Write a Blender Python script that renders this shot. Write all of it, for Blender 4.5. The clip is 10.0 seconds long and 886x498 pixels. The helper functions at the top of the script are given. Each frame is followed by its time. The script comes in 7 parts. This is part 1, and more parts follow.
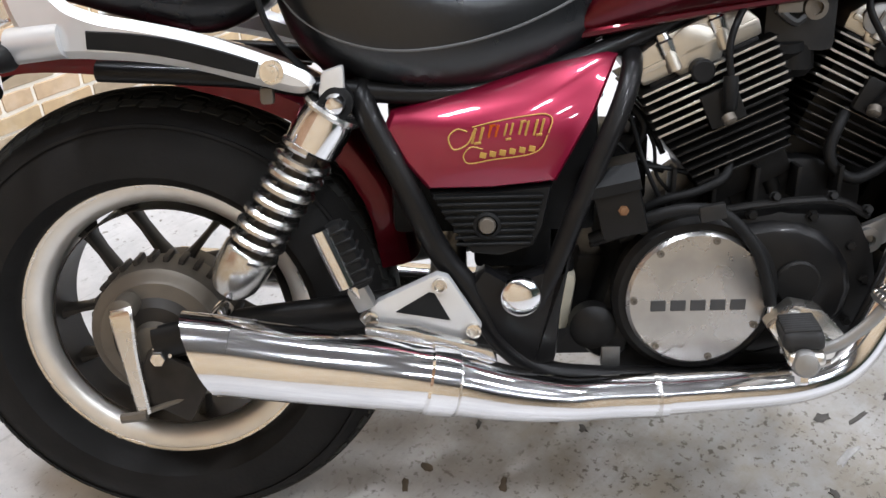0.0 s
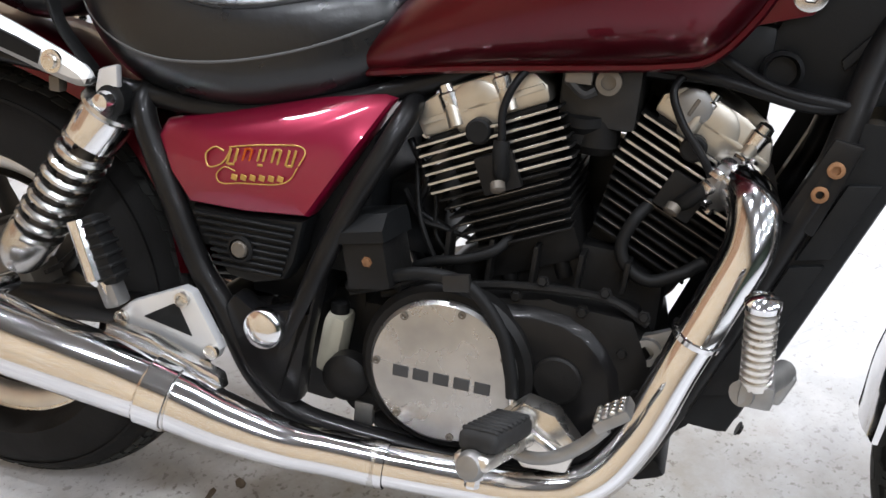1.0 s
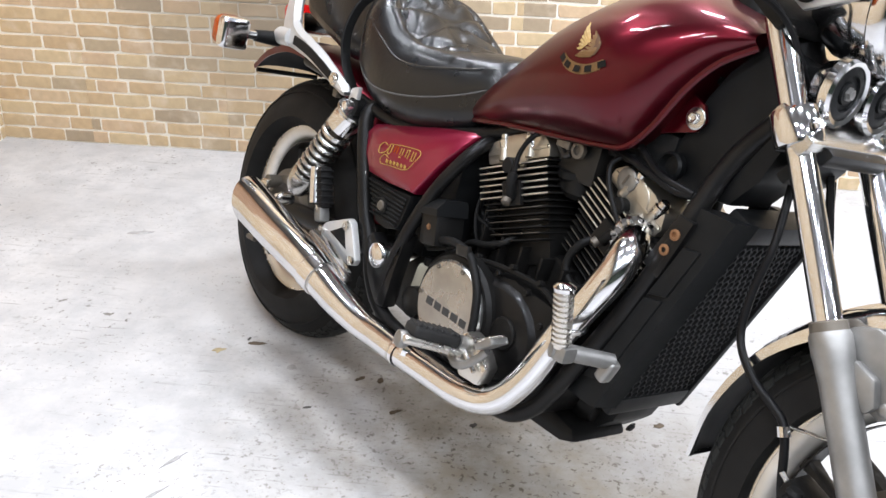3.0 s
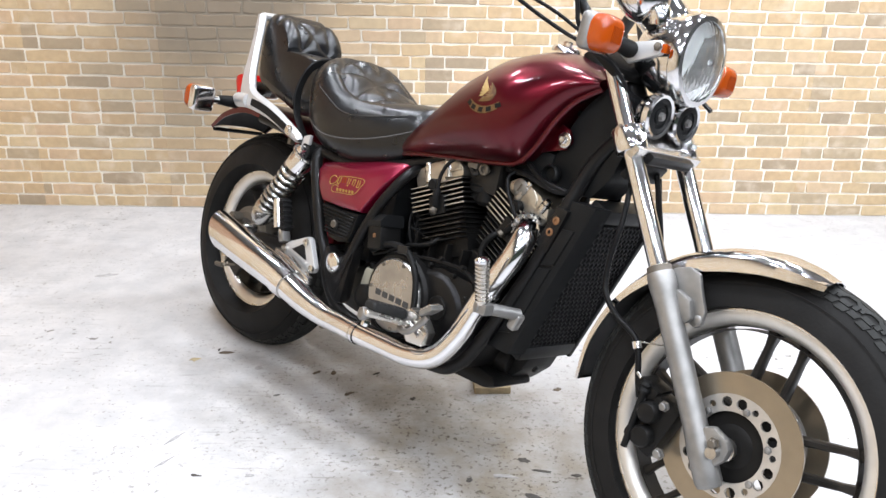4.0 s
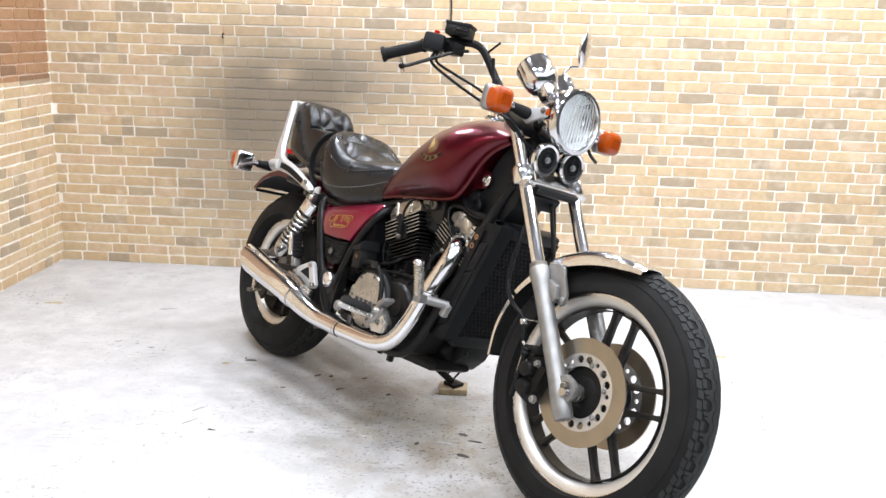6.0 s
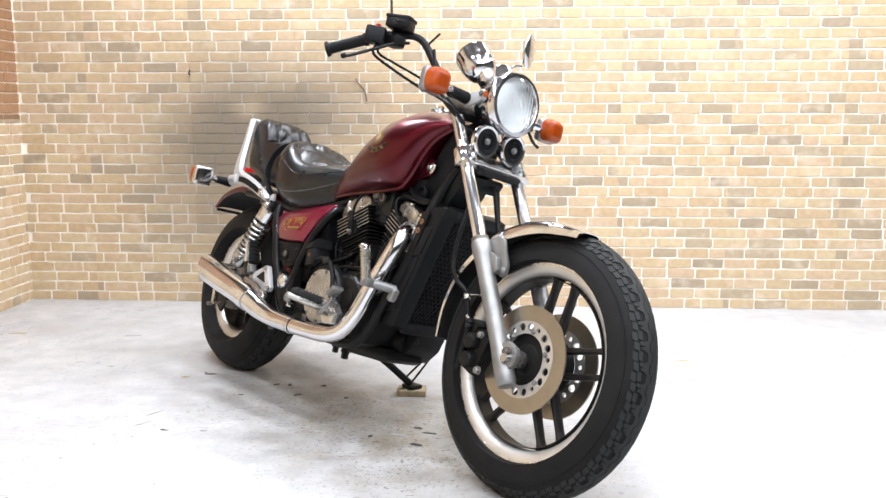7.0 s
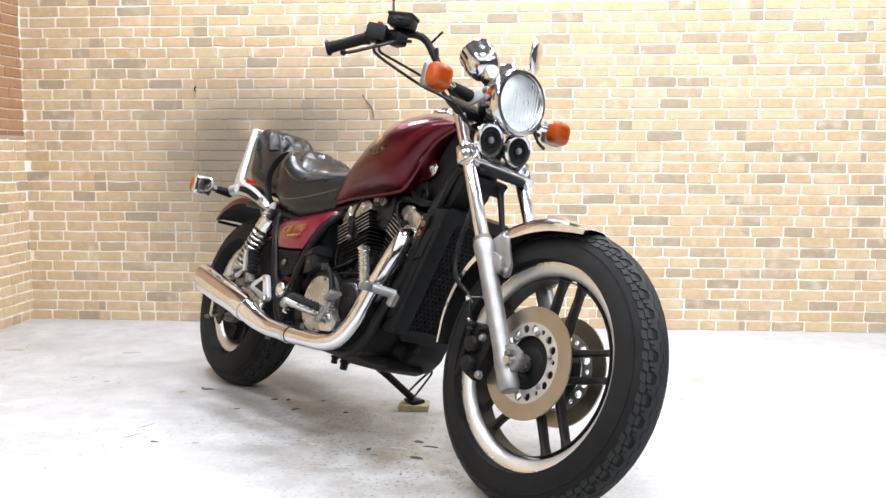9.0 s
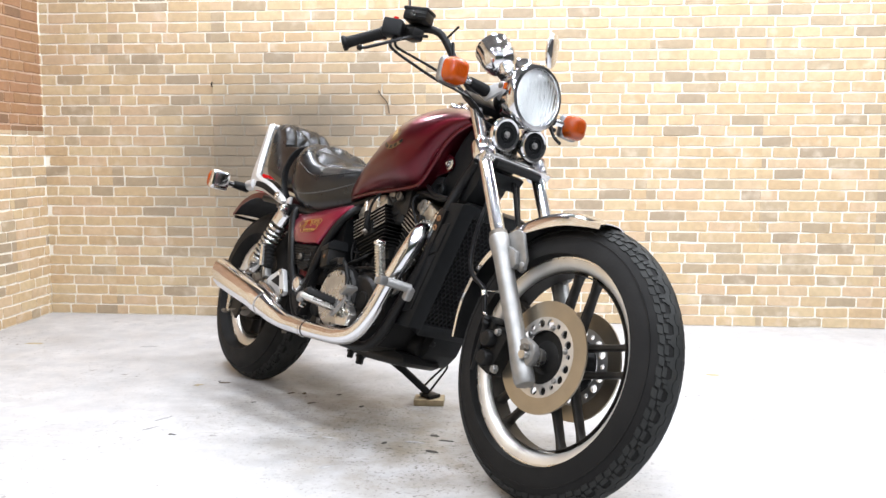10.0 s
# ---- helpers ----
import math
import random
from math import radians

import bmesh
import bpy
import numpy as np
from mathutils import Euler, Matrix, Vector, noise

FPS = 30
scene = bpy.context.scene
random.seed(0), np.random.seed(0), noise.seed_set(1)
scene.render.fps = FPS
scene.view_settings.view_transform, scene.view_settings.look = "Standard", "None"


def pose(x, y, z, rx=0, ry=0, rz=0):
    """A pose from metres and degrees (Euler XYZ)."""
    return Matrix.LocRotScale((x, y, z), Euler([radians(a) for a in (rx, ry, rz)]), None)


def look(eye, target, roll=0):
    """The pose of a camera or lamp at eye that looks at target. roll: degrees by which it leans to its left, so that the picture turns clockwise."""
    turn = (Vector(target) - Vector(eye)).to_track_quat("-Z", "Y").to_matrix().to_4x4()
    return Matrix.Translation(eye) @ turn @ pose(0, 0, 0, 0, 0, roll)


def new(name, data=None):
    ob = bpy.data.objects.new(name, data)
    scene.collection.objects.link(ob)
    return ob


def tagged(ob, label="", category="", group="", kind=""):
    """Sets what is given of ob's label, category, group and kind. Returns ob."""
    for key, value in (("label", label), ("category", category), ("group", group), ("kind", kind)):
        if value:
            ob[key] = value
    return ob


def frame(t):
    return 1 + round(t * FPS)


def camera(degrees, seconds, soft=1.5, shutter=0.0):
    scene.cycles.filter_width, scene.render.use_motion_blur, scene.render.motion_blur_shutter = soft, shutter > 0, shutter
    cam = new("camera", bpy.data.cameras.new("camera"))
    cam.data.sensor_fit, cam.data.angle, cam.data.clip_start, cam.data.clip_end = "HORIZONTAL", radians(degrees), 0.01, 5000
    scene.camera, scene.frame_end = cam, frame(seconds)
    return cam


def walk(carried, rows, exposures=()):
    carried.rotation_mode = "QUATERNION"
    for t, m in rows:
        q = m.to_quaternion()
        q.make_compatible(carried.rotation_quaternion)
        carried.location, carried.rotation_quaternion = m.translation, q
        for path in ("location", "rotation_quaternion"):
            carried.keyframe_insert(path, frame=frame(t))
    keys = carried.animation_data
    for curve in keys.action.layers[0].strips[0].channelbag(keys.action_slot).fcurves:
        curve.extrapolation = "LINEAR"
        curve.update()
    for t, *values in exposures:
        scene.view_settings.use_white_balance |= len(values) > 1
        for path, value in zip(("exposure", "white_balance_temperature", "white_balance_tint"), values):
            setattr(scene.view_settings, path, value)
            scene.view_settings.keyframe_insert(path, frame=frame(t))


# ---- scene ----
cam = camera(51.8, 10.0)
PATH = [
    (0, (0.519, 1.787, 1.109), (1.707, 2.91, -0.044), -2.1),
    (0.5, (0.723, 1.587, 1.087), (1.803, 2.836, -0.041), -0.3),
    (1, (0.978, 1.479, 1.092), (1.819, 2.919, -0.012), 0.4),
    (1.5, (1.205, 1.397, 1.115), (1.649, 3.039, 0.064), -1.8),
    (2, (1.346, 1.255, 1.14), (1.352, 2.994, 0.153), 2.1),
    (2.2, (1.383, 1.188, 1.153), (1.326, 2.957, 0.221), 2.0),
    (3.3, (1.509, 0.567, 1.264), (1.342, 2.368, 0.412), 1.9),
    (3.5, (1.51, 0.461, 1.293), (1.378, 2.292, 0.5), 2.1),
    (4, (1.428, 0.195, 1.304), (1.492, 2.05, 0.56), 1.4),
    (4.5, (1.451, -0.036, 1.338), (1.534, 1.834, 0.634), 1.5),
    (5, (1.569, -0.269, 1.337), (1.537, 1.631, 0.711), 0.7),
    (5.2, (1.593, -0.347, 1.364), (1.573, 1.556, 0.748), 1.2),
    (6.3, (1.88, -0.613, 1.166), (1.724, 1.335, 0.742), 1.7),
    (6.5, (1.914, -0.634, 1.116), (1.808, 1.323, 0.721), 0.7),
    (7, (1.951, -0.636, 0.97), (1.826, 1.337, 0.672), 0.0),
    (7.5, (1.966, -0.596, 0.884), (1.847, 1.379, 0.593), 0.3),
    (8, (1.976, -0.552, 0.861), (1.878, 1.428, 0.593), 0.1),
    (8.5, (1.977, -0.551, 0.853), (1.82, 1.435, 0.674), 1.5),
    (9, (1.981, -0.548, 0.852), (1.823, 1.435, 0.642), 0.1),
    (9.5, (1.982, -0.551, 0.849), (1.795, 1.428, 0.628), -0.2),
    (10, (1.98, -0.554, 0.849), (1.789, 1.425, 0.63), 0.1),
]
walk(cam, [(t, look(eye, target, roll)) for t, eye, target, roll in PATH],
     exposures=[(0.0, 0.1), (1.0, 0.08), (2.2, 0.14), (3.4, 0.25), (4.5, 0.26), (10.0, 0.28)])

# ---- light ----
world = bpy.data.worlds.new("world")
scene.world = world
world.use_nodes = True
world.node_tree.nodes["Background"].inputs[0].default_value = (0.85, 0.93, 1.0, 1)
world.node_tree.nodes["Background"].inputs[1].default_value = 0.05
CEIL = 2.75


def ceiling_lamp(x, y, watts, turn=0.0):
    data = bpy.data.lights.new("ceiling_tube_light", "AREA")
    data.shape, data.size, data.size_y, data.energy = "RECTANGLE", 0.36, 0.09, watts
    data.color = (0.95, 1.0, 1.10)
    ob = new("ceiling_tube_light", data)
    ob.matrix_world = pose(x, y, CEIL - 0.075, 0, 0, turn)
    return ob


LAMPS = [(x, y, 20.5, 0) for y in (3.3, 2.3, 1.1, -0.2, -1.6, -3.2) for x in (0.7, 1.9, 3.1, 4.5)][:-4]
for lx, ly, lw, lt in LAMPS:
    ceiling_lamp(lx, ly, lw, lt)

# ---- materials ----


def material(name, color, rough=0.5, metal=0.0, coat=0.0, grain=0.0, scale=30.0, bump=0.0, bump_scale=80.0, dark=None):
    """A node material with tone variation at two scales and fine relief."""
    m = bpy.data.materials.new(name)
    m.use_nodes = True
    nt = m.node_tree
    b = nt.nodes["Principled BSDF"]
    b.inputs["Roughness"].default_value = rough
    b.inputs["Metallic"].default_value = metal
    b.inputs["Coat Weight"].default_value = coat
    b.inputs["Coat Roughness"].default_value = 0.03
    if not metal and max(color) < 0.03:
        b.inputs["Specular IOR Level"].default_value = 0.14 if rough > 0.3 else 0.4
    col = (*color, 1)
    b.inputs["Base Color"].default_value = col
    geo = nt.nodes.new("ShaderNodeTexCoord")
    if grain:
        n1 = nt.nodes.new("ShaderNodeTexNoise")
        n1.inputs["Scale"].default_value, n1.inputs["Detail"].default_value = scale, 8
        n2 = nt.nodes.new("ShaderNodeTexNoise")
        n2.inputs["Scale"].default_value, n2.inputs["Detail"].default_value = scale / 7, 3
        nt.links.new(geo.outputs["Object"], n1.inputs["Vector"])
        nt.links.new(geo.outputs["Object"], n2.inputs["Vector"])
        mul = nt.nodes.new("ShaderNodeMath")
        mul.operation = "MULTIPLY"
        nt.links.new(n1.outputs[0], mul.inputs[0])
        nt.links.new(n2.outputs[0], mul.inputs[1])
        ramp = nt.nodes.new("ShaderNodeMapRange")
        ramp.inputs[1].default_value, ramp.inputs[2].default_value = 0.12, 0.4
        nt.links.new(mul.outputs[0], ramp.inputs[0])
        mix = nt.nodes.new("ShaderNodeMix")
        mix.data_type = "RGBA"
        d = dark if dark else tuple(c * (1 - grain) for c in color)
        mix.inputs[6].default_value, mix.inputs[7].default_value = (*d, 1), col
        nt.links.new(ramp.outputs[0], mix.inputs[0])
        nt.links.new(mix.outputs[2], b.inputs["Base Color"])
        rr = nt.nodes.new("ShaderNodeMapRange")
        rr.inputs[3].default_value, rr.inputs[4].default_value = min(1, rough + 0.12), max(0.02, rough - 0.05)
        nt.links.new(n1.outputs[0], rr.inputs[0])
        nt.links.new(rr.outputs[0], b.inputs["Roughness"])
    if bump:
        nb = nt.nodes.new("ShaderNodeTexNoise")
        nb.inputs["Scale"].default_value, nb.inputs["Detail"].default_value = bump_scale, 5
        nt.links.new(geo.outputs["Object"], nb.inputs["Vector"])
        bp = nt.nodes.new("ShaderNodeBump")
        bp.inputs["Strength"].default_value, bp.inputs["Distance"].default_value = bump, 0.002
        nt.links.new(nb.outputs[0], bp.inputs["Height"])
        nt.links.new(bp.outputs[0], b.inputs["Normal"])
    return m


def glassy(name, color, rough=0.03, alpha_trans=1.0):
    m = material(name, color, rough)
    b = m.node_tree.nodes["Principled BSDF"]
    b.inputs["Transmission Weight"].default_value = alpha_trans
    b.inputs["IOR"].default_value = 1.45
    return m


CHROME = material("chrome", (0.78, 0.78, 0.79), 0.06, 1.0, grain=0.12, scale=9)
CHROME_DULL = material("worn_chrome", (0.66, 0.65, 0.63), 0.2, 1.0, grain=0.3, scale=25)
ALLOY = material("polished_alloy", (0.74, 0.71, 0.66), 0.24, 1.0, grain=0.22, scale=22, bump=0.05)
ALLOY_CAST = material("cast_alloy", (0.315, 0.31, 0.30), 0.45, 0.9, grain=0.3, scale=30, bump=0.15)
RIM_ALLOY = material("satin_rim_alloy", (0.75, 0.725, 0.68), 0.36, 0.75, grain=0.2, scale=18, bump=0.05)
GUARD = material("grey_black_guard", (0.013, 0.013, 0.0135), 0.5, grain=0.3, scale=40)
HEAD_ALLOY = material("satin_head_alloy", (0.52, 0.485, 0.42), 0.34, 0.9, grain=0.25, scale=24, bump=0.1)
CARB_METAL = material("dark_grimy_metal", (0.018, 0.017, 0.016), 0.42, 0.35, grain=0.6, scale=30, bump=0.2)
SILVER = material("silver_paint", (0.55, 0.55, 0.545), 0.32, 0.45, grain=0.12, scale=20, coat=0.3)
CLUTCH = material("worn_alloy_cover", (0.54, 0.53, 0.515), 0.24, 0.92, grain=0.45, scale=16, bump=0.12, bump_scale=30)
DISC = material("bronzed_brake_disc", (0.345, 0.30, 0.235), 0.27, 0.92, grain=0.25, scale=14)
DISC_IN = material("drilled_disc_carrier", (0.6, 0.58, 0.55), 0.36, 0.85, grain=0.25, scale=30)
RUBBER = material("tyre_rubber", (0.011, 0.0105, 0.01), 0.62, grain=0.35, scale=18, bump=0.25, bump_scale=160)
TREAD = material("worn_tread_rubber", (0.028, 0.0285, 0.027), 0.55, grain=0.4, scale=22, bump=0.2, bump_scale=140)
RUBBER_SOFT = material("black_rubber", (0.008, 0.008, 0.008), 0.5, grain=0.3, scale=40, bump=0.1)
FRAME_BLACK = material("black_frame_paint", (0.0035, 0.0035, 0.004), 0.31, coat=0.08, grain=0.5, scale=26, dark=(0.009, 0.0085, 0.008), bump=0.05)
ENGINE_BLACK = material("black_engine_paint", (0.0048, 0.0048, 0.0048), 0.36, grain=0.5, scale=24, dark=(0.009, 0.0085, 0.008), bump=0.2, bump_scale=120)
PLASTIC = material("black_plastic", (0.0085, 0.009, 0.0095), 0.4, grain=0.3, scale=30, bump=0.1, bump_scale=220)
SPOKE_BLACK = material("black_spoke_paint", (0.008, 0.0075, 0.007), 0.4, grain=0.4, scale=26, dark=(0.03, 0.026, 0.022))
PAINT = material("maroon_candy_paint", (0.085, 0.0008, 0.0065), 0.3, 0.85, coat=0.7, grain=0.15, scale=6)
PAINT.node_tree.nodes["Principled BSDF"].inputs["Coat IOR"].default_value = 1.36
PAINT_SIDE = material("crimson_candy_paint", (0.2, 0.003, 0.026), 0.3, 0.6, coat=0.8, grain=0.2, scale=6)
LEATHER = material("black_vinyl", (0.0045, 0.005, 0.006), 0.26, grain=0.3, scale=16, bump=0.25, bump_scale=70)
LEATHER.node_tree.nodes["Principled BSDF"].inputs["Specular IOR Level"].default_value = 0.5
PIPING = material("grey_stitching", (0.07, 0.07, 0.07), 0.5, grain=0.2)
ORANGE = glassy("orange_lens", (0.40, 0.062, 0.004), 0.14, 0.25)
RED_LENS = glassy("red_lens", (0.6, 0.01, 0.01), 0.1, 0.3)
GLASS = glassy("clear_glass", (0.95, 0.97, 0.97), 0.02)
GOLD = material("gold_decal", (0.40, 0.23, 0.05), 0.4, 0.3, grain=0.25, scale=80)
GOLD_DULL = material("faded_gold_decal", (0.15, 0.075, 0.022), 0.5, 0.2, grain=0.4, scale=90)
GOLD_PALE = material("pale_gold_decal", (0.34, 0.22, 0.075), 0.45, 0.2, grain=0.3, scale=90)
GOLD_BROWN = material("brown_gold_decal", (0.09, 0.04, 0.016), 0.5, 0.2, grain=0.4, scale=90)
REFLECTOR = material("headlight_reflector", (0.96, 0.97, 0.96), 0.36, 1.0, grain=0.06, scale=30)
RUST = material("rusty_bolt", (0.22, 0.11, 0.05), 0.6, 0.5, grain=0.4, scale=90)
DARK_PRINT = material("dark_engraving", (0.03, 0.03, 0.03), 0.6, grain=0.2)
ALLOY_EDGE = material("machined_fin_edge", (0.6, 0.58, 0.54), 0.32, 0.9, grain=0.4, scale=60)
PEG_RUBBER = material("worn_grey_rubber", (0.024, 0.0235, 0.023), 0.55, grain=0.4, scale=40, bump=0.15)
HOSE = material("grey_black_hose", (0.007, 0.007, 0.0075), 0.36, grain=0.3, scale=40)
TANK_WHITE = material("aged_white_plastic", (0.5, 0.47, 0.37), 0.5, grain=0.25, scale=30)
DRUM = material("dirty_brake_drum", (0.16, 0.14, 0.115), 0.5, 0.6, grain=0.35, scale=20)
WOOD = material("weathered_wood", (0.42, 0.33, 0.2), 0.7, grain=0.45, scale=40, bump=0.3)


def fluted_glass():
    m = glassy("fluted_lens_glass", (0.98, 0.99, 0.99), 0.0)
    nt = m.node_tree
    b = nt.nodes["Principled BSDF"]
    b.inputs["IOR"].default_value = 1.3
    co = nt.nodes.new("ShaderNodeTexCoord")
    wv = nt.nodes.new("ShaderNodeTexWave")
    wv.bands_direction = "Y"
    wv.inputs["Scale"].default_value, wv.inputs["Distortion"].default_value = 26, 0.4
    nt.links.new(co.outputs["Object"], wv.inputs["Vector"])
    bp = nt.nodes.new("ShaderNodeBump")
    bp.inputs["Strength"].default_value, bp.inputs["Distance"].default_value = 0.10, 0.002
    nt.links.new(wv.outputs["Fac"], bp.inputs["Height"])
    nt.links.new(bp.outputs[0], b.inputs["Normal"])
    return m


LENS_GLASS = fluted_glass()

# ---- mesh helpers ----
V = Vector


def finish(bm, angle=38):
    bmesh.ops.recalc_face_normals(bm, faces=bm.faces)
    for f in bm.faces:
        f.smooth = True
    for e in bm.edges:
        e.smooth = len(e.link_faces) == 2 and e.calc_face_angle(3.2) < radians(angle)


OFFSET = V((0, 0, 0))


def settle(x=0.0, y=0.0, z=0.0):
    """Move the parts built next, as a group, by so much."""
    OFFSET.xyz = x, y, z


def part(name, bm, mat, parent, label="", xf=None, angle=38):
    """Link a bmesh as one mesh object under a thing or a part."""
    if OFFSET.length:
        bm.transform(Matrix.Translation(OFFSET))
    if xf is not None:
        bm.transform(xf)
    finish(bm, angle)
    me = bpy.data.meshes.new(name)
    bm.to_mesh(me)
    bm.free()
    for m in (mat if isinstance(mat, (list, tuple)) else [mat]):
        me.materials.append(m)
    ob = new(name, me)
    ob.parent = parent
    return tagged(ob, label)


def thing(name, matrix, label, category, group="", kind=""):
    ob = new(name)
    ob.empty_display_size = 0.1
    ob.matrix_world = matrix
    return tagged(ob, label, category, group, kind)


def smooth_path(pts, n=6):
    """Catmull-Rom through the points (3 coordinates, and more values carried along)."""
    p = [np.array(q, float) for q in pts]
    p = [2 * p[0] - p[1]] + p + [2 * p[-1] - p[-2]]
    out = []
    for i in range(1, len(p) - 2):
        for k in range(n):
            t = k / n
            out.append(0.5 * (2 * p[i] + (p[i + 1] - p[i - 1]) * t + (2 * p[i - 1] - 5 * p[i] + 4 * p[i + 1] - p[i + 2]) * t * t
                              + (3 * p[i] - p[i - 1] - 3 * p[i + 1] + p[i + 2]) * t ** 3))
    out.append(p[-2])
    return [tuple(float(v) for v in q) for q in out]


def rings(bm, loops, caps=True, closed=False):
    """Skin a row of loops, each a list of points."""
    vs = [[bm.verts.new(q) for q in l] for l in loops]
    n = len(vs[0])
    pairs = list(zip(vs, vs[1:])) + ([(vs[-1], vs[0])] if closed else [])
    for a, b in pairs:
        for i in range(n):
            bm.faces.new((a[i], a[(i + 1) % n], b[(i + 1) % n], b[i]))
    if caps and not closed:
        bm.faces.new(vs[0])
        bm.faces.new(vs[-1])
    return vs


def tube(pts, r, seg=12, n=6, bm=None, caps=True, flat=1.0, straight=False):
    """A round bar along points; a fourth value of a point is its own radius."""
    bm = bm or bmesh.new()
    p = [(*q, r) if len(q) == 3 else tuple(q) for q in pts]
    if not straight and len(p) > 2:
        p = smooth_path(p, n)
    loops = []
    up = None
    for i, q in enumerate(p):
        d = (V(p[min(i + 1, len(p) - 1)][:3]) - V(p[max(i - 1, 0)][:3])).normalized()
        if up is None:
            up = d.orthogonal().normalized()
            if flat != 1.0:
                up = d.cross(V((0, 1, 0))).normalized()
        up = (up - d * up.dot(d)).normalized()
        side = d.cross(up)
        loops.append([V(q[:3]) + float(q[3]) * (math.cos(a) * up + flat * math.sin(a) * side)
                      for a in (2 * math.pi * k / seg for k in range(seg))])
    rings(bm, loops, caps)
    return bm


def basis(axis):
    """A matrix whose z is the axis."""
    return V(axis).normalized().to_track_quat("Z", "Y").to_matrix().to_4x4()


def lathe(profile, at=(0, 0, 0), axis=(0, -1, 0), seg=32, bm=None, closed=False):
    """Turn (radius, height) pairs about an axis through a point; heights run along the axis."""
    bm = bm or bmesh.new()
    m = Matrix.Translation(at) @ basis(axis)
    loops = [[m @ V((r * math.cos(a), r * math.sin(a), h)) for a in (2 * math.pi * k / seg for k in range(seg))] for r, h in profile]
    rings(bm, loops, caps=not closed, closed=closed)
    return bm


def prism(poly, y0, y1, bevel=0.003, bm=None, seg=2):
    """An outline in the x-z plane, given thickness from y0 to y1, with rounded edges."""
    b2 = bmesh.new()
    lo = [b2.verts.new((x, y0, z)) for x, z in poly]
    hi = [b2.verts.new((x, y1, z)) for x, z in poly]
    n = len(poly)
    b2.faces.new(lo)
    b2.faces.new(hi)
    for i in range(n):
        b2.faces.new((lo[i], lo[(i + 1) % n], hi[(i + 1) % n], hi[i]))
    bmesh.ops.recalc_face_normals(b2, faces=b2.faces)
    if bevel:
        bmesh.ops.bevel(b2, geom=list(b2.edges), offset=bevel, segments=seg, affect="EDGES", profile=0.6)
    return join(bm, b2)


def join(bm, b2):
    if bm is None:
        return b2
    me = bpy.data.meshes.new("tmp")
    b2.to_mesh(me)
    b2.free()
    bm.from_mesh(me)
    bpy.data.meshes.remove(me)
    return bm


def block(size, m=None, bevel=0.004, bm=None, seg=2):
    b2 = bmesh.new()
    bmesh.ops.create_cube(b2, size=1, matrix=Matrix.Diagonal((*size, 1)))
    if bevel:
        bmesh.ops.bevel(b2, geom=list(b2.edges), offset=bevel, segments=seg, affect="EDGES", profile=0.6)
    if m is not None:
        b2.transform(m)
    return join(bm, b2)


def bolt(at, axis=(0, -1, 0), r=0.007, h=0.006, seg=6, bm=None):
    bm = lathe([(r * 1.35, 0), (r * 1.35, h * 0.3), (r, h * 0.3), (r, h * 0.9), (r * 0.85, h)], at, axis, 12 if seg > 6 else 6, bm)
    return bm


def strip(path, widths, thick, outward, soft=0.25):
    """A flat bar with rounded corners along a path; widths lie across the path, in the plane square to outward."""
    bm = bmesh.new()
    p = smooth_path([(*q, w) for q, w in zip(path, widths)], 6)
    o = V(outward).normalized()
    loops = []
    for i, q in enumerate(p):
        d = (V(p[min(i + 1, len(p) - 1)][:3]) - V(p[max(i - 1, 0)][:3])).normalized()
        s = d.cross(o).normalized()
        w, t, c = float(q[3]) / 2, thick / 2, thick * soft
        loops.append([V(q[:3]) + a * s + b * o for a, b in ((-w, -t + c), (-w, t - c), (-w + c, t), (w - c, t), (w, t - c), (w, -t + c), (w - c, -t), (-w + c, -t))])
    rings(bm, loops)
    return bm


# ---- the room ----
X0, X1, Y0, Y1 = -0.48, 6.5, -5.0, 3.89
COURSE, JOINT = 0.0505, 0.0066


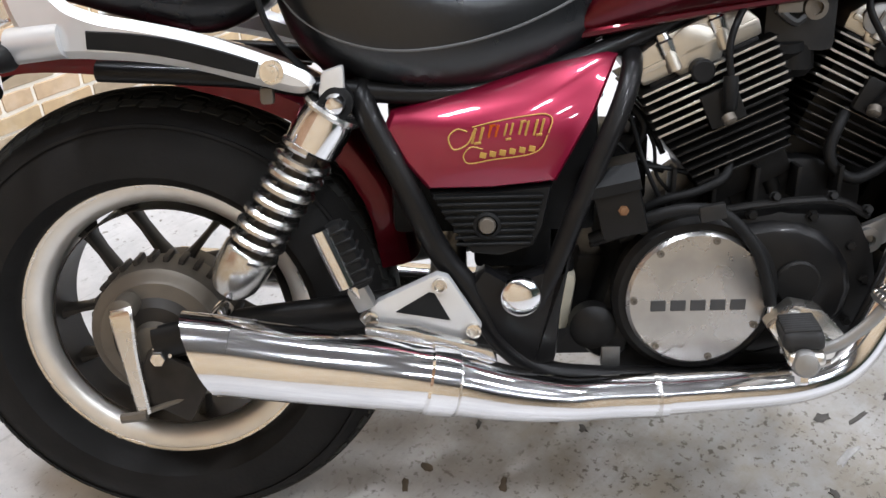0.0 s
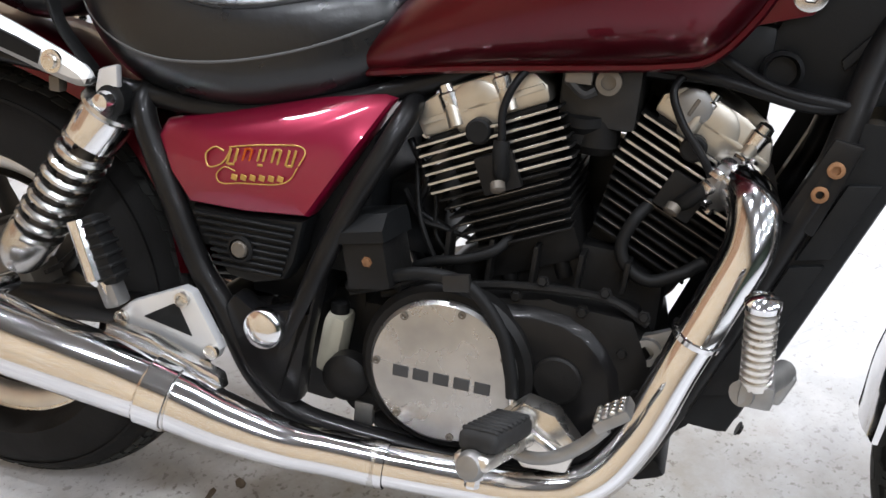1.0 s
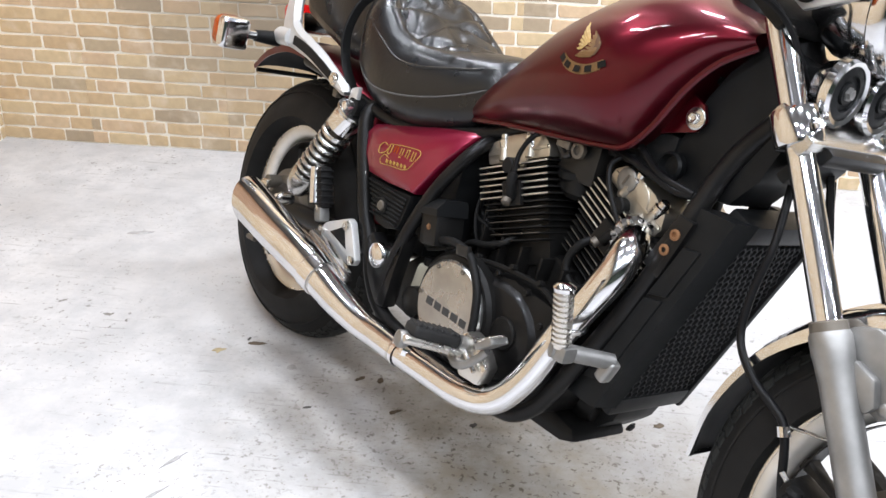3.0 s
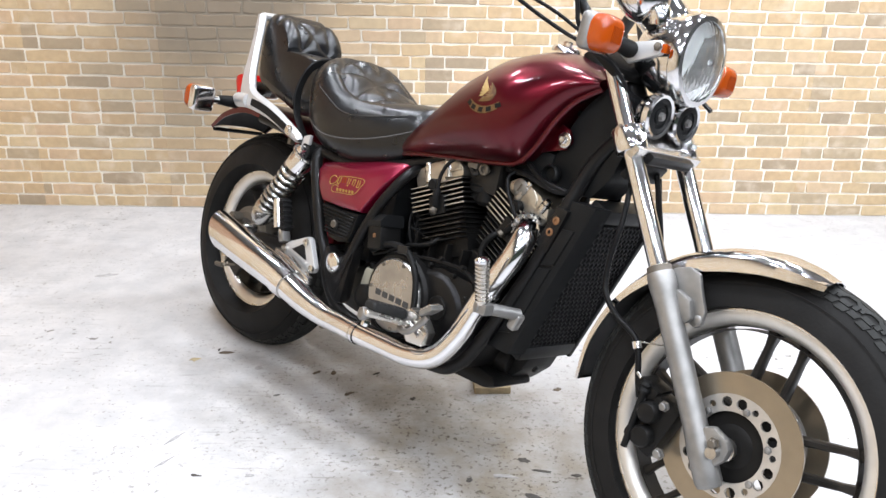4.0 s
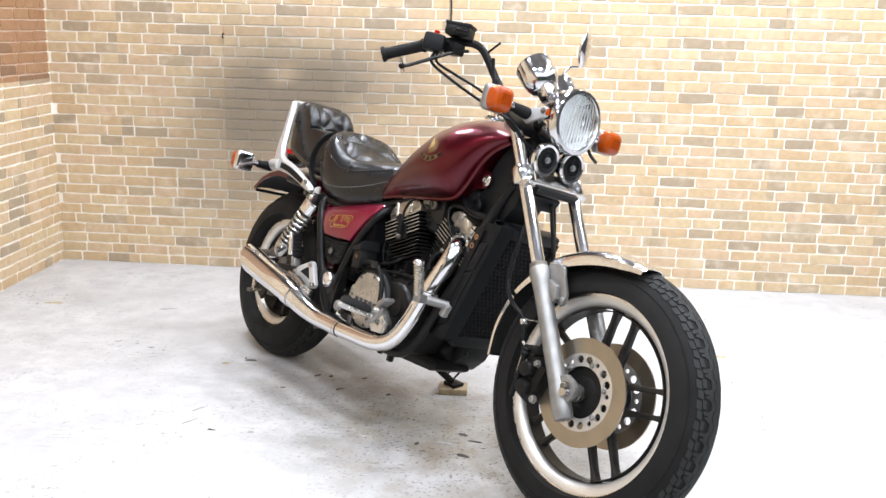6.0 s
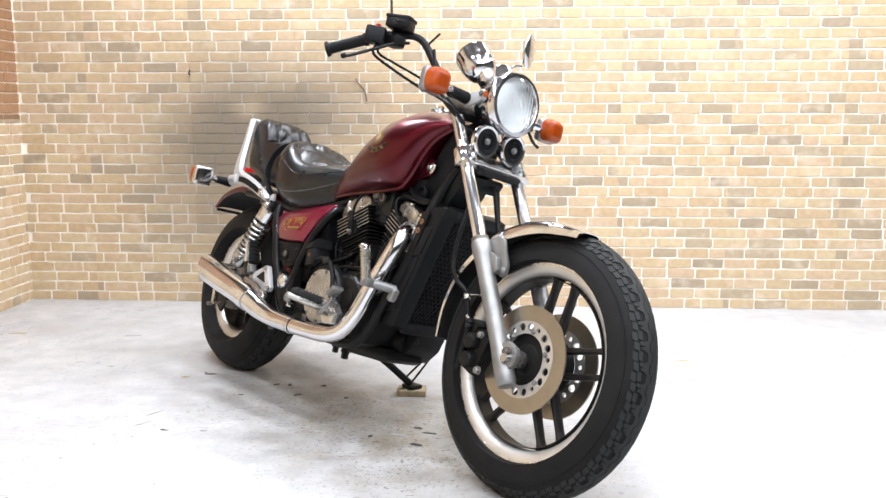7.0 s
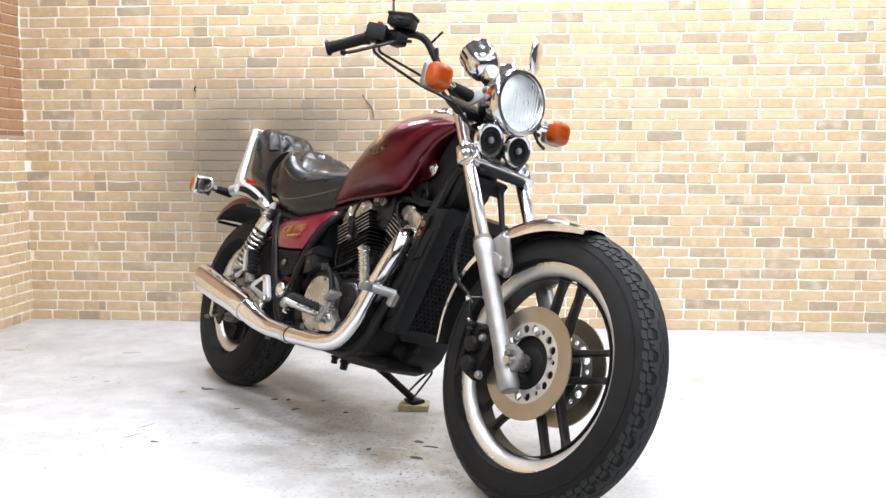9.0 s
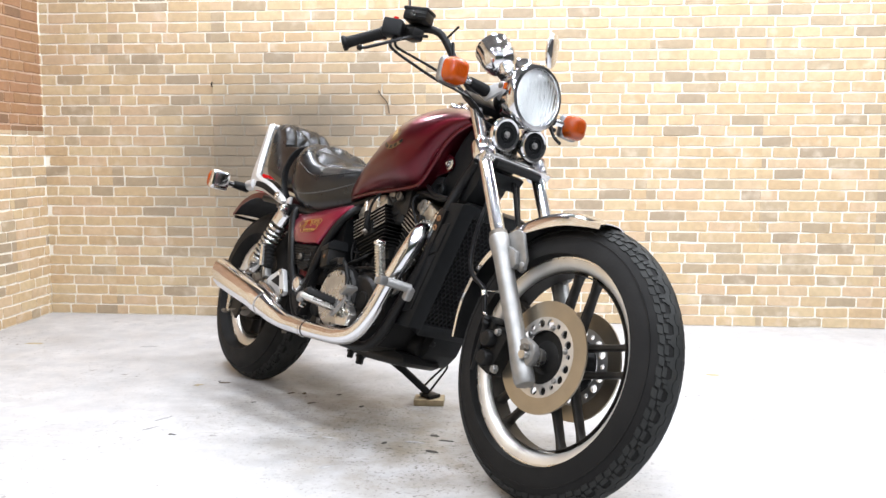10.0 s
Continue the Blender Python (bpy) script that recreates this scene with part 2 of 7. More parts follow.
def brick_material(name, stops):
    m = bpy.data.materials.new(name)
    m.use_nodes = True
    nt = m.node_tree
    b = nt.nodes["Principled BSDF"]
    b.inputs["Roughness"].default_value = 0.75
    info = nt.nodes.new("ShaderNodeObjectInfo")
    geo = nt.nodes.new("ShaderNodeNewGeometry")
    tone = nt.nodes.new("ShaderNodeMath")
    tone.operation = "ADD"
    nt.links.new(info.outputs["Random"], tone.inputs[0])
    nt.links.new(geo.outputs["Random Per Island"], tone.inputs[1])
    fr = nt.nodes.new("ShaderNodeMath")
    fr.operation = "FRACT"
    nt.links.new(tone.outputs[0], fr.inputs[0])
    ramp = nt.nodes.new("ShaderNodeValToRGB")
    ramp.color_ramp.interpolation = "CONSTANT"
    el = ramp.color_ramp.elements
    el[0].position, el[0].color = 0, (*stops[0][1], 1)
    el[1].position, el[1].color = stops[1][0], (*stops[1][1], 1)
    for p_, c_ in stops[2:]:
        e = el.new(p_)
        e.color = (*c_, 1)
    nt.links.new(fr.outputs[0], ramp.inputs[0])
    n1 = nt.nodes.new("ShaderNodeTexNoise")
    n1.inputs["Scale"].default_value, n1.inputs["Detail"].default_value = 38, 8
    nt.links.new(geo.outputs["Position"], n1.inputs["Vector"])
    mp = nt.nodes.new("ShaderNodeMapRange")
    mp.inputs[1].default_value, mp.inputs[2].default_value, mp.inputs[3].default_value, mp.inputs[4].default_value = 0.3, 0.7, 0.9, 1.07
    nt.links.new(n1.outputs[0], mp.inputs[0])
    mul = nt.nodes.new("ShaderNodeMix")
    mul.data_type, mul.blend_type = "RGBA", "MULTIPLY"
    mul.inputs[0].default_value = 1
    nt.links.new(ramp.outputs[0], mul.inputs[6])
    nt.links.new(mp.outputs[0], mul.inputs[7])
    # pale smears of mortar left on the faces
    n2 = nt.nodes.new("ShaderNodeTexNoise")
    n2.inputs["Scale"].default_value, n2.inputs["Detail"].default_value = 13, 6
    nt.links.new(geo.outputs["Position"], n2.inputs["Vector"])
    smear = nt.nodes.new("ShaderNodeMapRange")
    smear.inputs[1].default_value, smear.inputs[2].default_value, smear.inputs[3].default_value, smear.inputs[4].default_value = 0.56, 0.74, 0.0, 0.5
    nt.links.new(n2.outputs[0], smear.inputs[0])
    pale = nt.nodes.new("ShaderNodeMix")
    pale.data_type = "RGBA"
    nt.links.new(smear.outputs[0], pale.inputs[0])
    nt.links.new(mul.outputs[2], pale.inputs[6])
    pale.inputs[7].default_value = (0.68, 0.56, 0.43, 1)
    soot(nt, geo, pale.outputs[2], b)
    bp = nt.nodes.new("ShaderNodeBump")
    bp.inputs["Strength"].default_value, bp.inputs["Distance"].default_value = 0.35, 0.002
    nt.links.new(n1.outputs[0], bp.inputs["Height"])
    nt.links.new(bp.outputs[0], b.inputs["Normal"])
    return m


def soot(nt, geo, colour, b):
    """The smoke stain on the back wall, and the browner sheet high on the side wall."""
    sep = nt.nodes.new("ShaderNodeSeparateXYZ")
    nt.links.new(geo.outputs["Position"], sep.inputs[0])

    def math_(op, a, c):
        n = nt.nodes.new("ShaderNodeMath")
        n.operation = op
        for i, v in enumerate((a, c)):
            if isinstance(v, (int, float)):
                n.inputs[i].default_value = v
            else:
                nt.links.new(v, n.inputs[i])
        return n.outputs[0]

    x, y, z = sep.outputs
    n = nt.nodes.new("ShaderNodeTexNoise")
    n.inputs["Scale"].default_value, n.inputs["Detail"].default_value = 3.2, 5
    nt.links.new(geo.outputs["Position"], n.inputs["Vector"])

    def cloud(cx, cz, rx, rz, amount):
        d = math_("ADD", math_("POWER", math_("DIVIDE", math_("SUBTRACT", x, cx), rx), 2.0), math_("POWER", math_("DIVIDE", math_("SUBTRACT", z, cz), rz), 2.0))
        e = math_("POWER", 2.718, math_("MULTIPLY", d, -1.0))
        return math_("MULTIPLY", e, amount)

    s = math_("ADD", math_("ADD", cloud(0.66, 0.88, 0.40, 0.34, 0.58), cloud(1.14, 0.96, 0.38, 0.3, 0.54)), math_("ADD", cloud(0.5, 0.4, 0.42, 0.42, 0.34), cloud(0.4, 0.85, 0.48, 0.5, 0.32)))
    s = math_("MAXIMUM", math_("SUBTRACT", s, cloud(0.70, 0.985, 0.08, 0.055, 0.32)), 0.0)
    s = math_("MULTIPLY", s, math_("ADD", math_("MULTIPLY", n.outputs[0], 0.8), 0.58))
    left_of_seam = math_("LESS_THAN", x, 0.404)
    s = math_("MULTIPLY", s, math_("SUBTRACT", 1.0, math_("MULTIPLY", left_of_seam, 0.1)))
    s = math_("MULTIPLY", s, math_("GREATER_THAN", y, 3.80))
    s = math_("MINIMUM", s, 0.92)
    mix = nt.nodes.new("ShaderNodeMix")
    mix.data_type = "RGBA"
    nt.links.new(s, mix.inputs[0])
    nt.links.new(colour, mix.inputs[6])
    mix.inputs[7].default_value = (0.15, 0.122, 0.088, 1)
    sheet = math_("MULTIPLY", math_("MULTIPLY", math_("LESS_THAN", y, 3.87), math_("GREATER_THAN", y, 2.4)), math_("GREATER_THAN", z, 0.932))
    mix2 = nt.nodes.new("ShaderNodeMix")
    mix2.data_type, mix2.blend_type = "RGBA", "MULTIPLY"
    nt.links.new(sheet, mix2.inputs[0])
    nt.links.new(mix.outputs[2], mix2.inputs[6])
    mix2.inputs[7].default_value = (0.62, 0.46, 0.38, 1)
    nt.links.new(mix2.outputs[2], b.inputs["Base Color"])


def mortar_material():
    m = bpy.data.materials.new("mortar_joint")
    m.use_nodes = True
    nt = m.node_tree
    b = nt.nodes["Principled BSDF"]
    b.inputs["Roughness"].default_value = 0.85
    geo = nt.nodes.new("ShaderNodeNewGeometry")
    rgb = nt.nodes.new("ShaderNodeTexNoise")
    rgb.inputs["Scale"].default_value = 30
    nt.links.new(geo.outputs["Position"], rgb.inputs["Vector"])
    mix = nt.nodes.new("ShaderNodeMix")
    mix.data_type = "RGBA"
    mix.inputs[6].default_value, mix.inputs[7].default_value = (0.78, 0.73, 0.62, 1), (0.86, 0.82, 0.73, 1)
    nt.links.new(rgb.outputs[0], mix.inputs[0])
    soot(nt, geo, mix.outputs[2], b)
    return m


def concrete_material():
    m = bpy.data.materials.new("painted_concrete")
    m.use_nodes = True
    nt = m.node_tree
    b = nt.nodes["Principled BSDF"]
    geo = nt.nodes.new("ShaderNodeNewGeometry")

    def tex(scale, detail, rough=0.55):
        n = nt.nodes.new("ShaderNodeTexNoise")
        n.inputs["Scale"].default_value, n.inputs["Detail"].default_value, n.inputs["Roughness"].default_value = scale, detail, rough
        nt.links.new(geo.outputs["Position"], n.inputs["Vector"])
        return n.outputs[0]

    def ranged(v, a, c, lo=0.0, hi=1.0):
        n = nt.nodes.new("ShaderNodeMapRange")
        n.inputs[1].default_value, n.inputs[2].default_value, n.inputs[3].default_value, n.inputs[4].default_value = a, c, lo, hi
        nt.links.new(v, n.inputs[0])
        return n.outputs[0]

    def mixed(f, a, c):
        n = nt.nodes.new("ShaderNodeMix")
        n.data_type = "RGBA"
        nt.links.new(f, n.inputs[0])
        for i, v in ((6, a), (7, c)):
            if isinstance(v, tuple):
                n.inputs[i].default_value = (*v, 1)
            else:
                nt.links.new(v, n.inputs[i])
        return n.outputs[2]

    def times(a, c):
        n = nt.nodes.new("ShaderNodeMath")
        n.operation = "MULTIPLY"
        for i, v in ((0, a), (1, c)):
            if isinstance(v, float):
                n.inputs[i].default_value = v
            else:
                nt.links.new(v, n.inputs[i])
        return n.outputs[0]

    # oily patch and painted-in shade under the machine: distance from a line on the floor
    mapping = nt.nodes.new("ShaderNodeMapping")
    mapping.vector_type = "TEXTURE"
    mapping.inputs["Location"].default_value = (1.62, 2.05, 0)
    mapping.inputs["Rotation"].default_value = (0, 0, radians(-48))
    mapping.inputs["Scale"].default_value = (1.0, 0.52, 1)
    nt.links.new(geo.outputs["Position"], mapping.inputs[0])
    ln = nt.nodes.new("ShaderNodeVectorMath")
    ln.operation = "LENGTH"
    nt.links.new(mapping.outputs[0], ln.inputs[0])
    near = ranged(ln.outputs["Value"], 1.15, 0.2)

    c = mixed(ranged(tex(1.3, 4), 0.35, 0.7), (0.45, 0.443, 0.44), (0.58, 0.572, 0.57))
    c = mixed(ranged(tex(9, 8, 0.7), 0.40, 0.6, 0, 0.6), c, (0.37, 0.37, 0.375))
    scr = nt.nodes.new("ShaderNodeMapping")
    scr.inputs["Rotation"].default_value, scr.inputs["Scale"].default_value = (0, 0, 0.6), (4.0, 60.0, 1.0)
    nt.links.new(geo.outputs["Position"], scr.inputs[0])
    sn = nt.nodes.new("ShaderNodeTexNoise")
    sn.inputs["Scale"].default_value, sn.inputs["Detail"].default_value, sn.inputs["Roughness"].default_value = 1.6, 5, 0.6
    nt.links.new(scr.outputs[0], sn.inputs["Vector"])
    c = mixed(times(ranged(sn.outputs[0], 0.60, 0.68, 0, 0.75), ranged(tex(2.2, 3), 0.4, 0.6)), c, (0.24, 0.235, 0.225))
    specks = times(ranged(tex(75, 4, 0.6), 0.61, 0.65), ranged(tex(3.5, 3), 0.38, 0.6))
    c = mixed(times(specks, 0.75), c, (0.20, 0.18, 0.155))
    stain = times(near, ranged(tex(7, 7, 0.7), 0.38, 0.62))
    # grey layer: deepens the machine's soft shadow in the floor colour
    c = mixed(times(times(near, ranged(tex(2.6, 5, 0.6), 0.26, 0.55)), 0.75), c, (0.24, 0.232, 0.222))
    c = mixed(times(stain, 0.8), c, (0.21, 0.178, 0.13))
    grit = times(ranged(tex(40, 3, 0.55), 0.625, 0.66), ranged(tex(2.1, 4), 0.5, 0.66))
    c = mixed(times(grit, 0.85), c, (0.10, 0.088, 0.07))
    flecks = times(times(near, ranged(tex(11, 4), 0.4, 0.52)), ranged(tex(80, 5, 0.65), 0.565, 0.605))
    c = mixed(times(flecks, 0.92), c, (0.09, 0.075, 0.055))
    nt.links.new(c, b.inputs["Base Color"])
    nt.links.new(ranged(tex(6, 5), 0.3, 0.7, 0.32, 0.6), b.inputs["Roughness"])
    bp = nt.nodes.new("ShaderNodeBump")
    bp.inputs["Strength"].default_value, bp.inputs["Distance"].default_value = 0.25, 0.003
    nt.links.new(tex(30, 8, 0.7), bp.inputs["Height"])
    nt.links.new(bp.outputs[0], b.inputs["Normal"])
    return m


TAN = [(0, (0.515, 0.376, 0.218)), (0.17, (0.54, 0.41, 0.245)), (0.34, (0.49, 0.348, 0.2)), (0.5, (0.53, 0.39, 0.245)), (0.66, (0.5, 0.37, 0.218)), (0.83, (0.525, 0.375, 0.235))]
GREYED = [(0, (0.375, 0.288, 0.185)), (0.33, (0.41, 0.318, 0.205)), (0.66, (0.345, 0.267, 0.178))]
BRICK, BRICK_DARK = brick_material("tan_brick_tile", TAN), brick_material("grey_brown_brick_tile", GREYED)
JOINTS, CONCRETE = mortar_material(), concrete_material()
WALL_PAINT = material("grey_wall_paint", (0.07, 0.072, 0.07), 0.7, grain=0.1, scale=4, bump=0.1)
GREEN_PAINT = material("grey_green_shutter_paint", (0.05, 0.08, 0.055), 0.5, grain=0.15, scale=5)
CEILING_PAINT = material("dark_ceiling_paint", (0.15, 0.15, 0.152), 0.8, grain=0.08, scale=3)


def slab(name, lo, hi, mat, label, category):
    bm = bmesh.new()
    c = [(a + b) / 2 for a, b in zip(lo, hi)]
    bmesh.ops.create_cube(bm, size=1, matrix=Matrix.Translation(c) @ Matrix.Diagonal((*[b - a for a, b in zip(lo, hi)], 1)))
    return tagged(part(name, bm, mat, None, label, angle=10), label, category, kind="structure")


floor = slab("floor", (X0 - 0.2, Y0 - 0.2, -0.15), (X1 + 0.2, Y1 + 0.2, 0), CONCRETE, "pale grey worn concrete floor with oily stains, specks and shade painted in under the motorcycle", "floor")
ceiling = slab("ceiling", (X0 - 0.2, Y0 - 0.2, CEIL), (X1 + 0.2, Y1 + 0.2, CEIL + 0.15), CEILING_PAINT, "plain dark grey ceiling above the bay", "ceiling")
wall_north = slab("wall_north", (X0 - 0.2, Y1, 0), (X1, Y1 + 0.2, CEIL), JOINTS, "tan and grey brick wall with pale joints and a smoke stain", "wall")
wall_west = slab("wall_west", (X0 - 0.2, Y0, 0), (X0, Y1, CEIL), JOINTS, "tan brick side wall, browner above", "wall")
wall_east = slab("wall_east", (X1, Y0, 0), (X1 + 0.2, Y1 + 0.2, CEIL), WALL_PAINT, "plain grey painted wall", "wall")
wall_south = slab("wall_south", (X0 - 0.2, Y0 - 0.2, 0), (X1 + 0.2, Y0, CEIL), GREEN_PAINT, "plain grey-green wall behind the viewer", "wall")

for lx, ly, lw, lt in LAMPS:
    bm = block((0.4, 0.12, 0.06), None, 0.008)
    ob = part("ceiling_light", bm, SILVER, None, xf=pose(0, 0, 0, 0, 0, lt))
    ob.matrix_world = pose(lx, ly, CEIL - 0.04)
    tagged(ob, "flat panel light housing fixed to the ceiling", "ceiling light", "ceiling lights")

# ---- the motorcycle: x ahead, y to its left, z up; it leans on its side stand ----
bike = thing("motorcycle", pose(0.944, 2.732, -0.010, -15.37, 0, -48.1),
             "maroon cruiser motorcycle with chrome exhaust leaning on its side stand", "motorcycle")
WB, ZR, ZF = 1.5515, 0.317, 0.357
RAKE = radians(32)
HEAD = V((1.06, 0, 0.99))
STEER = (pose(WB, 0.003, ZF, -0.7) @ pose(-WB, 0, -ZF)
         @ Matrix.Translation(HEAD) @ Matrix.Rotation(radians(0.5), 4, V((-math.sin(RAKE), 0, math.cos(RAKE)))) @ Matrix.Translation(-HEAD))
DOWN = V((math.sin(RAKE), 0, -math.cos(RAKE)))


def tyre_mesh(R, rho, half, inner):
    """Round tyre section about the wheel's axle at the origin."""
    prof = []
    for k in range(15):
        a = radians(-88 + 176 * k / 14)
        prof.append((R - rho + rho * math.cos(a) * 1.0, half * math.sin(a)))
    prof = [(inner, -half * 0.62), (inner + 0.004, -half * 0.78)] + prof + [(inner + 0.004, half * 0.78), (inner, half * 0.62)]
    return lathe(prof, seg=72, closed=True)


def tread_mesh(R, rho, half, n, spread=1.0, high=0.0042):
    """Raised tread: ribs with stepped, meandering edges round the whole tyre, comb teeth beside them and cut shoulder lugs."""
    bm = bmesh.new()

    def at(ang, a, h):
        a = radians(a * spread)
        r = R - rho + (rho + h) * math.cos(a)
        return V((r * math.cos(ang), (half + h) * math.sin(a), r * math.sin(ang)))

    step = 2 * math.pi / n
    wave = [(0.0, -1.0), (0.40, -1.0), (0.52, 1.0), (0.88, 1.0)]

    def meander(p):
        """-1 to 1, stepping once out and once back in each pitch."""
        return np.interp(p % 1.0, [w[0] for w in wave] + [1.0], [w[1] for w in wave] + [-1.0])

    # ribs: place of the inner and outer edge, reach of their steps, share of a pitch by which they lag
    for lo, hi, amp, lag in ((-8.0, 8.0, 3.2, 0.0), (9.8, 20.5, 3.2, 0.0), (-20.5, -9.8, 3.2, 0.0)):
        loops = []
        for k in range(n):
            for p, _ in wave:
                g = (k + p + lag) * step
                d = amp * meander(p)
                mid = (lo + hi) / 2 + d
                loops.append([at(g, lo + d, -0.002), at(g, lo + d, high), at(g, mid, high), at(g, hi + d, high), at(g, hi + d, -0.002)])
        rings(bm, loops, closed=True)
    # teeth and lugs: inner edge, outer edge, start and end within a pitch, slant
    for s in (-1, 1):
        for a0, a1, p0, p1, slant in ((27.5, 35.0, 0.03, 0.46, 0.06), (21.0, 29.0, 0.54, 0.70, 0.04), (21.0, 32.5, 0.76, 0.95, 0.04),
                                      (36.5, 45.5, -0.02, 0.40, 0.12), (34.0, 43.0, 0.50, 0.90, 0.12)):
            for k in range(n):
                ring_ = [(k + p + (0.0 if s > 0 else 0.48) + slant * q) * step for p, q in ((p0, 0), (p0, 1), (p1, 1), (p1, 0))]
                edge = [s * a0, s * a1, s * a1, s * a0]
                top = [bm.verts.new(at(g, a, high)) for g, a in zip(ring_, edge)]
                foot = [bm.verts.new(at(g, a, -0.002)) for g, a in zip(ring_, edge)]
                bm.faces.new(top)
                for i in range(4):
                    bm.faces.new((top[i], foot[i], foot[(i + 1) % 4], top[(i + 1) % 4]))
    bmesh.ops.recalc_face_normals(bm, faces=bm.faces)
    return bm


def rim_mesh(Ro, hw, depth):
    """Wheel rim: polished flanges and a dropped well."""
    p = [(Ro, -hw), (Ro + 0.002, -hw + 0.004), (Ro - 0.008, -hw + 0.012), (Ro - 0.012, 0), (Ro - 0.008, hw - 0.012), (Ro + 0.002, hw - 0.004), (Ro, hw),
         (Ro - 0.007, hw + 0.001), (Ro - depth * 0.75, hw - 0.004), (Ro - depth, hw - 0.012), (Ro - depth - 0.004, hw - 0.024), (Ro - depth - 0.004, -hw + 0.024),
         (Ro - depth, -hw + 0.012), (Ro - depth * 0.75, -hw + 0.004), (Ro - 0.007, -hw - 0.001)]
    return lathe(p, seg=80, closed=True)


def spoke_mesh(ang, off, r0, r1, hw, thick):
    """One arm of a twin-spoke pair, as a girder whose foot flares at the rim."""
    bm = bmesh.new()
    loops = []
    for t, w, h in ((r0, 0.015, hw), (r0 + 0.03, 0.0085, hw * 0.8), (r1 - 0.035, 0.0065, hw * 0.72), (r1 - 0.012, 0.009, hw * 0.8), (r1 + 0.004, 0.019, hw * 0.95)):
        c = math.sqrt(max(t * t - off * off, 1e-6))
        o = off
        w = w * thick / 0.03
        q = [(c, o - w, -h * 0.7), (c, o - w * 0.55, -h), (c, o + w * 0.55, -h), (c, o + w, -h * 0.7), (c, o + w, h * 0.7), (c, o + w * 0.55, h), (c, o - w * 0.55, h), (c, o - w, h * 0.7)]
        loops.append([V((x * math.cos(ang) - y * math.sin(ang), z, x * math.sin(ang) + y * math.cos(ang))) for x, y, z in q])
    rings(bm, loops)
    return bm


def disc_mesh(ri, ro, thick, holes, hole_r, ring_r, at_y, seg=96):
    """A ring with a circle of real through holes."""
    bm = bmesh.new()
    # annulus with holes, made from a grid of wedge cells, each with a round hole
    top = {}

    def vert(x, z, y):
        key = (round(x, 5), round(z, 5), round(y, 5))
        if key not in top:
            top[key] = bm.verts.new((x, y, z))
        return top[key]

    m = 8
    for k in range(holes):
        a0, a1 = 2 * math.pi * k / holes, 2 * math.pi * (k + 1) / holes
        am = (a0 + a1) / 2
        hr = hole_r * (1.0 if k % 3 else 0.62)
        ring = [(ring_r * math.cos(am) + hr * math.cos(am + b), ring_r * math.sin(am) + hr * math.sin(am + b)) for b in (2 * math.pi * i / m for i in range(m))]
        edge = [((ro) * math.cos(am), ro * math.sin(am)), (ro * math.cos(a1), ro * math.sin(a1)), (ring_r * math.cos(a1), ring_r * math.sin(a1)), (ri * math.cos(a1), ri * math.sin(a1)),
                (ri * math.cos(am), ri * math.sin(am)), (ri * math.cos(a0), ri * math.sin(a0)), (ring_r * math.cos(a0), ring_r * math.sin(a0)), (ro * math.cos(a0), ro * math.sin(a0))]
        for y in (at_y - thick / 2, at_y + thick / 2):
            for i in range(m):
                j = (i + 1) % m
                bm.faces.new((vert(*ring[i], y), vert(*ring[j], y), vert(*edge[j], y), vert(*edge[i], y)))
        for i in range(m):
            j = (i + 1) % m
            bm.faces.new([vert(*ring[i], at_y - thick / 2), vert(*ring[j], at_y - thick / 2), vert(*ring[j], at_y + thick / 2), vert(*ring[i], at_y + thick / 2)])
        for e in ((0, 1), (7, 0), (3, 4), (4, 5)):
            bm.faces.new([vert(*edge[e[0]], at_y - thick / 2), vert(*edge[e[1]], at_y - thick / 2), vert(*edge[e[1]], at_y + thick / 2), vert(*edge[e[0]], at_y + thick / 2)])
    return bm


# front wheel
FW = pose(WB, 0.0074, ZF, -3.35, 0, 0.97)
front_wheel = part("front_wheel", rim_mesh(0.2567, 0.036, 0.031), RIM_ALLOY, bike, "cast front wheel with polished rim and black twin spokes", FW)
part("tyre", tyre_mesh(0.346, 0.09, 0.0615, 0.2547), RUBBER, front_wheel, "worn black road tyre", FW)
for s in (-1, 1):
    part("sidewall_rib", lathe([(0.302, 0.049), (0.306, 0.049), (0.306, 0.0535), (0.302, 0.0538)], axis=(0, s, 0), seg=72, closed=True), RUBBER, front_wheel, xf=FW)
part("tread", tread_mesh(0.346, 0.09, 0.0615, 44, 1.0, 0.0024), TREAD, front_wheel, xf=FW)
for k in range(5):
    for s in (-1, 1):
        part("spoke", spoke_mesh(radians(11 + 72 * k), s * 0.032, 0.055, 0.2265, 0.019, 0.03), SPOKE_BLACK, front_wheel, xf=FW)
part("hub", lathe([(0.018, -0.058), (0.04, -0.055), (0.056, -0.045), (0.058, -0.03), (0.058, 0.03), (0.056, 0.045), (0.04, 0.055), (0.018, 0.058)]), ENGINE_BLACK, front_wheel, xf=FW)
for s in (-1, 1):
    part("hub_flange", lathe([(0.05, 0.03), (0.07, 0.046), (0.07, 0.053), (0.056, 0.054)], axis=(0, s, 0), seg=48), ENGINE_BLACK, front_wheel, xf=FW)
part("axle_spacer", lathe([(0.01, -0.1), (0.0165, -0.098), (0.0175, -0.09), (0.014, -0.086), (0.014, -0.05)], seg=24), CARB_METAL, front_wheel, xf=FW)
part("rim_well", lathe([(0.2155, -0.024), (0.2155, 0.024), (0.2175, 0.0245), (0.2175, -0.0245)], seg=80, closed=True), SPOKE_BLACK, front_wheel, "black painted rim well", xf=FW)
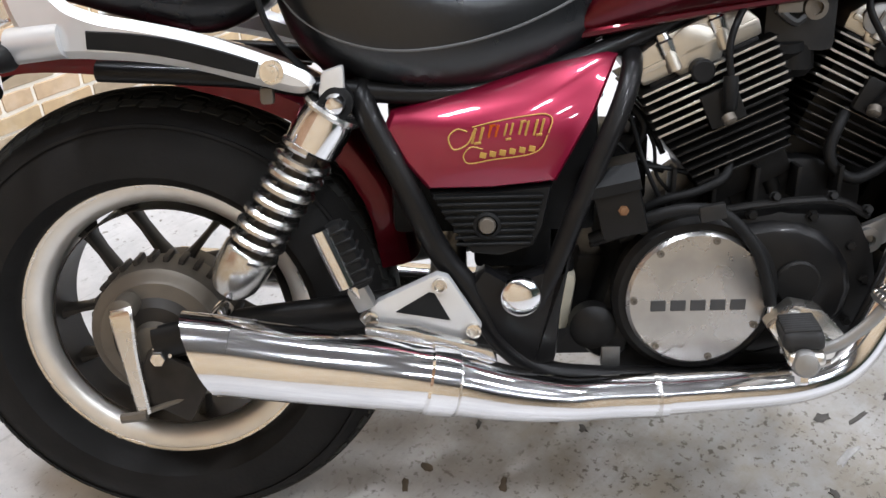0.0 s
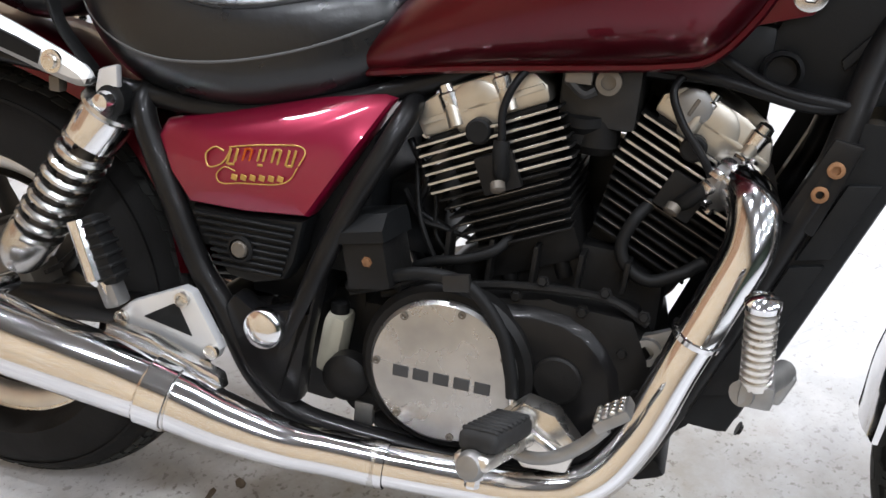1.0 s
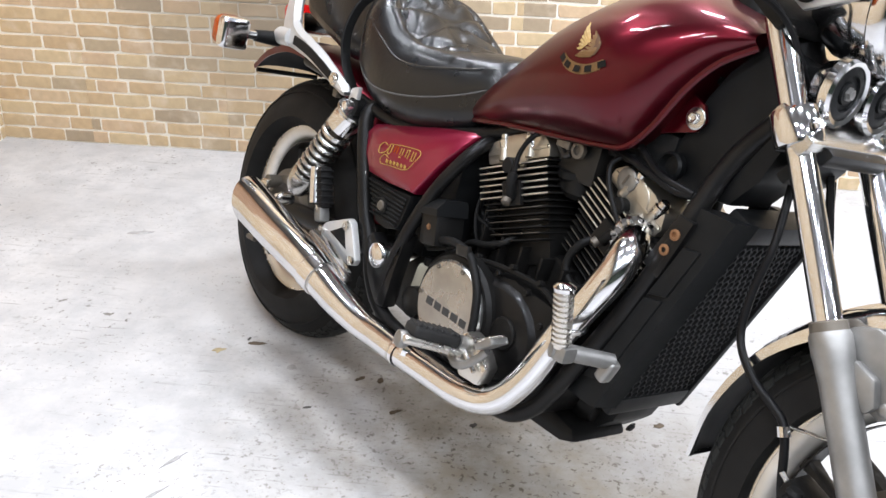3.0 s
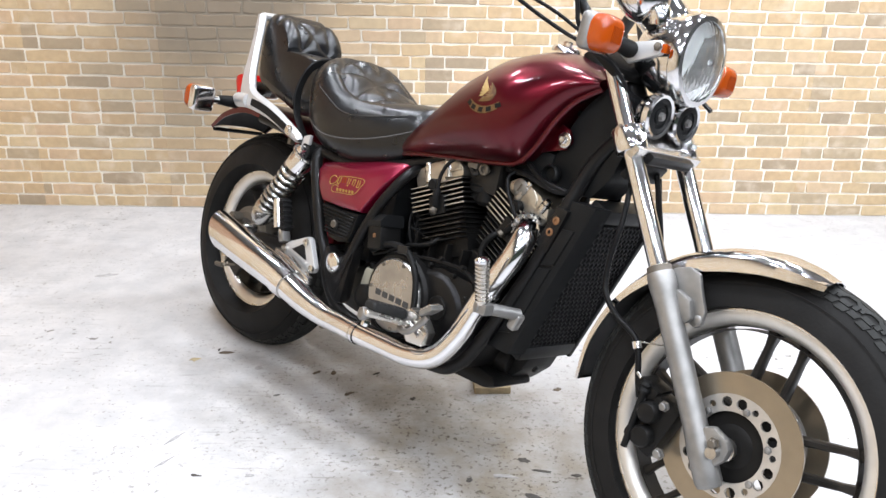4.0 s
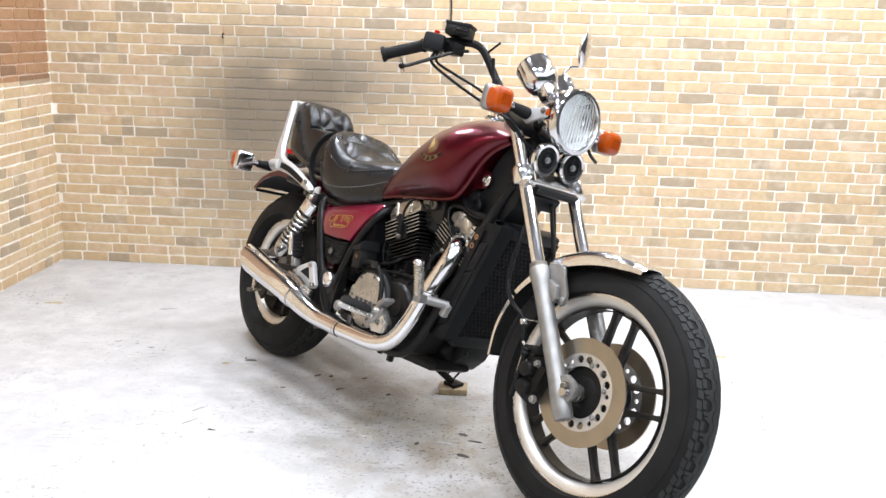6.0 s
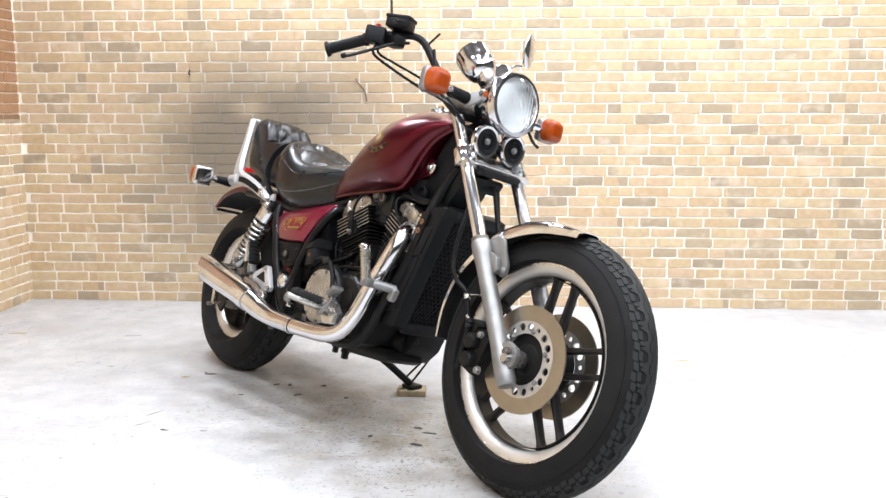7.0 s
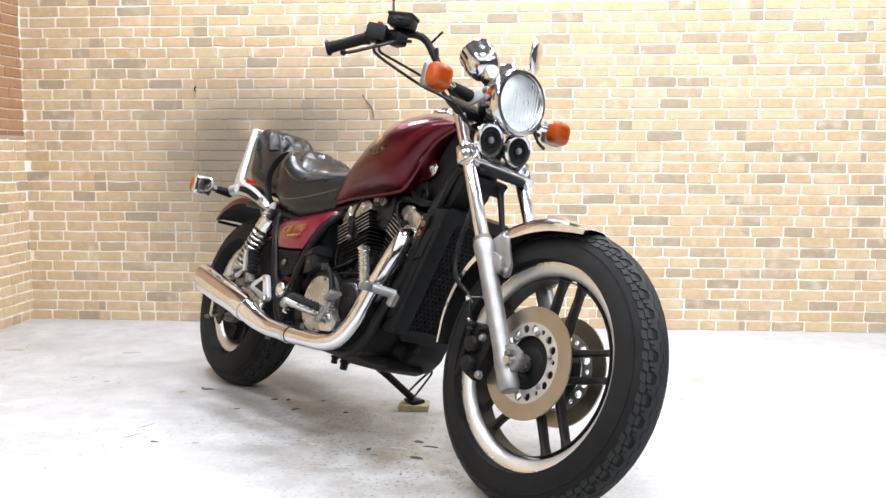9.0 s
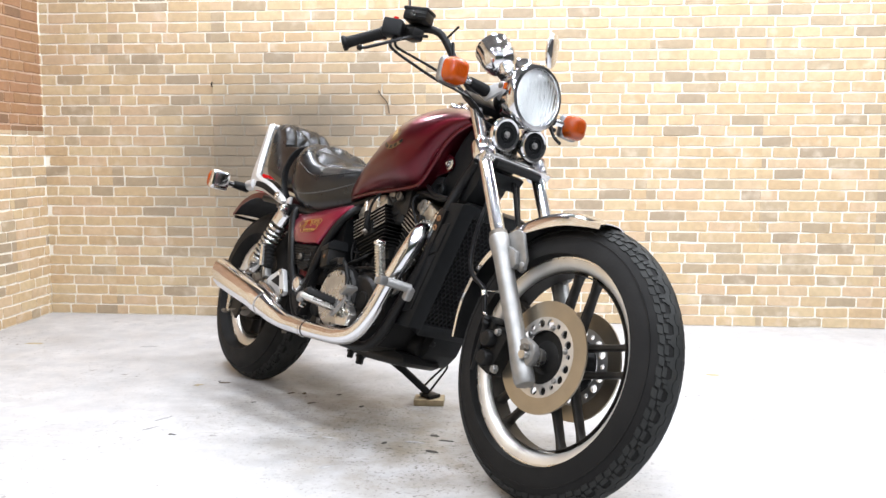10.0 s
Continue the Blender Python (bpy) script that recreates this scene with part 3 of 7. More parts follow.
for s in (-1, 1):
    y = s * 0.062
    part("brake_disc", lathe([(0.098, -0.0025), (0.138, -0.0025), (0.138, 0.0025), (0.098, 0.0025)], (0, y, 0), seg=72, closed=True), DISC, front_wheel, "brown-tinged steel brake disc", FW)
    part("disc_carrier", disc_mesh(0.066, 0.0985, 0.006, 18, 0.0105, 0.083, y), DISC_IN, front_wheel, "drilled alloy disc carrier", FW)
    for k in range(6):
        a = radians(20 + 60 * k)
        part("disc_bolt", bolt((0.074 * math.cos(a), y + s * 0.003, 0.074 * math.sin(a)), (0, s, 0), 0.006, 0.005), ALLOY_CAST, front_wheel, xf=FW)

for s in (-1, 1):
    part("rim_lip", lathe([(0.2505, 0.0355), (0.2575, 0.0362), (0.2585, 0.0385), (0.2555, 0.0395), (0.251, 0.038)], axis=(0, s, 0), seg=80, closed=True), ALLOY, front_wheel, "bright machined rim lip", FW)

# front fork
FORK_Y = 0.1
TOP, BOT = V((1.118, 0, 0.99)), V((1.553, 0, 0.292))
fork = part("front_fork", block((0.075, 0.25, 0.03), Matrix.Translation(V((1.205, 0, 0.855))) @ Matrix.Rotation(RAKE, 4, "Y"), 0.008), CHROME_DULL, bike, "chromed telescopic front fork", STEER)
for s in (-1, 1):
    y = s * FORK_Y

    def on(t, dx=0.0):
        p = TOP.lerp(BOT, t)
        return (p.x + dx, y, p.z)
    part("fork_tube", tube([on(0), on(0.55)], 0.019, 24, straight=True), CHROME, fork, "bright chrome fork tube", STEER)
    part("fork_clamp", lathe([(0.021, -0.026), (0.031, -0.024), (0.033, -0.018), (0.033, 0.018), (0.031, 0.024), (0.021, 0.026)], on(0.19), tuple(DOWN), 28), CHROME, fork, xf=STEER)
    part("pinch_bolt", bolt((on(0.19)[0] + 0.03, y - 0.012, on(0.19)[2] + 0.012), (0.8, -0.5, 0.3), 0.007, 0.012), CHROME, fork, xf=STEER)
    leg = [(0.0245, 0.0), (0.027, 0.006), (0.027, 0.028), (0.0255, 0.04), (0.0235, 0.07), (0.0235, 0.3), (0.026, 0.335), (0.026, 0.395), (0.022, 0.405), (0.012, 0.407)]
    part("fork_leg", lathe(leg, on(0.515), tuple(DOWN), 28), ALLOY_CAST, fork, "grey cast alloy fork leg", STEER)
    part("fork_seal", lathe([(0.019, -0.012), (0.0235, -0.01), (0.0245, 0.002), (0.019, 0.004)], on(0.513), tuple(DOWN), 24), DRUM, fork, xf=STEER)
    part("fender_lug", prism([(1.345, 0.622), (1.36, 0.645), (1.39, 0.657), (1.415, 0.65), (1.428, 0.62), (1.446, 0.585), (1.446, 0.558), (1.432, 0.548), (1.414, 0.556), (1.39, 0.59)], s * 0.079 - 0.006, s * 0.079 + 0.006, 0.005), ALLOY_CAST, fork, "cast alloy fender plate", STEER)
    part("lug_web", prism([(1.372, 0.585), (1.385, 0.612), (1.418, 0.60), (1.43, 0.567), (1.42, 0.553), (1.40, 0.56)], s * 0.09 - 0.012, s * 0.09 + 0.008, 0.006), ALLOY_CAST, fork, xf=STEER)
    part("lug_bolt", lathe([(0.009, 0), (0.009, 0.004), (0.006, 0.006)], (1.437, s * 0.085, 0.567), (0, s, 0), 14), ALLOY_CAST, fork, xf=STEER)
    part("axle_lug", prism([(1.505, 0.385), (1.535, 0.398), (1.565, 0.385), (1.575, 0.368), (1.572, 0.348), (1.548, 0.318), (1.535, 0.295), (1.525, 0.30)], y - 0.012, y + 0.01, 0.006), ALLOY_CAST, fork, xf=STEER)
    part("pinch_bolt", bolt((1.548, y - 0.016 if s < 0 else y + 0.012, 0.372), (0, s, 0), 0.009, 0.014), DRUM, fork, xf=STEER)
part("axle", tube([(WB, -0.13, ZF), (WB, 0.12, ZF)], 0.011, 20, straight=True), CHROME_DULL, fork, xf=STEER)
part("axle_collar", lathe([(0.011, 0.062), (0.02, 0.064), (0.022, 0.07), (0.022, 0.082), (0.014, 0.084)], (WB, 0, ZF), (0, -1, 0)), ALLOY, fork, xf=STEER)
part("steering_stem", tube([(1.0, 0, 1.02), (1.10, 0, 0.84)], 0.03, 20, straight=True), FRAME_BLACK, fork, xf=STEER)
part("top_clamp", block((0.08, 0.25, 0.026), Matrix.Translation(V((1.11, 0, 1.0))) @ Matrix.Rotation(RAKE, 4, "Y"), 0.008), ENGINE_BLACK, fork, xf=STEER)
part("fork_cover", block((0.03, 0.165, 0.024), Matrix.Translation(V((1.235, 0, 0.835))) @ Matrix.Rotation(RAKE, 4, "Y"), 0.006), FRAME_BLACK, fork, "black lower yoke cover", STEER)
part("fork_cover", block((0.02, 0.12, 0.045), Matrix.Translation(V((1.19, 0, 0.80))) @ Matrix.Rotation(RAKE, 4, "Y"), 0.006), PLASTIC, fork, xf=STEER)


def arc_shell(points, half, skirt, thick, crown=0.02, n=5):
    """A mudguard: a crowned channel swept along points in the x-z plane."""
    bm = bmesh.new()
    p = smooth_path([(x, z, h, k) for (x, z), h, k in zip(points, half, skirt)], n)
    loops = []
    for i, q in enumerate(p):
        a, b = p[max(i - 1, 0)], p[min(i + 1, len(p) - 1)]
        d = V((b[0] - a[0], 0, b[1] - a[1])).normalized()
        nrm = V((-d.z, 0, d.x))
        if nrm.dot(V((q[0], 0, q[1])) - V(CENTRE)) < 0:
            nrm = -nrm
        o = V((q[0], 0, q[1]))
        h, k = q[2], q[3]
        prof = [(-h, -k), (-h, -k * 0.45), (-h * 0.92, -crown * 0.55), (-h * 0.66, -crown * 0.16), (-h * 0.3, 0), (h * 0.3, 0), (h * 0.66, -crown * 0.16), (h * 0.92, -crown * 0.55), (h, -k * 0.45), (h, -k)]
        outer = [o + V((0, yy, 0)) + nrm * zz for yy, zz in prof]
        inner = [o + V((0, yy * (1 - thick / h), 0)) + nrm * (zz - thick * (0.0 if abs(yy) >= h * 0.99 else 1.0)) for yy, zz in reversed(prof)]
        loops.append(outer + inner)
    rings(bm, loops)
    for i, f in enumerate(list(bm.faces)[:-2]):
        f.material_index = 1 if 10 <= i % 20 < 19 else 0
    return bm


CENTRE = (WB, 0, ZF)
fpts = [(1.185, 0.35), (1.193, 0.45), (1.238, 0.56), (1.325, 0.655), (1.42, 0.703), (1.51, 0.722), (1.58, 0.718), (1.632, 0.704)]
front_fender = part("front_fender", arc_shell(fpts, [0.055, 0.062, 0.066, 0.068, 0.068, 0.066, 0.06, 0.045], [0.012, 0.017, 0.024, 0.036, 0.044, 0.042, 0.034, 0.02], 0.002), [CHROME, RUBBER_SOFT], bike, "chrome front fender", STEER)

# front brake
settle(-0.04, -0.008, -0.023)
caliper = part("front_caliper", block((0.075, 0.055, 0.115), Matrix.Translation((1.45, -0.07, 0.37)) @ Matrix.Rotation(radians(20), 4, "Y"), 0.012), ENGINE_BLACK, bike, "black twin-piston brake caliper", STEER)
for dz in (-0.024, 0.024):
    part("piston_housing", lathe([(0.022, 0), (0.022, 0.022), (0.018, 0.028), (0.009, 0.03)], (1.447, -0.09, 0.37 + dz), (0, -1, 0), 20), ENGINE_BLACK, caliper, xf=STEER)
part("caliper_bolt", bolt((1.485, -0.095, 0.325), (0, -1, 0), 0.009, 0.012), ALLOY_CAST, caliper, xf=STEER)
part("caliper_bolt", bolt((1.47, -0.095, 0.415), (0, -1, 0), 0.008, 0.012), ALLOY_CAST, caliper, xf=STEER)
part("slide_pin", tube([(1.425, -0.105, 0.43), (1.415, -0.105, 0.31)], 0.007, 10, straight=True), RUBBER_SOFT, caliper, xf=STEER)
part("pin_boot", lathe([(0.01, 0), (0.012, 0.006), (0.009, 0.012), (0.012, 0.018), (0.009, 0.024)], (1.424, -0.105, 0.425), (0.1, 0, 1), 16), RUBBER_SOFT, caliper, xf=STEER)
part("caliper_bridge", block((0.05, 0.06, 0.03), Matrix.Translation((1.425, -0.07, 0.43)) @ Matrix.Rotation(radians(20), 4, "Y"), 0.008), ENGINE_BLACK, caliper, xf=STEER)
part("bleed_nipple", tube([(1.41, -0.09, 0.44), (1.395, -0.095, 0.455)], 0.004, 8, straight=True), CHROME_DULL, caliper, xf=STEER)
part("banjo_bolt", bolt((1.43, -0.1, 0.392), (0, -1, 0), 0.007, 0.012), ALLOY_CAST, caliper, xf=STEER)
settle()
part("brake_hose", tube([(1.17, -0.01, 0.80), (1.205, -0.055, 0.70), (1.205, -0.065, 0.62), (1.215, -0.068, 0.555), (1.26, -0.085, 0.52), (1.305, -0.095, 0.503), (1.329, -0.097, 0.490), (1.344, -0.098, 0.462), (1.357, -0.098, 0.42), (1.369, -0.096, 0.385)], 0.0062, 10), HOSE, caliper, "black rubber brake hose", STEER)
part("hose_clip", lathe([(0.006, -0.008), (0.0095, -0.007), (0.0095, 0.007), (0.006, 0.008)], (1.335, -0.0975, 0.48), (0.45, 0, -0.9), 14), CHROME, caliper, xf=STEER)
part("hose_bracket", strip([(1.337, -0.09, 0.487), (1.36, -0.082, 0.49), (1.385, -0.09, 0.497), (1.41, -0.1, 0.51)], [0.014, 0.013, 0.013, 0.016], 0.003, (-0.2, 0.1, 1)), CHROME_DULL, caliper, xf=STEER)

# headlight
settle()
HL = STEER @ Matrix.Translation((1.228, 0, 1.038)) @ Matrix.Diagonal((0.92, 0.9, 0.9, 1)) @ Matrix.Translation((-1.255, 0, -1.05))
headlight = part("headlight", lathe([(0.03, -0.115), (0.065, -0.105), (0.088, -0.07), (0.098, -0.025), (0.1, 0.0), (0.104, 0.004), (0.104, 0.02), (0.098, 0.028), (0.088, 0.03), (0.088, 0.02), (0.09, 0.0), (0.07, -0.04), (0.02, -0.07)], (1.255, 0.0, 1.05), (1, 0, 0.02), 48), CHROME, bike, "round chrome headlight with clear lens", HL)
part("lens", lathe([(0.0885, 0.02), (0.088, 0.026), (0.07, 0.036), (0.04, 0.043), (0.01, 0.046), (0.01, 0.043), (0.04, 0.04), (0.07, 0.032), (0.086, 0.02)], (1.255, 0.0, 1.05), (1, 0, 0.02), 48), LENS_GLASS, headlight, "clear fluted lens", HL).visible_shadow = False
part("reflector", lathe([(0.086, 0.012), (0.075, -0.018), (0.05, -0.045), (0.018, -0.058), (0.004, -0.059)], (1.255, 0.0, 1.05), (1, 0, 0.02), 40), REFLECTOR, headlight, xf=HL)
part("bulb", lathe([(0.012, -0.055), (0.012, -0.03), (0.008, -0.02), (0.002, -0.018)], (1.245, 0, 1.06), (1, 0, 0.02), 16), GLASS, headlight, xf=HL)
part("reflector_badge", block((0.012, 0.006, 0.02), Matrix.Translation((1.245, -0.104, 1.055)), 0.002), ORANGE, headlight, xf=HL)
settle(-0.03, 0, -0.012)
for s in (-1, 1):
    part("headlight_bracket", prism([(1.15, 1.03), (1.175, 1.058), (1.235, 1.07), (1.252, 1.056), (1.237, 1.04), (1.175, 1.015)], s * 0.09 - 0.006, s * 0.09 + 0.006, 0.004), SILVER, headlight, xf=STEER)
    part("bracket_bolt", bolt((1.235, s * 0.097, 1.056), (0, s, 0), 0.007, 0.006), DRUM, headlight, xf=STEER)


def turn_signal(at, face, stalk, lens_mat, parent_xf, body=CHROME):
    """Signal lamp: housing, lens, and a stalk of chrome and rubber; the lens looks along face."""
    p = V(at)
    root = part("turn_signal", block((0.032, 0.072, 0.072), Matrix.Translation(p - V(face) * 0.016), 0.0155, seg=4), body, bike, "square turn signal on a short stalk", parent_xf)
    part("lens", block((0.058, 0.07, 0.07), Matrix.Translation(p + V(face) * 0.006), 0.028, seg=6), lens_mat, root, "amber lens" if lens_mat is ORANGE else "", parent_xf)
    bm = bmesh.new()
    for k in range(-3, 4):
        block((0.0012, 0.03, 0.0012), Matrix.Translation(p + V(face) * 0.0352 + V((0, 0, k * 0.0048))), 0, bm)
        block((0.0012, 0.0012, 0.03), Matrix.Translation(p + V(face) * 0.0352 + V((0, k * 0.0048, 0))), 0, bm)
    part("lens_rib", bm, lens_mat, root, xf=parent_xf)
    e = V(stalk)
    part("stalk", tube([p.lerp(e, 0.15), p.lerp(e, 0.55)], 0.011, 16, straight=True), CHROME, root, xf=parent_xf)
    part("rubber_mount", tube([(*p.lerp(e, 0.5), 0.013), (*p.lerp(e, 0.75), 0.016), (*e, 0.018)], 0.015, 16, straight=True), RUBBER_SOFT, root, "black rubber mount", xf=parent_xf)
    return root


settle()
turn_signal((1.17, -0.238, 1.037), (1, 0, 0), (1.145, -0.10, 1.03), ORANGE, STEER, ALLOY_CAST)
turn_signal((1.168, 0.231, 1.024), (1, 0, 0), (1.145, 0.10, 1.025), ORANGE, STEER, ALLOY_CAST)
turn_signal((-0.095, -0.275, 0.694), (-1, 0, 0), (-0.105, -0.148, 0.693), ORANGE, None)
turn_signal((-0.095, 0.275, 0.694), (-1, 0, 0), (-0.105, 0.148, 0.693), ORANGE, None)

settle()
part("cable_guide", tube([(1.158, 0.13, 1.012), (1.166, 0.148, 0.998), (1.187, 0.152, 0.972), (1.217, 0.15, 0.953)], 0.005, 8), FRAME_BLACK, fork, "black cable guide", STEER)

# horns
settle(0.017, -0.004, -0.014)
for s in (-1, 1):
    horn = part("horn", lathe([(0.018, -0.035), (0.035, -0.03), (0.042, -0.012), (0.0475, -0.008), (0.0475, 0.004), (0.043, 0.008), (0.037, 0.006), (0.036, 0.001), (0.006, 0.0)], (1.205, s * 0.053, 0.93), (1, 0, -0.05), 36), CHROME, bike, "round horn with chrome rim", STEER)
    part("diaphragm", lathe([(0.037, 0.0), (0.036, 0.004), (0.025, 0.006), (0.024, 0.002), (0.016, 0.002), (0.015, 0.006), (0.002, 0.006)], (1.205, s * 0.053, 0.93), (1, 0, -0.05), 30), PLASTIC, horn, xf=STEER)
    part("centre_bolt", bolt((1.211, s * 0.053, 0.93), (1, 0, 0), 0.0075, 0.007), ALLOY_CAST, horn, xf=STEER)

# instruments
settle(0.014, 0, 0.004)
for y, z in ((-0.062, 1.155), (0.05, 1.122)):
    pod = part("instrument_pod", lathe([(0.004, -0.082), (0.022, -0.079), (0.038, -0.069), (0.049, -0.05), (0.053, -0.026), (0.052, 0.0), (0.054, 0.006), (0.054, 0.014), (0.047, 0.02), (0.045, 0.014), (0.005, 0.014)], (1.085, y, z), (-0.75, 0, 0.66), 36), CHROME, bike, "chrome instrument pod", STEER)
    part("dial", lathe([(0.043, 0.016), (0.002, 0.0165)], (1.085, y, z), (-0.75, 0, 0.66), 30), PLASTIC, pod, xf=STEER)
part("indicator_panel", lathe([(0.012, -0.03), (0.022, -0.025), (0.024, 0.0), (0.02, 0.008), (0.004, 0.009)], (1.148, -0.06, 1.112), (-0.2, -0.2, 0.9), 24), CHROME, pod, xf=STEER)
part("pod_bracket", block((0.05, 0.14, 0.02), Matrix.Translation((1.13, 0, 1.09)) @ Matrix.Rotation(radians(40), 4, "Y"), 0.006), PLASTIC, pod, xf=STEER)

# handlebar
settle(0.032, 0, -0.038)
bar_r = [(0.755, -0.366, 1.142), (0.852, -0.272, 1.206), (0.892, -0.22, 1.226), (0.93, -0.165, 1.226), (0.976, -0.12, 1.15), (1.036, -0.08, 1.07), (1.055, -0.03, 1.045)]
bar = bar_r + [(x, -y, z) for x, y, z in reversed(bar_r)]
handlebar = part("handlebar", tube(bar, 0.0115, 16), FRAME_BLACK, bike, "pulled-back handlebar with black grips and levers", STEER)
for s in (-1, 1):
    def m_(p):
        return (p[0], s * -p[1], p[2])
    grip = lathe([(0.0225, 0.0), (0.0225, 0.008), (0.0175, 0.013), (0.0165, 0.03), (0.0165, 0.115), (0.02, 0.12), (0.02, 0.128), (0.012, 0.13)], m_((0.751, -0.370, 1.139)), tuple(V(m_((0.852, -0.272, 1.206))) - V(m_((0.751, -0.370, 1.139)))), 24)
    part("grip", grip, RUBBER_SOFT, handlebar, "black ribbed rubber grip", STEER)
    part("lever", tube([m_((0.925, -0.205, 1.205)), m_((0.918, -0.25, 1.188)), m_((0.905, -0.31, 1.152)), m_((0.89, -0.367, 1.117)), m_((0.886, -0.385, 1.109))], 0.0065, 10, flat=0.7), ENGINE_BLACK, handlebar, "black control lever", STEER)
    part("lever_ball", lathe([(0.002, -0.009), (0.007, -0.006), (0.009, 0), (0.007, 0.006), (0.002, 0.009)], m_((0.885, -0.388, 1.108)), (1, 0, 0), 14), ENGINE_BLACK, handlebar, xf=STEER)
    part("switch_housing", block((0.06, 0.055, 0.05), Matrix.Translation(m_((0.869, -0.287, 1.203))) @ Matrix.Rotation(s * radians(-45), 4, "Z"), 0.01), PLASTIC, handlebar, xf=STEER)
    part("lever_perch", block((0.05, 0.04, 0.035), Matrix.Translation(m_((0.9, -0.235, 1.2))), 0.008), ENGINE_BLACK, handlebar, xf=STEER)
    mir = part("mirror_stem", tube([m_((0.875, -0.23, 1.225)), m_((0.870, -0.248, 1.27)), m_((0.868, -0.268, 1.335 if s < 0 else 1.29)), m_((0.868, -0.30, 1.375 if s < 0 else 1.30))], 0.005, 10), CHROME, handlebar, xf=STEER)
    part("mirror", lathe([(0.002, -0.06), (0.022, -0.054), (0.038, -0.036), (0.045, -0.01), (0.044, 0.015), (0.034, 0.042), (0.018, 0.056), (0.002, 0.06)], seg=32), CHROME, handlebar, "chrome-backed mirror", STEER @ Matrix.Translation(m_((0.868, -0.315, 1.43 if s < 0 else 1.325))) @ pose(0, 0, 0, 12, 0, -50 if s < 0 else 25) @ Matrix.Diagonal((0.33, 1, 1, 1)) @ Matrix.Rotation(radians(90), 4, "X"))
part("kill_switch", block((0.012, 0.012, 0.01), Matrix.Translation((0.868, -0.285, 1.234)), 0.002), RED_LENS, handlebar, xf=STEER)
master = part("master_cylinder", block((0.075, 0.055, 0.03), Matrix.Translation((0.909, -0.238, 1.250)) @ pose(0, 0, 0, 0, 0, 30), 0.007), ENGINE_BLACK, bike, "black brake fluid reservoir", STEER)
part("lid", block((0.078, 0.058, 0.01), Matrix.Translation((0.909, -0.238, 1.268)) @ pose(0, 0, 0, 0, 0, 30), 0.003), PLASTIC, master, xf=STEER)
for k in range(3):
    part("side_rib", block((0.04, 0.003, 0.003), Matrix.Translation((0.945, -0.2585, 1.241 + 0.009 * k)) @ pose(0, 0, 0, 0, 0, 30), 0.001, seg=1), ENGINE_BLACK, master, xf=STEER)
part("sight_glass", lathe([(0.009, 0), (0.009, 0.003), (0.004, 0.004)], (0.926, -0.2695, 1.250), (0.5, -0.86, 0), 16), GLASS, master, xf=STEER)
for pts, r in (([(0.88, -0.285, 1.18), (0.885, -0.29, 1.145), (0.95, -0.245, 1.105), (1.0, -0.185, 1.075), (1.07, -0.16, 1.05), (1.12, -0.13, 1.02), (1.14, -0.06, 0.95)], 0.0045),
               ([(0.885, -0.28, 1.18), (0.895, -0.28, 1.15), (0.94, -0.245, 1.128), (0.99, -0.17, 1.10), (1.06, -0.125, 1.05), (1.12, -0.06, 0.95)], 0.004),
               ([(0.965, -0.14, 1.205), (0.985, -0.13, 1.13), (1.0, -0.12, 1.09), (1.05, -0.06, 1.03)], 0.005),
               ([(0.945, -0.152, 1.215), (0.99, -0.15, 1.248)], 0.0035),
               ([(0.91, 0.19, 1.19), (0.98, 0.16, 1.11), (1.08, 0.13, 1.03), (1.12, 0.06, 0.95)], 0.005),
               ([(1.165, 0.05, 0.83), (1.20, 0.06, 0.7), (1.22, 0.055, 0.6), (1.19, 0.05, 0.5)], 0.007),
               ([(1.17, 0.03, 0.84), (1.215, 0.045, 0.7), (1.24, 0.05, 0.58), (1.30, 0.06, 0.5)], 0.006)):
    part("cable", tube(pts, r, 8), HOSE, handlebar, xf=STEER)

# fuel tank: rows of x, low z, high z, half width, half width at the lip
settle()
T = [(0.545, 0.690, 0.706, 0.05, 0.045), (0.56, 0.692, 0.728, 0.087, 0.075), (0.60, 0.700, 0.783, 0.109, 0.092), (0.67, 0.713, 0.852, 0.134, 0.097), (0.75, 0.724, 0.929, 0.154, 0.098),
     (0.83, 0.734, 0.980, 0.169, 0.098), (0.90, 0.744, 1.002, 0.174, 0.097), (0.945, 0.757, 1.009, 0.163, 0.096), (0.98, 0.80, 1.008, 0.147, 0.094), (1.01, 0.86, 1.001, 0.129, 0.09),
     (1.045, 0.91, 0.99, 0.108, 0.08), (1.09, 0.945, 0.972, 0.08, 0.064)]
UNDER = [(0.0, 0.0), (0.42, 0.06), (0.74, 0.16), (0.93, 0.28), (1.0, 0.41)]
OVER = [(0.973, 0.54), (0.877, 0.69), (0.703, 0.83), (0.465, 0.93), (0.216, 0.985)]


def tank_half(w, lip):
    """The flank's half section, from the lip up: (half width, share of the height)."""
    return [(lip + (w - lip) * a, b) for a, b in UNDER] + [(w * a, b) for a, b in OVER]


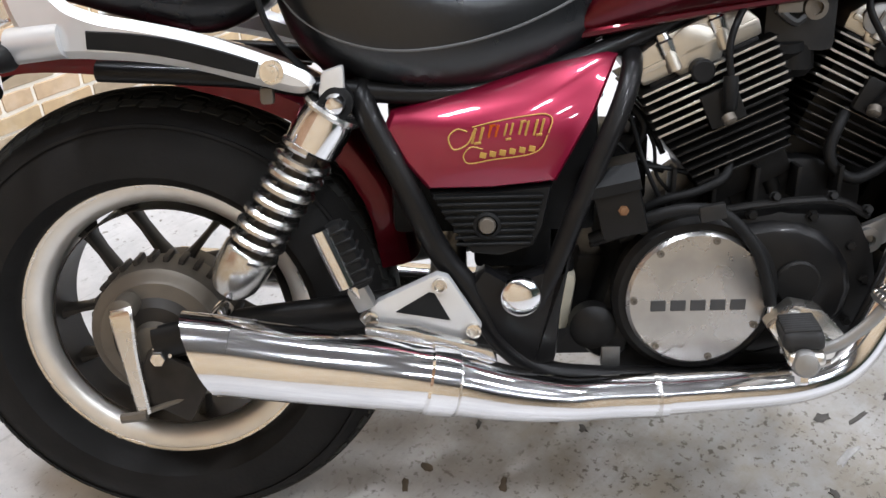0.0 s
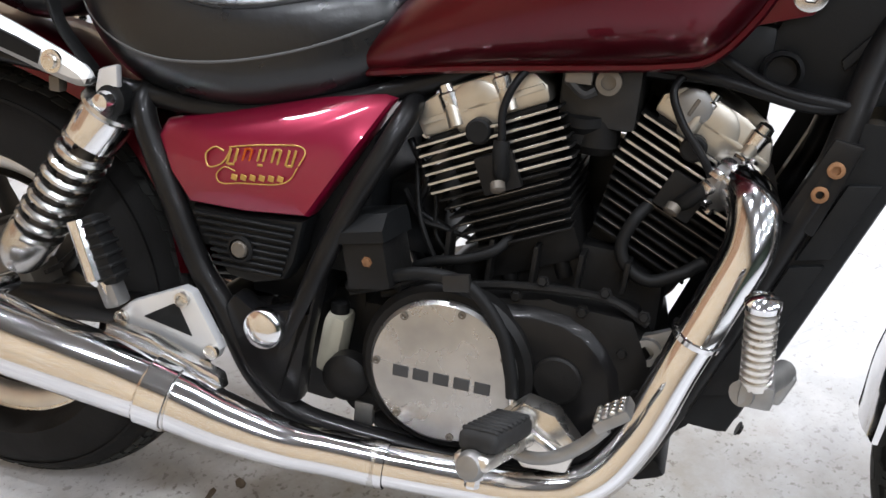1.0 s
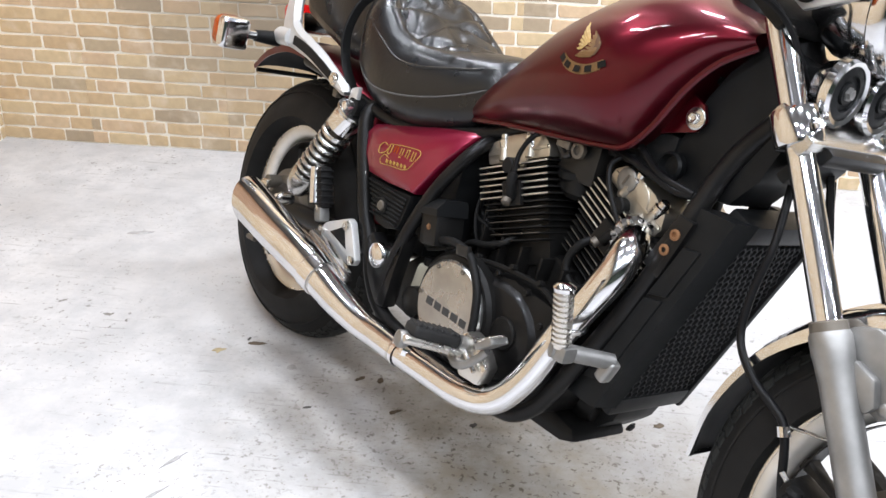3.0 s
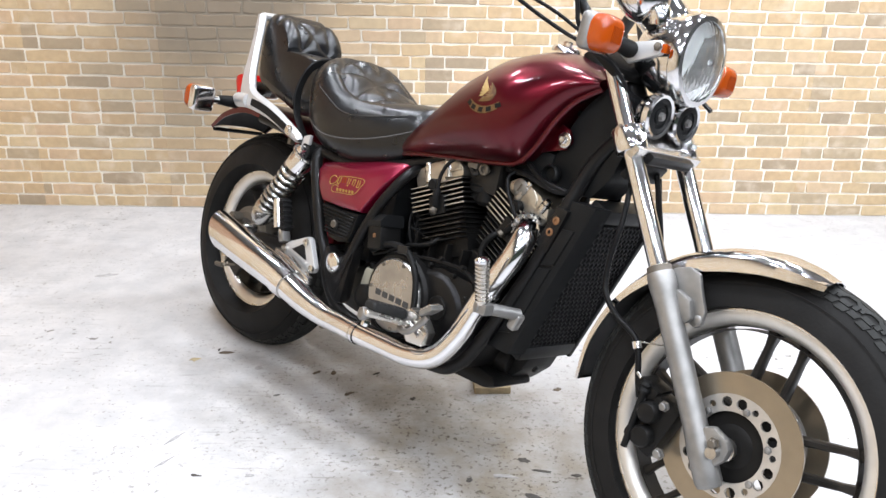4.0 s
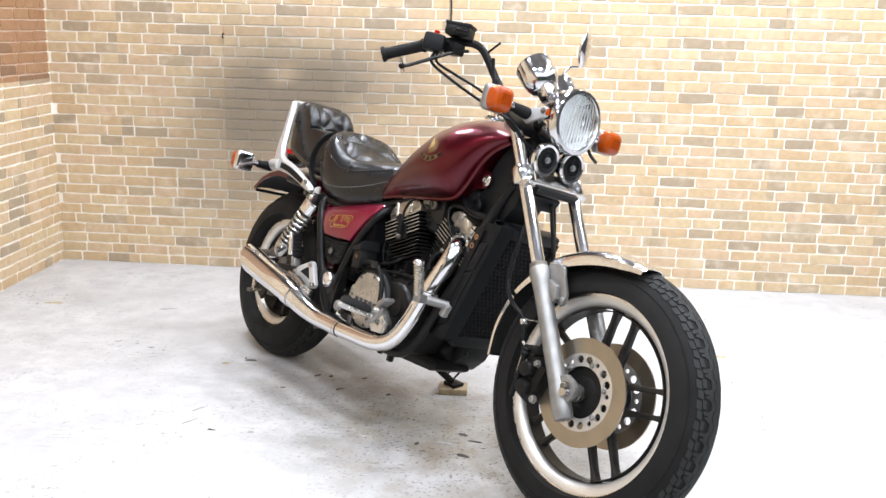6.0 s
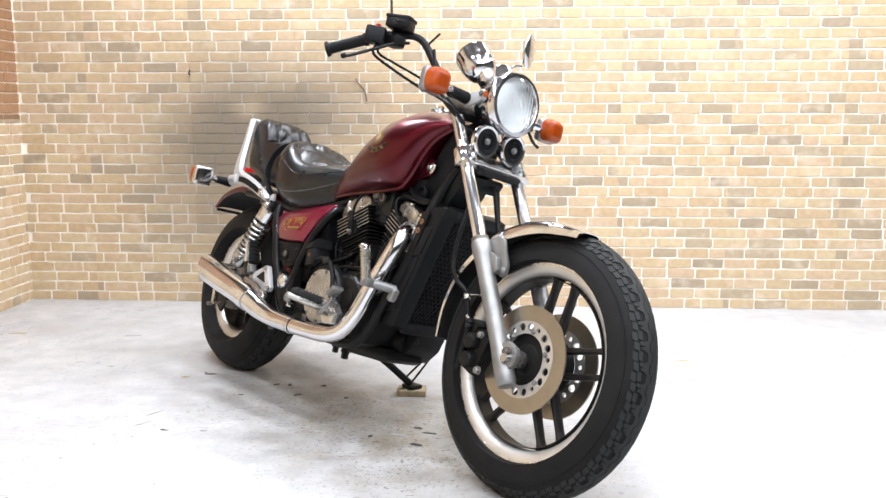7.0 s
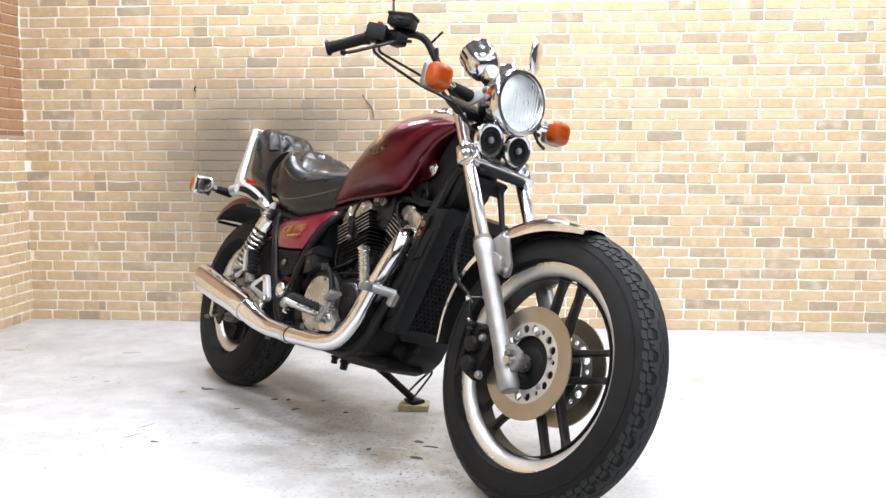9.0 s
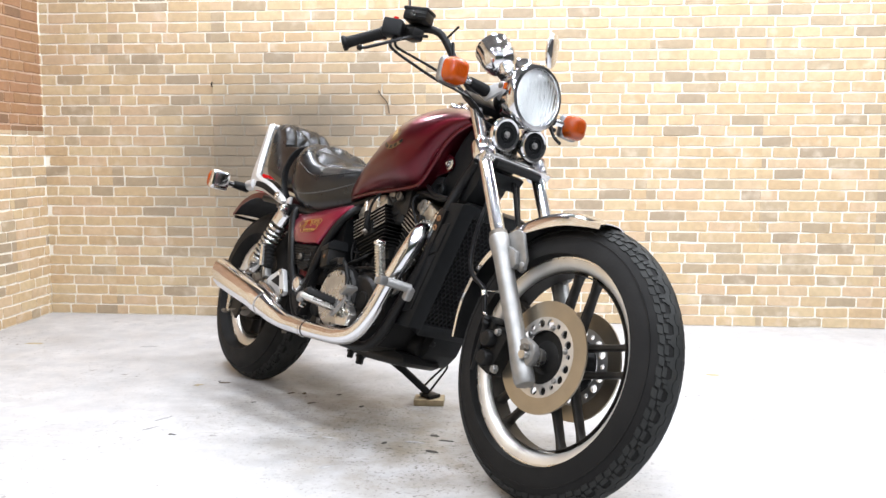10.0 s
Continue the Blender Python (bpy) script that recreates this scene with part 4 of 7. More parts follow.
bm = bmesh.new()
loops = []
for x, zb, zt, w, lp in smooth_path(T, 5):
    h = zt - zb
    right = [V((x, -y, zb + h * b)) for y, b in tank_half(w, lp)]
    left = [V((x, y, zb + h * b)) for y, b in reversed(tank_half(w, lp))]
    loops.append(right + [V((x, 0, zt))] + left)
rings(bm, loops)
tank = part("fuel_tank", bm, PAINT, bike, "glossy maroon teardrop fuel tank", angle=50)
for s in (-1, 1):
    part("seam_lip", tube([(x, s * (lp + 0.002), zb) for x, zb, zt, w, lp in T], 0.0065, 8), PAINT, tank)
part("filler_cap", lathe([(0.034, 0), (0.034, 0.008), (0.03, 0.014), (0.012, 0.016)], (0.925, 0, 1.006), (0.05, 0, 1), 28), CHROME, tank)
part("cap_lock", block((0.02, 0.012, 0.014), Matrix.Translation((0.925, 0, 1.026)), 0.004), CHROME, tank)
for s in (-1, 1):
    part("tank_bracket", prism([(0.965, 0.785), (1.012, 0.858), (1.036, 0.848), (1.047, 0.825), (1.034, 0.806)], s * 0.062 - 0.004, s * 0.062 + 0.004, 0.003), PAINT, tank)
    part("washer", lathe([(0.0172, 0), (0.0172, 0.002), (0.0155, 0.0032), (0.004, 0.0034)], (1.028, s * 0.066, 0.826), (0, s, 0), 28), CHROME_DULL, tank)
    part("tank_bolt", lathe([(0.009, 0), (0.009, 0.006), (0.0075, 0.0075), (0.005, 0.007), (0.004, 0.006)], (1.028, s * 0.069, 0.826), (0, s, 0), 6), CHROME_DULL, tank)


def tank_side(x, z, lift=0.0015):
    """The place on the tank's right flank over (x, z)."""
    q = min(smooth_path(T, 8), key=lambda r: abs(r[0] - x))
    f = max(0.0, min(1.0, (z - q[1]) / (q[2] - q[1])))
    half = tank_half(q[3], q[4])
    return V((x, -np.interp(f, [b for a, b in half], [a for a, b in half]) - lift, z))


def badge_spot(x, z, lift=0.0015):
    """The place of the badge's (x, z) on the flank."""
    return tank_side(x, z + 0.009, lift)


def decal(bm, outline, place):
    """A thin raised patch on a curved flank, as a fan round its middle."""
    ring_ = [bm.verts.new(place(x, z)) for x, z in outline]
    cx, cz = sum(p[0] for p in outline) / len(outline), sum(p[1] for p in outline) / len(outline)
    mid = bm.verts.new(place(cx, cz, 0.0022))
    for i in range(len(ring_)):
        bm.faces.new((ring_[i], ring_[(i + 1) % len(ring_)], mid))


def feather(root, tip, w, mat):
    """One feather of the badge: a bent blade from its root to a rounded tip."""
    (x0, z0), (x1, z1) = root, tip
    dx, dz = x1 - x0, z1 - z0
    ln = math.hypot(dx, dz)
    ux, uz = dx / ln, dz / ln
    bm = bmesh.new()
    decal(bm, [(x0 + ux * ln * f - uz * (b * w + 0.1 * ln * f * (1 - f)), z0 + uz * ln * f + ux * (b * w + 0.1 * ln * f * (1 - f)))
               for f, b in ((0, 0.3), (0.3, 0.5), (0.7, 0.52), (0.92, 0.35), (1, 0), (0.92, -0.35), (0.7, -0.5), (0.3, -0.45), (0, -0.3))], badge_spot)
    part("feather", bm, mat, tank)


for k in range(7):
    t = k / 6
    feather((0.872 - 0.008 * t, 0.884 - 0.012 * t), (0.838 + 0.012 * t, 0.911 - 0.042 * t), 0.0046, GOLD_PALE)
for k in range(6):
    t = k / 5
    feather((0.892 + 0.001 * t, 0.886 - 0.012 * t), (0.868 - 0.002 * t, 0.901 - 0.034 * t), 0.0045, GOLD_DULL)
for k in range(4):
    t = k / 3
    feather((0.893 - 0.006 * t, 0.872 - 0.008 * t), (0.862 - 0.008 * t, 0.868 - 0.010 * t), 0.004, GOLD_DULL)
bm = bmesh.new()
decal(bm, [(0.868, 0.9), (0.882, 0.896), (0.895, 0.886), (0.8985, 0.878), (0.895, 0.868), (0.886, 0.861), (0.885, 0.872), (0.884, 0.884)], badge_spot)
part("wing_badge", bm, GOLD_BROWN, tank, "gold wing-shaped badge")
ARC = [(0.829, 0.8495), (0.846, 0.8425), (0.870, 0.8405), (0.893, 0.8455), (0.914, 0.8575)]
bm = bmesh.new()
ribbon = smooth_path([p + (0,) for p in ARC], 5)
for (ax0, az0, _), (ax1, az1, _) in zip(ribbon, ribbon[1:]):
    bm.faces.new([bm.verts.new(badge_spot(x, z, 0.0012)) for x, z in ((ax0, az0 - 0.008), (ax1, az1 - 0.008), (ax1, az1 + 0.008), (ax0, az0 + 0.008))])
bmesh.ops.remove_doubles(bm, verts=bm.verts, dist=0.0001)
part("badge_ribbon", bm, GOLD_DULL, tank, "curved gold ribbon")
for k, (cx, cz) in enumerate(ARC):
    tilt = (-0.45, -0.22, 0.08, 0.32, 0.5)[k]
    bm = bmesh.new()
    decal(bm, [(cx + a * math.cos(tilt) - b * math.sin(tilt), cz + a * math.sin(tilt) + b * math.cos(tilt)) for a, b in ((-0.007, -0.005), (0.007, -0.005), (0.007, 0.005), (-0.007, 0.005))], lambda x, z, lift=0.0022: badge_spot(x, z, max(lift, 0.0022) + 0.0006))
    part("badge_bar", bm, FRAME_BLACK, tank)

# air box and frame covers below the tank's front
settle(0.03, 0, 0)
aircover = part("air_cover", prism([(0.955, 0.745), (0.985, 0.82), (0.995, 0.86), (1.02, 0.905), (1.06, 0.95), (1.085, 0.96), (1.135, 0.94), (1.15, 0.85), (1.125, 0.77), (1.09, 0.722), (1.03, 0.718), (0.98, 0.728)], -0.054, 0.054, 0.008), PLASTIC, bike, "black plastic air cover")
part("duct", lathe([(0.022, 0), (0.022, 0.012), (0.018, 0.016), (0.015, 0.004)], (0.985, -0.062, 0.748), (0, -1, 0), 20), PLASTIC, aircover)
part("rib", prism([(1.04, 0.765), (1.125, 0.87), (1.13, 0.86), (1.045, 0.755)], -0.06, -0.052, 0.002), PLASTIC, aircover)

# rear wheel
settle()
RW = pose(0.0155, -0.022, ZR, 0, 0, 0.3)
rear_wheel = part("rear_wheel", rim_mesh(0.2016, 0.0505, 0.029), RIM_ALLOY, bike, "cast rear wheel with polished rim and black twin spokes", RW)
part("tyre", tyre_mesh(0.315, 0.10, 0.090, 0.1996), RUBBER, rear_wheel, "wide worn black road tyre", RW)
for s in (-1, 1):
    part("sidewall_rib", lathe([(0.278, 0.068), (0.282, 0.066), (0.282, 0.071), (0.278, 0.0725)], axis=(0, s, 0), seg=72, closed=True), RUBBER, rear_wheel, xf=RW)
part("tread", tread_mesh(0.315, 0.10, 0.090, 36, 0.72, 0.002), TREAD, rear_wheel, xf=RW)
for k in range(5):
    for s in (-1, 1):
        part("spoke", spoke_mesh(radians(192 + 72 * k), s * 0.036, 0.07, 0.1675, 0.022, 0.02), SPOKE_BLACK, rear_wheel, xf=RW)
part("hub", lathe([(0.05, -0.11), (0.06, -0.1), (0.078, -0.075), (0.08, -0.02), (0.08, 0.04), (0.075, 0.05), (0.05, 0.055)], seg=48, axis=(0, 1, 0)), SPOKE_BLACK, rear_wheel, xf=RW)
part("rim_well", lathe([(0.1605, -0.038), (0.1605, 0.038), (0.1625, 0.0385), (0.1625, -0.0385)], seg=80, closed=True), SPOKE_BLACK, rear_wheel, "black painted rim well", xf=RW)
for s in (-1, 1):
    part("rim_lip", lathe([(0.195, 0.050), (0.2025, 0.0508), (0.2035, 0.0532), (0.2, 0.0542), (0.1955, 0.0525)], axis=(0, s, 0), seg=80, closed=True), ALLOY, rear_wheel, "bright machined rim lip", RW)
drum = part("brake_drum", lathe([(0.012, 0.126), (0.028, 0.123), (0.032, 0.106), (0.06, 0.1), (0.078, 0.096), (0.081, 0.092), (0.088, 0.09), (0.094, 0.084), (0.096, 0.03)], seg=64), DRUM, bike, "dirty rear drum brake plate", RW)
for k in range(30):
    a = radians(12 * k)
    part("drum_fin", block((0.008, 0.034, 0.008), Matrix.Translation((0.0985 * math.cos(a), -0.045, 0.0985 * math.sin(a))) @ Matrix.Rotation(-a, 4, "Y"), 0.002), SPOKE_BLACK, drum, xf=RW)
part("brake_arm", strip([(-0.014, -0.155, 0.378), (-0.012, -0.162, 0.365), (-0.009, -0.162, 0.31), (-0.001, -0.162, 0.23)], [0.03, 0.03, 0.022, 0.017], 0.011, (0, -1, 0)), ALLOY, drum, "worn alloy brake arm")
part("arm_pivot", lathe([(0.016, 0), (0.016, 0.03), (0.01, 0.034)], (-0.014, -0.125, 0.372), (0, -1, 0), 16), DRUM, drum)
part("brake_rod", tube([(-0.001, -0.16, 0.23), (0.1, -0.145, 0.258), (0.3, -0.12, 0.29)], 0.004, 8), DRUM, drum)
part("adjuster", tube([(-0.03, -0.168, 0.226), (0.004, -0.168, 0.23)], 0.007, 8, straight=True), DRUM, drum)
part("axle_bolt", bolt((0.027, -0.148, 0.309), (0, -1, 0), 0.011, 0.02), CHROME, drum)
part("torque_arm", block((0.09, 0.012, 0.075), Matrix.Translation((0.035, -0.15, 0.265)) @ Matrix.Rotation(radians(30), 4, "Y"), 0.005), SPOKE_BLACK, drum)

# rear fender, lamp, rails
CENTRE = (0, 0, ZR)
rpts = [(0.362, 0.40), (0.338, 0.51), (0.252, 0.622), (0.12, 0.68), (-0.01, 0.703), (-0.13, 0.698), (-0.235, 0.658), (-0.30, 0.602)]
rear_fender = part("rear_fender", arc_shell(rpts, [0.07, 0.08, 0.09, 0.096, 0.1, 0.102, 0.102, 0.1], [0.05, 0.05, 0.045, 0.045, 0.042, 0.034, 0.028, 0.02], 0.003), [PAINT, RUBBER_SOFT], bike, "maroon rear fender")
part("fender_liner", tube([(-0.29, -0.09, 0.585), (-0.295, 0.09, 0.585)], 0.006, 8, straight=True), RUBBER_SOFT, rear_fender)
tail = part("tail_light", block((0.04, 0.10, 0.05), Matrix.Translation((-0.195, 0, 0.732)) @ Matrix.Rotation(radians(-20), 4, "Y"), 0.014), CHROME, bike, "red tail light with chrome housing on the rear fender")
part("lens", block((0.05, 0.125, 0.066), Matrix.Translation((-0.235, 0, 0.738)) @ Matrix.Rotation(radians(-20), 4, "Y"), 0.014), RED_LENS, tail)

settle(0, 0, 0.009)
for s in (-1, 1):
    def mm(p):
        return [(x, -s * y, z) for x, y, z in p]
    rail = part("grab_rail", strip(mm([(0.252, -0.159, 0.643), (0.244, -0.160, 0.6465), (0.228, -0.161, 0.652), (0.19, -0.163, 0.665), (0.125, -0.163, 0.6855), (0.062, -0.160, 0.698), (0.0, -0.154, 0.706), (-0.048, -0.146, 0.720), (-0.078, -0.134, 0.764), (-0.094, -0.120, 0.832), (-0.104, -0.110, 0.895), (-0.114, -0.102, 0.946)]),
                                   [0.012, 0.024, 0.031, 0.036, 0.041, 0.045, 0.053, 0.07, 0.056, 0.042, 0.037, 0.03], 0.024, (0, s, 0), 0.42), SILVER, bike, "silver grab rail rising to the backrest")
    part("rubber_insert", strip(mm([(0.192, -0.1735, 0.665), (0.15, -0.1740, 0.678), (0.095, -0.1725, 0.692), (0.045, -0.1690, 0.699), (0.0, -0.1645, 0.702)]), [0.018, 0.021, 0.022, 0.022, 0.021], 0.006, (0, s, 0)), RUBBER_SOFT, rail, "black rubber insert")
    part("stub", tube(mm([(-0.03, -0.152, 0.702), (-0.095, -0.146, 0.695)]), 0.021, 18, straight=True), SILVER, rail)
    part("rail_bolt", lathe([(0.014, 0), (0.014, 0.004), (0.009, 0.004), (0.0085, 0.009), (0.005, 0.0095)], (0.208, s * 0.172, 0.662), (0, s, 0), 18), ALLOY, rail)
    part("lug", block((0.016, 0.016, 0.02), Matrix.Translation((0.196, s * 0.15, 0.632)), 0.004), DRUM, rail)
part("backrest_frame", strip([(-0.116, -0.10, 0.942), (-0.128, -0.05, 0.945), (-0.13, 0, 0.945), (-0.128, 0.05, 0.945), (-0.116, 0.10, 0.942)], [0.022] * 5, 0.02, (0.15, 0, 1)), SILVER, rail)


def cushion(rows, seg=26, power=2.6, n=5):
    """Upholstery: closed sections along x; rows of (x, low z, high z, half width)."""
    bm = bmesh.new()
    loops = []
    for x, zb, zt, w in smooth_path(rows, n):
        c, h = (zb + zt) / 2, (zt - zb) / 2
        loop = []
        for k in range(seg):
            a = 2 * math.pi * k / seg
            ca, sa = math.cos(a), math.sin(a)
            loop.append(V((x, w * math.copysign(abs(ca) ** (2 / power), ca), c + h * math.copysign(abs(sa) ** (2 / power), sa))))
        loops.append(loop)
    rings(bm, loops)
    return bm


# seat: a dished rider's seat, raised at the back, and a pillion pad with a backrest
SEAT = [(0.188, 0.735, 0.80, 0.06), (0.195, 0.705, 0.845, 0.115), (0.215, 0.663, 0.872, 0.14), (0.255, 0.627, 0.872, 0.158), (0.31, 0.609, 0.838, 0.166), (0.37, 0.602, 0.805, 0.162),
        (0.43, 0.603, 0.795, 0.15), (0.49, 0.617, 0.797, 0.13), (0.54, 0.633, 0.80, 0.106), (0.585, 0.662, 0.80, 0.08), (0.612, 0.69, 0.785, 0.04)]


def tuft(bm, seams, depth, width, up):
    """Press seam lines into the upper face of a cushion and puff the vinyl up between them."""
    for v in bm.verts:
        if v.co.z * up < SEAT_MID * up:
            continue
        p = np.array((v.co.x, v.co.y))
        near = 1.0
        for a, b in seams:
            a, b = np.array(a), np.array(b)
            t = max(0.0, min(1.0, float((p - a) @ (b - a) / ((b - a) @ (b - a)))))
            near = min(near, float(np.linalg.norm(p - a - t * (b - a))))
        v.co.z += up * depth * (0.45 * (1 - math.exp(-(near / (width * 2.2)) ** 2)) - math.exp(-(near / width) ** 2))
    return bm


OVAL = [(0.232, 0.0), (0.24, -0.06), (0.275, -0.102), (0.33, -0.112), (0.39, -0.1), (0.445, -0.072), (0.49, -0.03), (0.497, 0.0)]
HALF_SEAMS = list(zip(OVAL, OVAL[1:])) + [((0.24, -0.06), (0.315, 0.0)), ((0.275, -0.102), (0.315, 0.0)), ((0.315, 0.0), (0.36, -0.107)), ((0.315, 0.0), (0.42, -0.03)), ((0.42, -0.03), (0.39, -0.1)), ((0.42, -0.03), (0.49, -0.03))]
SEAT_SEAMS = HALF_SEAMS + [((a, -b), (c, -d)) for (a, b), (c, d) in HALF_SEAMS]
SEAT_MID = 0.77
settle(0.012, 0, 0.013)
seat = part("rider_seat", tuft(cushion(SEAT, 90, 2.6, 9), SEAT_SEAMS, 0.0125, 0.008, 1), LEATHER, bike, "black buttoned vinyl rider seat", angle=60)


def seat_top(x, y, lift=0.002):
    rows = smooth_path(SEAT, 8)
    q = min(rows, key=lambda r: abs(r[0] - x))
    f = min(0.999, abs(y) / q[3])
    return V((x, y, (q[1] + q[2]) / 2 + (q[2] - q[1]) / 2 * (1 - f ** 2.6) ** (1 / 2.6) + lift))


for s in (-1, 1):
    part("piping", tube([tuple(seat_top(x, s * y, 0.0005)) for x, y in ((0.21, 0.128), (0.25, 0.151), (0.31, 0.159), (0.37, 0.156), (0.43, 0.142), (0.49, 0.119), (0.54, 0.092), (0.57, 0.066))], 0.003, 8, 4), LEATHER, seat)
    side = [(0.2, 0.745), (0.225, 0.715), (0.27, 0.69), (0.33, 0.677), (0.40, 0.68), (0.47, 0.695), (0.53, 0.717), (0.575, 0.74)]

    def seat_flank(x, z):
        q = min(smooth_path(SEAT, 8), key=lambda r: abs(r[0] - x))
        f = min(0.99, abs(z - (q[1] + q[2]) / 2) / ((q[2] - q[1]) / 2))
        return (x, s * (q[3] * (1 - f ** 2.6) ** (1 / 2.6) + 0.0006), z)
    part("stitching", tube([seat_flank(x, z) for x, z in side], 0.0017, 6, 4), PIPING, seat, "grey stitched seam")
part("seat_pan", prism([(0.22, 0.675), (0.24, 0.645), (0.33, 0.622), (0.44, 0.622), (0.54, 0.65), (0.57, 0.69), (0.4, 0.66), (0.28, 0.665)], -0.085, 0.085, 0.004), PLASTIC, seat)
settle(0, 0, 0.009)
# pillion pad and backrest: one padded side profile carried across, quilted on the front of the backrest
PAD = [(-0.118, 0.765), (-0.128, 0.85), (-0.126, 0.92), (-0.108, 0.948), (-0.068, 0.958), (-0.03, 0.953), (0.0, 0.936), (0.022, 0.905), (0.03, 0.878), (0.045, 0.864), (0.105, 0.862), (0.185, 0.85), (0.205, 0.80), (0.19, 0.73), (0.115, 0.695), (0.02, 0.715), (-0.07, 0.742)]


def quilted(profile, half, seams, depth, width, n=5, rows=44):
    """A cushion of one side profile, rounded towards its two flanks; seams are lines in (place along the profile, share of the width)."""
    m = len(profile)
    ring = smooth_path([profile[-1] + (0,)] + [p + (0,) for p in profile] + [profile[0] + (0,), profile[1] + (0,)], n)[n:n + m * n]
    cx, cz = sum(p[0] for p in ring) / len(ring), sum(p[1] for p in ring) / len(ring)
    bm = bmesh.new()
    loops = []
    for j in range(rows + 1):
        v = math.sin((j / rows - 0.5) * math.pi)
        edge = 1 - 0.26 * max(0.0, (abs(v) - 0.6) / 0.4) ** 2.6
        loop = []
        for i, (x, z, _) in enumerate(ring):
            near = 1.0
            for (u0, v0), (u1, v1) in seams:
                a, b, p = np.array((u0 * 0.035, v0 * half)), np.array((u1 * 0.035, v1 * half)), np.array((i / n * 0.035, v * half))
                t = max(0.0, min(1.0, float((p - a) @ (b - a) / ((b - a) @ (b - a)))))
                near = min(near, float(np.linalg.norm(p - a - t * (b - a))))
            q = ring[(i + 1) % len(ring)], ring[i - 1]
            d = V((q[0][0] - q[1][0], 0, q[0][1] - q[1][1])).normalized()
            out = V((-d.z, 0, d.x))
            k = depth * (0.5 * (1 - math.exp(-(near / (width * 2.4)) ** 2)) - math.exp(-(near / width) ** 2)) if near < 0.06 else depth * 0.5
            if 3 > i / n or i / n > 11:
                k = 0
            loop.append(V((cx + (x - cx) * edge, half * v, cz + (z - cz) * edge)) + out * k)
        loops.append(loop)
    rings(bm, loops)
    return bm


REST_SEAMS = [((8.6, -1), (8.6, 1)), ((8.6, -0.5), (6.6, 0)), ((8.6, 0.5), (6.6, 0)), ((6.6, 0), (5.0, -0.55)), ((6.6, 0), (5.0, 0.55)), ((8.6, -0.5), (5.0, -0.55)), ((8.6, 0.5), (5.0, 0.55)), ((5.0, -0.55), (4.2, -1)), ((5.0, 0.55), (4.2, 1)), ((5.0, -0.55), (5.0, 0.55))]
pillion = part("pillion_seat", quilted(PAD, 0.097, REST_SEAMS, 0.006, 0.0065), LEATHER, bike, "black vinyl pillion seat with quilted backrest", angle=60)
part("seat_strap", strip([(0.245, -0.148, 0.655), (0.205, -0.155, 0.71), (0.19, -0.15, 0.78), (0.192, -0.11, 0.845), (0.192, 0, 0.86), (0.192, 0.11, 0.845), (0.19, 0.15, 0.78), (0.205, 0.155, 0.71), (0.245, 0.148, 0.655)], [0.024] * 9, 0.006, (-1, -0.1, 0.25)), RUBBER_SOFT, pillion, "black pillion strap")

# side covers
settle(0.007, 0, 0.011)
COVER = [(0.322, 0.585), (0.33, 0.604), (0.42, 0.628), (0.52, 0.652), (0.598, 0.668), (0.606, 0.66), (0.575, 0.60), (0.527, 0.519), (0.45, 0.512), (0.372, 0.512), (0.345, 0.545)]
LOWER = [(0.374, 0.508), (0.45, 0.508), (0.523, 0.514), (0.512, 0.46), (0.50, 0.436), (0.46, 0.424), (0.424, 0.428), (0.395, 0.47)]


def bulged(poly, y0, bulge, mirror):
    """A pressed panel: an outline with rounded rims and a slightly domed face."""
    bm = bmesh.new()
    cx, cz = sum(p[0] for p in poly) / len(poly), sum(p[1] for p in poly) / len(poly)
    loops = []
    for f, d in ((1.0, 0.03), (1.0, 0.006), (0.985, 0.001), (0.95, -0.003), (0.8, -bulge * 0.5), (0.5, -bulge * 0.9), (0.2, -bulge)):
        loops.append([V((cx + (x - cx) * f, mirror * (y0 + d), cz + (z - cz) * f)) for x, z in poly])
    rings(bm, loops)
    return bm


def crowned(bm):
    """Roll a side panel inwards above and below its widest line."""
    for v in bm.verts:
        v.co.y -= math.copysign(3.4 * max(0.0, v.co.z - 0.53) ** 2, v.co.y)
    return bm


for s in (1, -1):
    cover = part("side_cover", crowned(bulged(COVER, -0.155, 0.014, s)), PAINT_SIDE, bike, "crimson triangular side cover with gold lettering shapes" if s == 1 else "crimson triangular side cover", angle=25)
    low = part("lower_cover", bulged(LOWER, -0.15, 0.004, s), PLASTIC, bike, "black ribbed lower side cover")
    for k in range(8):
        z = 0.442 + 0.0085 * k
        x0, x1 = 0.405 - 0.18 * (z - 0.442) if z < 0.47 else 0.396 - 0.55 * (z - 0.47), 0.497 + 0.25 * (z - 0.442)
        part("rib", block((x1 - x0, 0.005, 0.0042), Matrix.Translation(((x0 + x1) / 2, -s * 0.1555, z)), 0.0012, seg=1), PLASTIC, low)
    part("grommet", lathe([(0.014, 0.0), (0.017, 0.003), (0.017, 0.008), (0.013, 0.01), (0.012, 0.005)], (0.443, -s * 0.152, 0.467), (0, -s, 0), 20), RUBBER_SOFT, low)
    part("cover_bolt", lathe([(0.011, 0), (0.011, 0.006), (0.009, 0.009), (0.004, 0.0095)], (0.443, -s * 0.155, 0.467), (0, -s, 0), 16), DRUM, low)

# lettering shapes on the right side cover, as plain strokes and bars


def on_cover(x, z, lift=0.001):
    return (x, -0.169 - lift + 3.4 * max(0.0, z - 0.53) ** 2, z)


SLOPE = 0.11


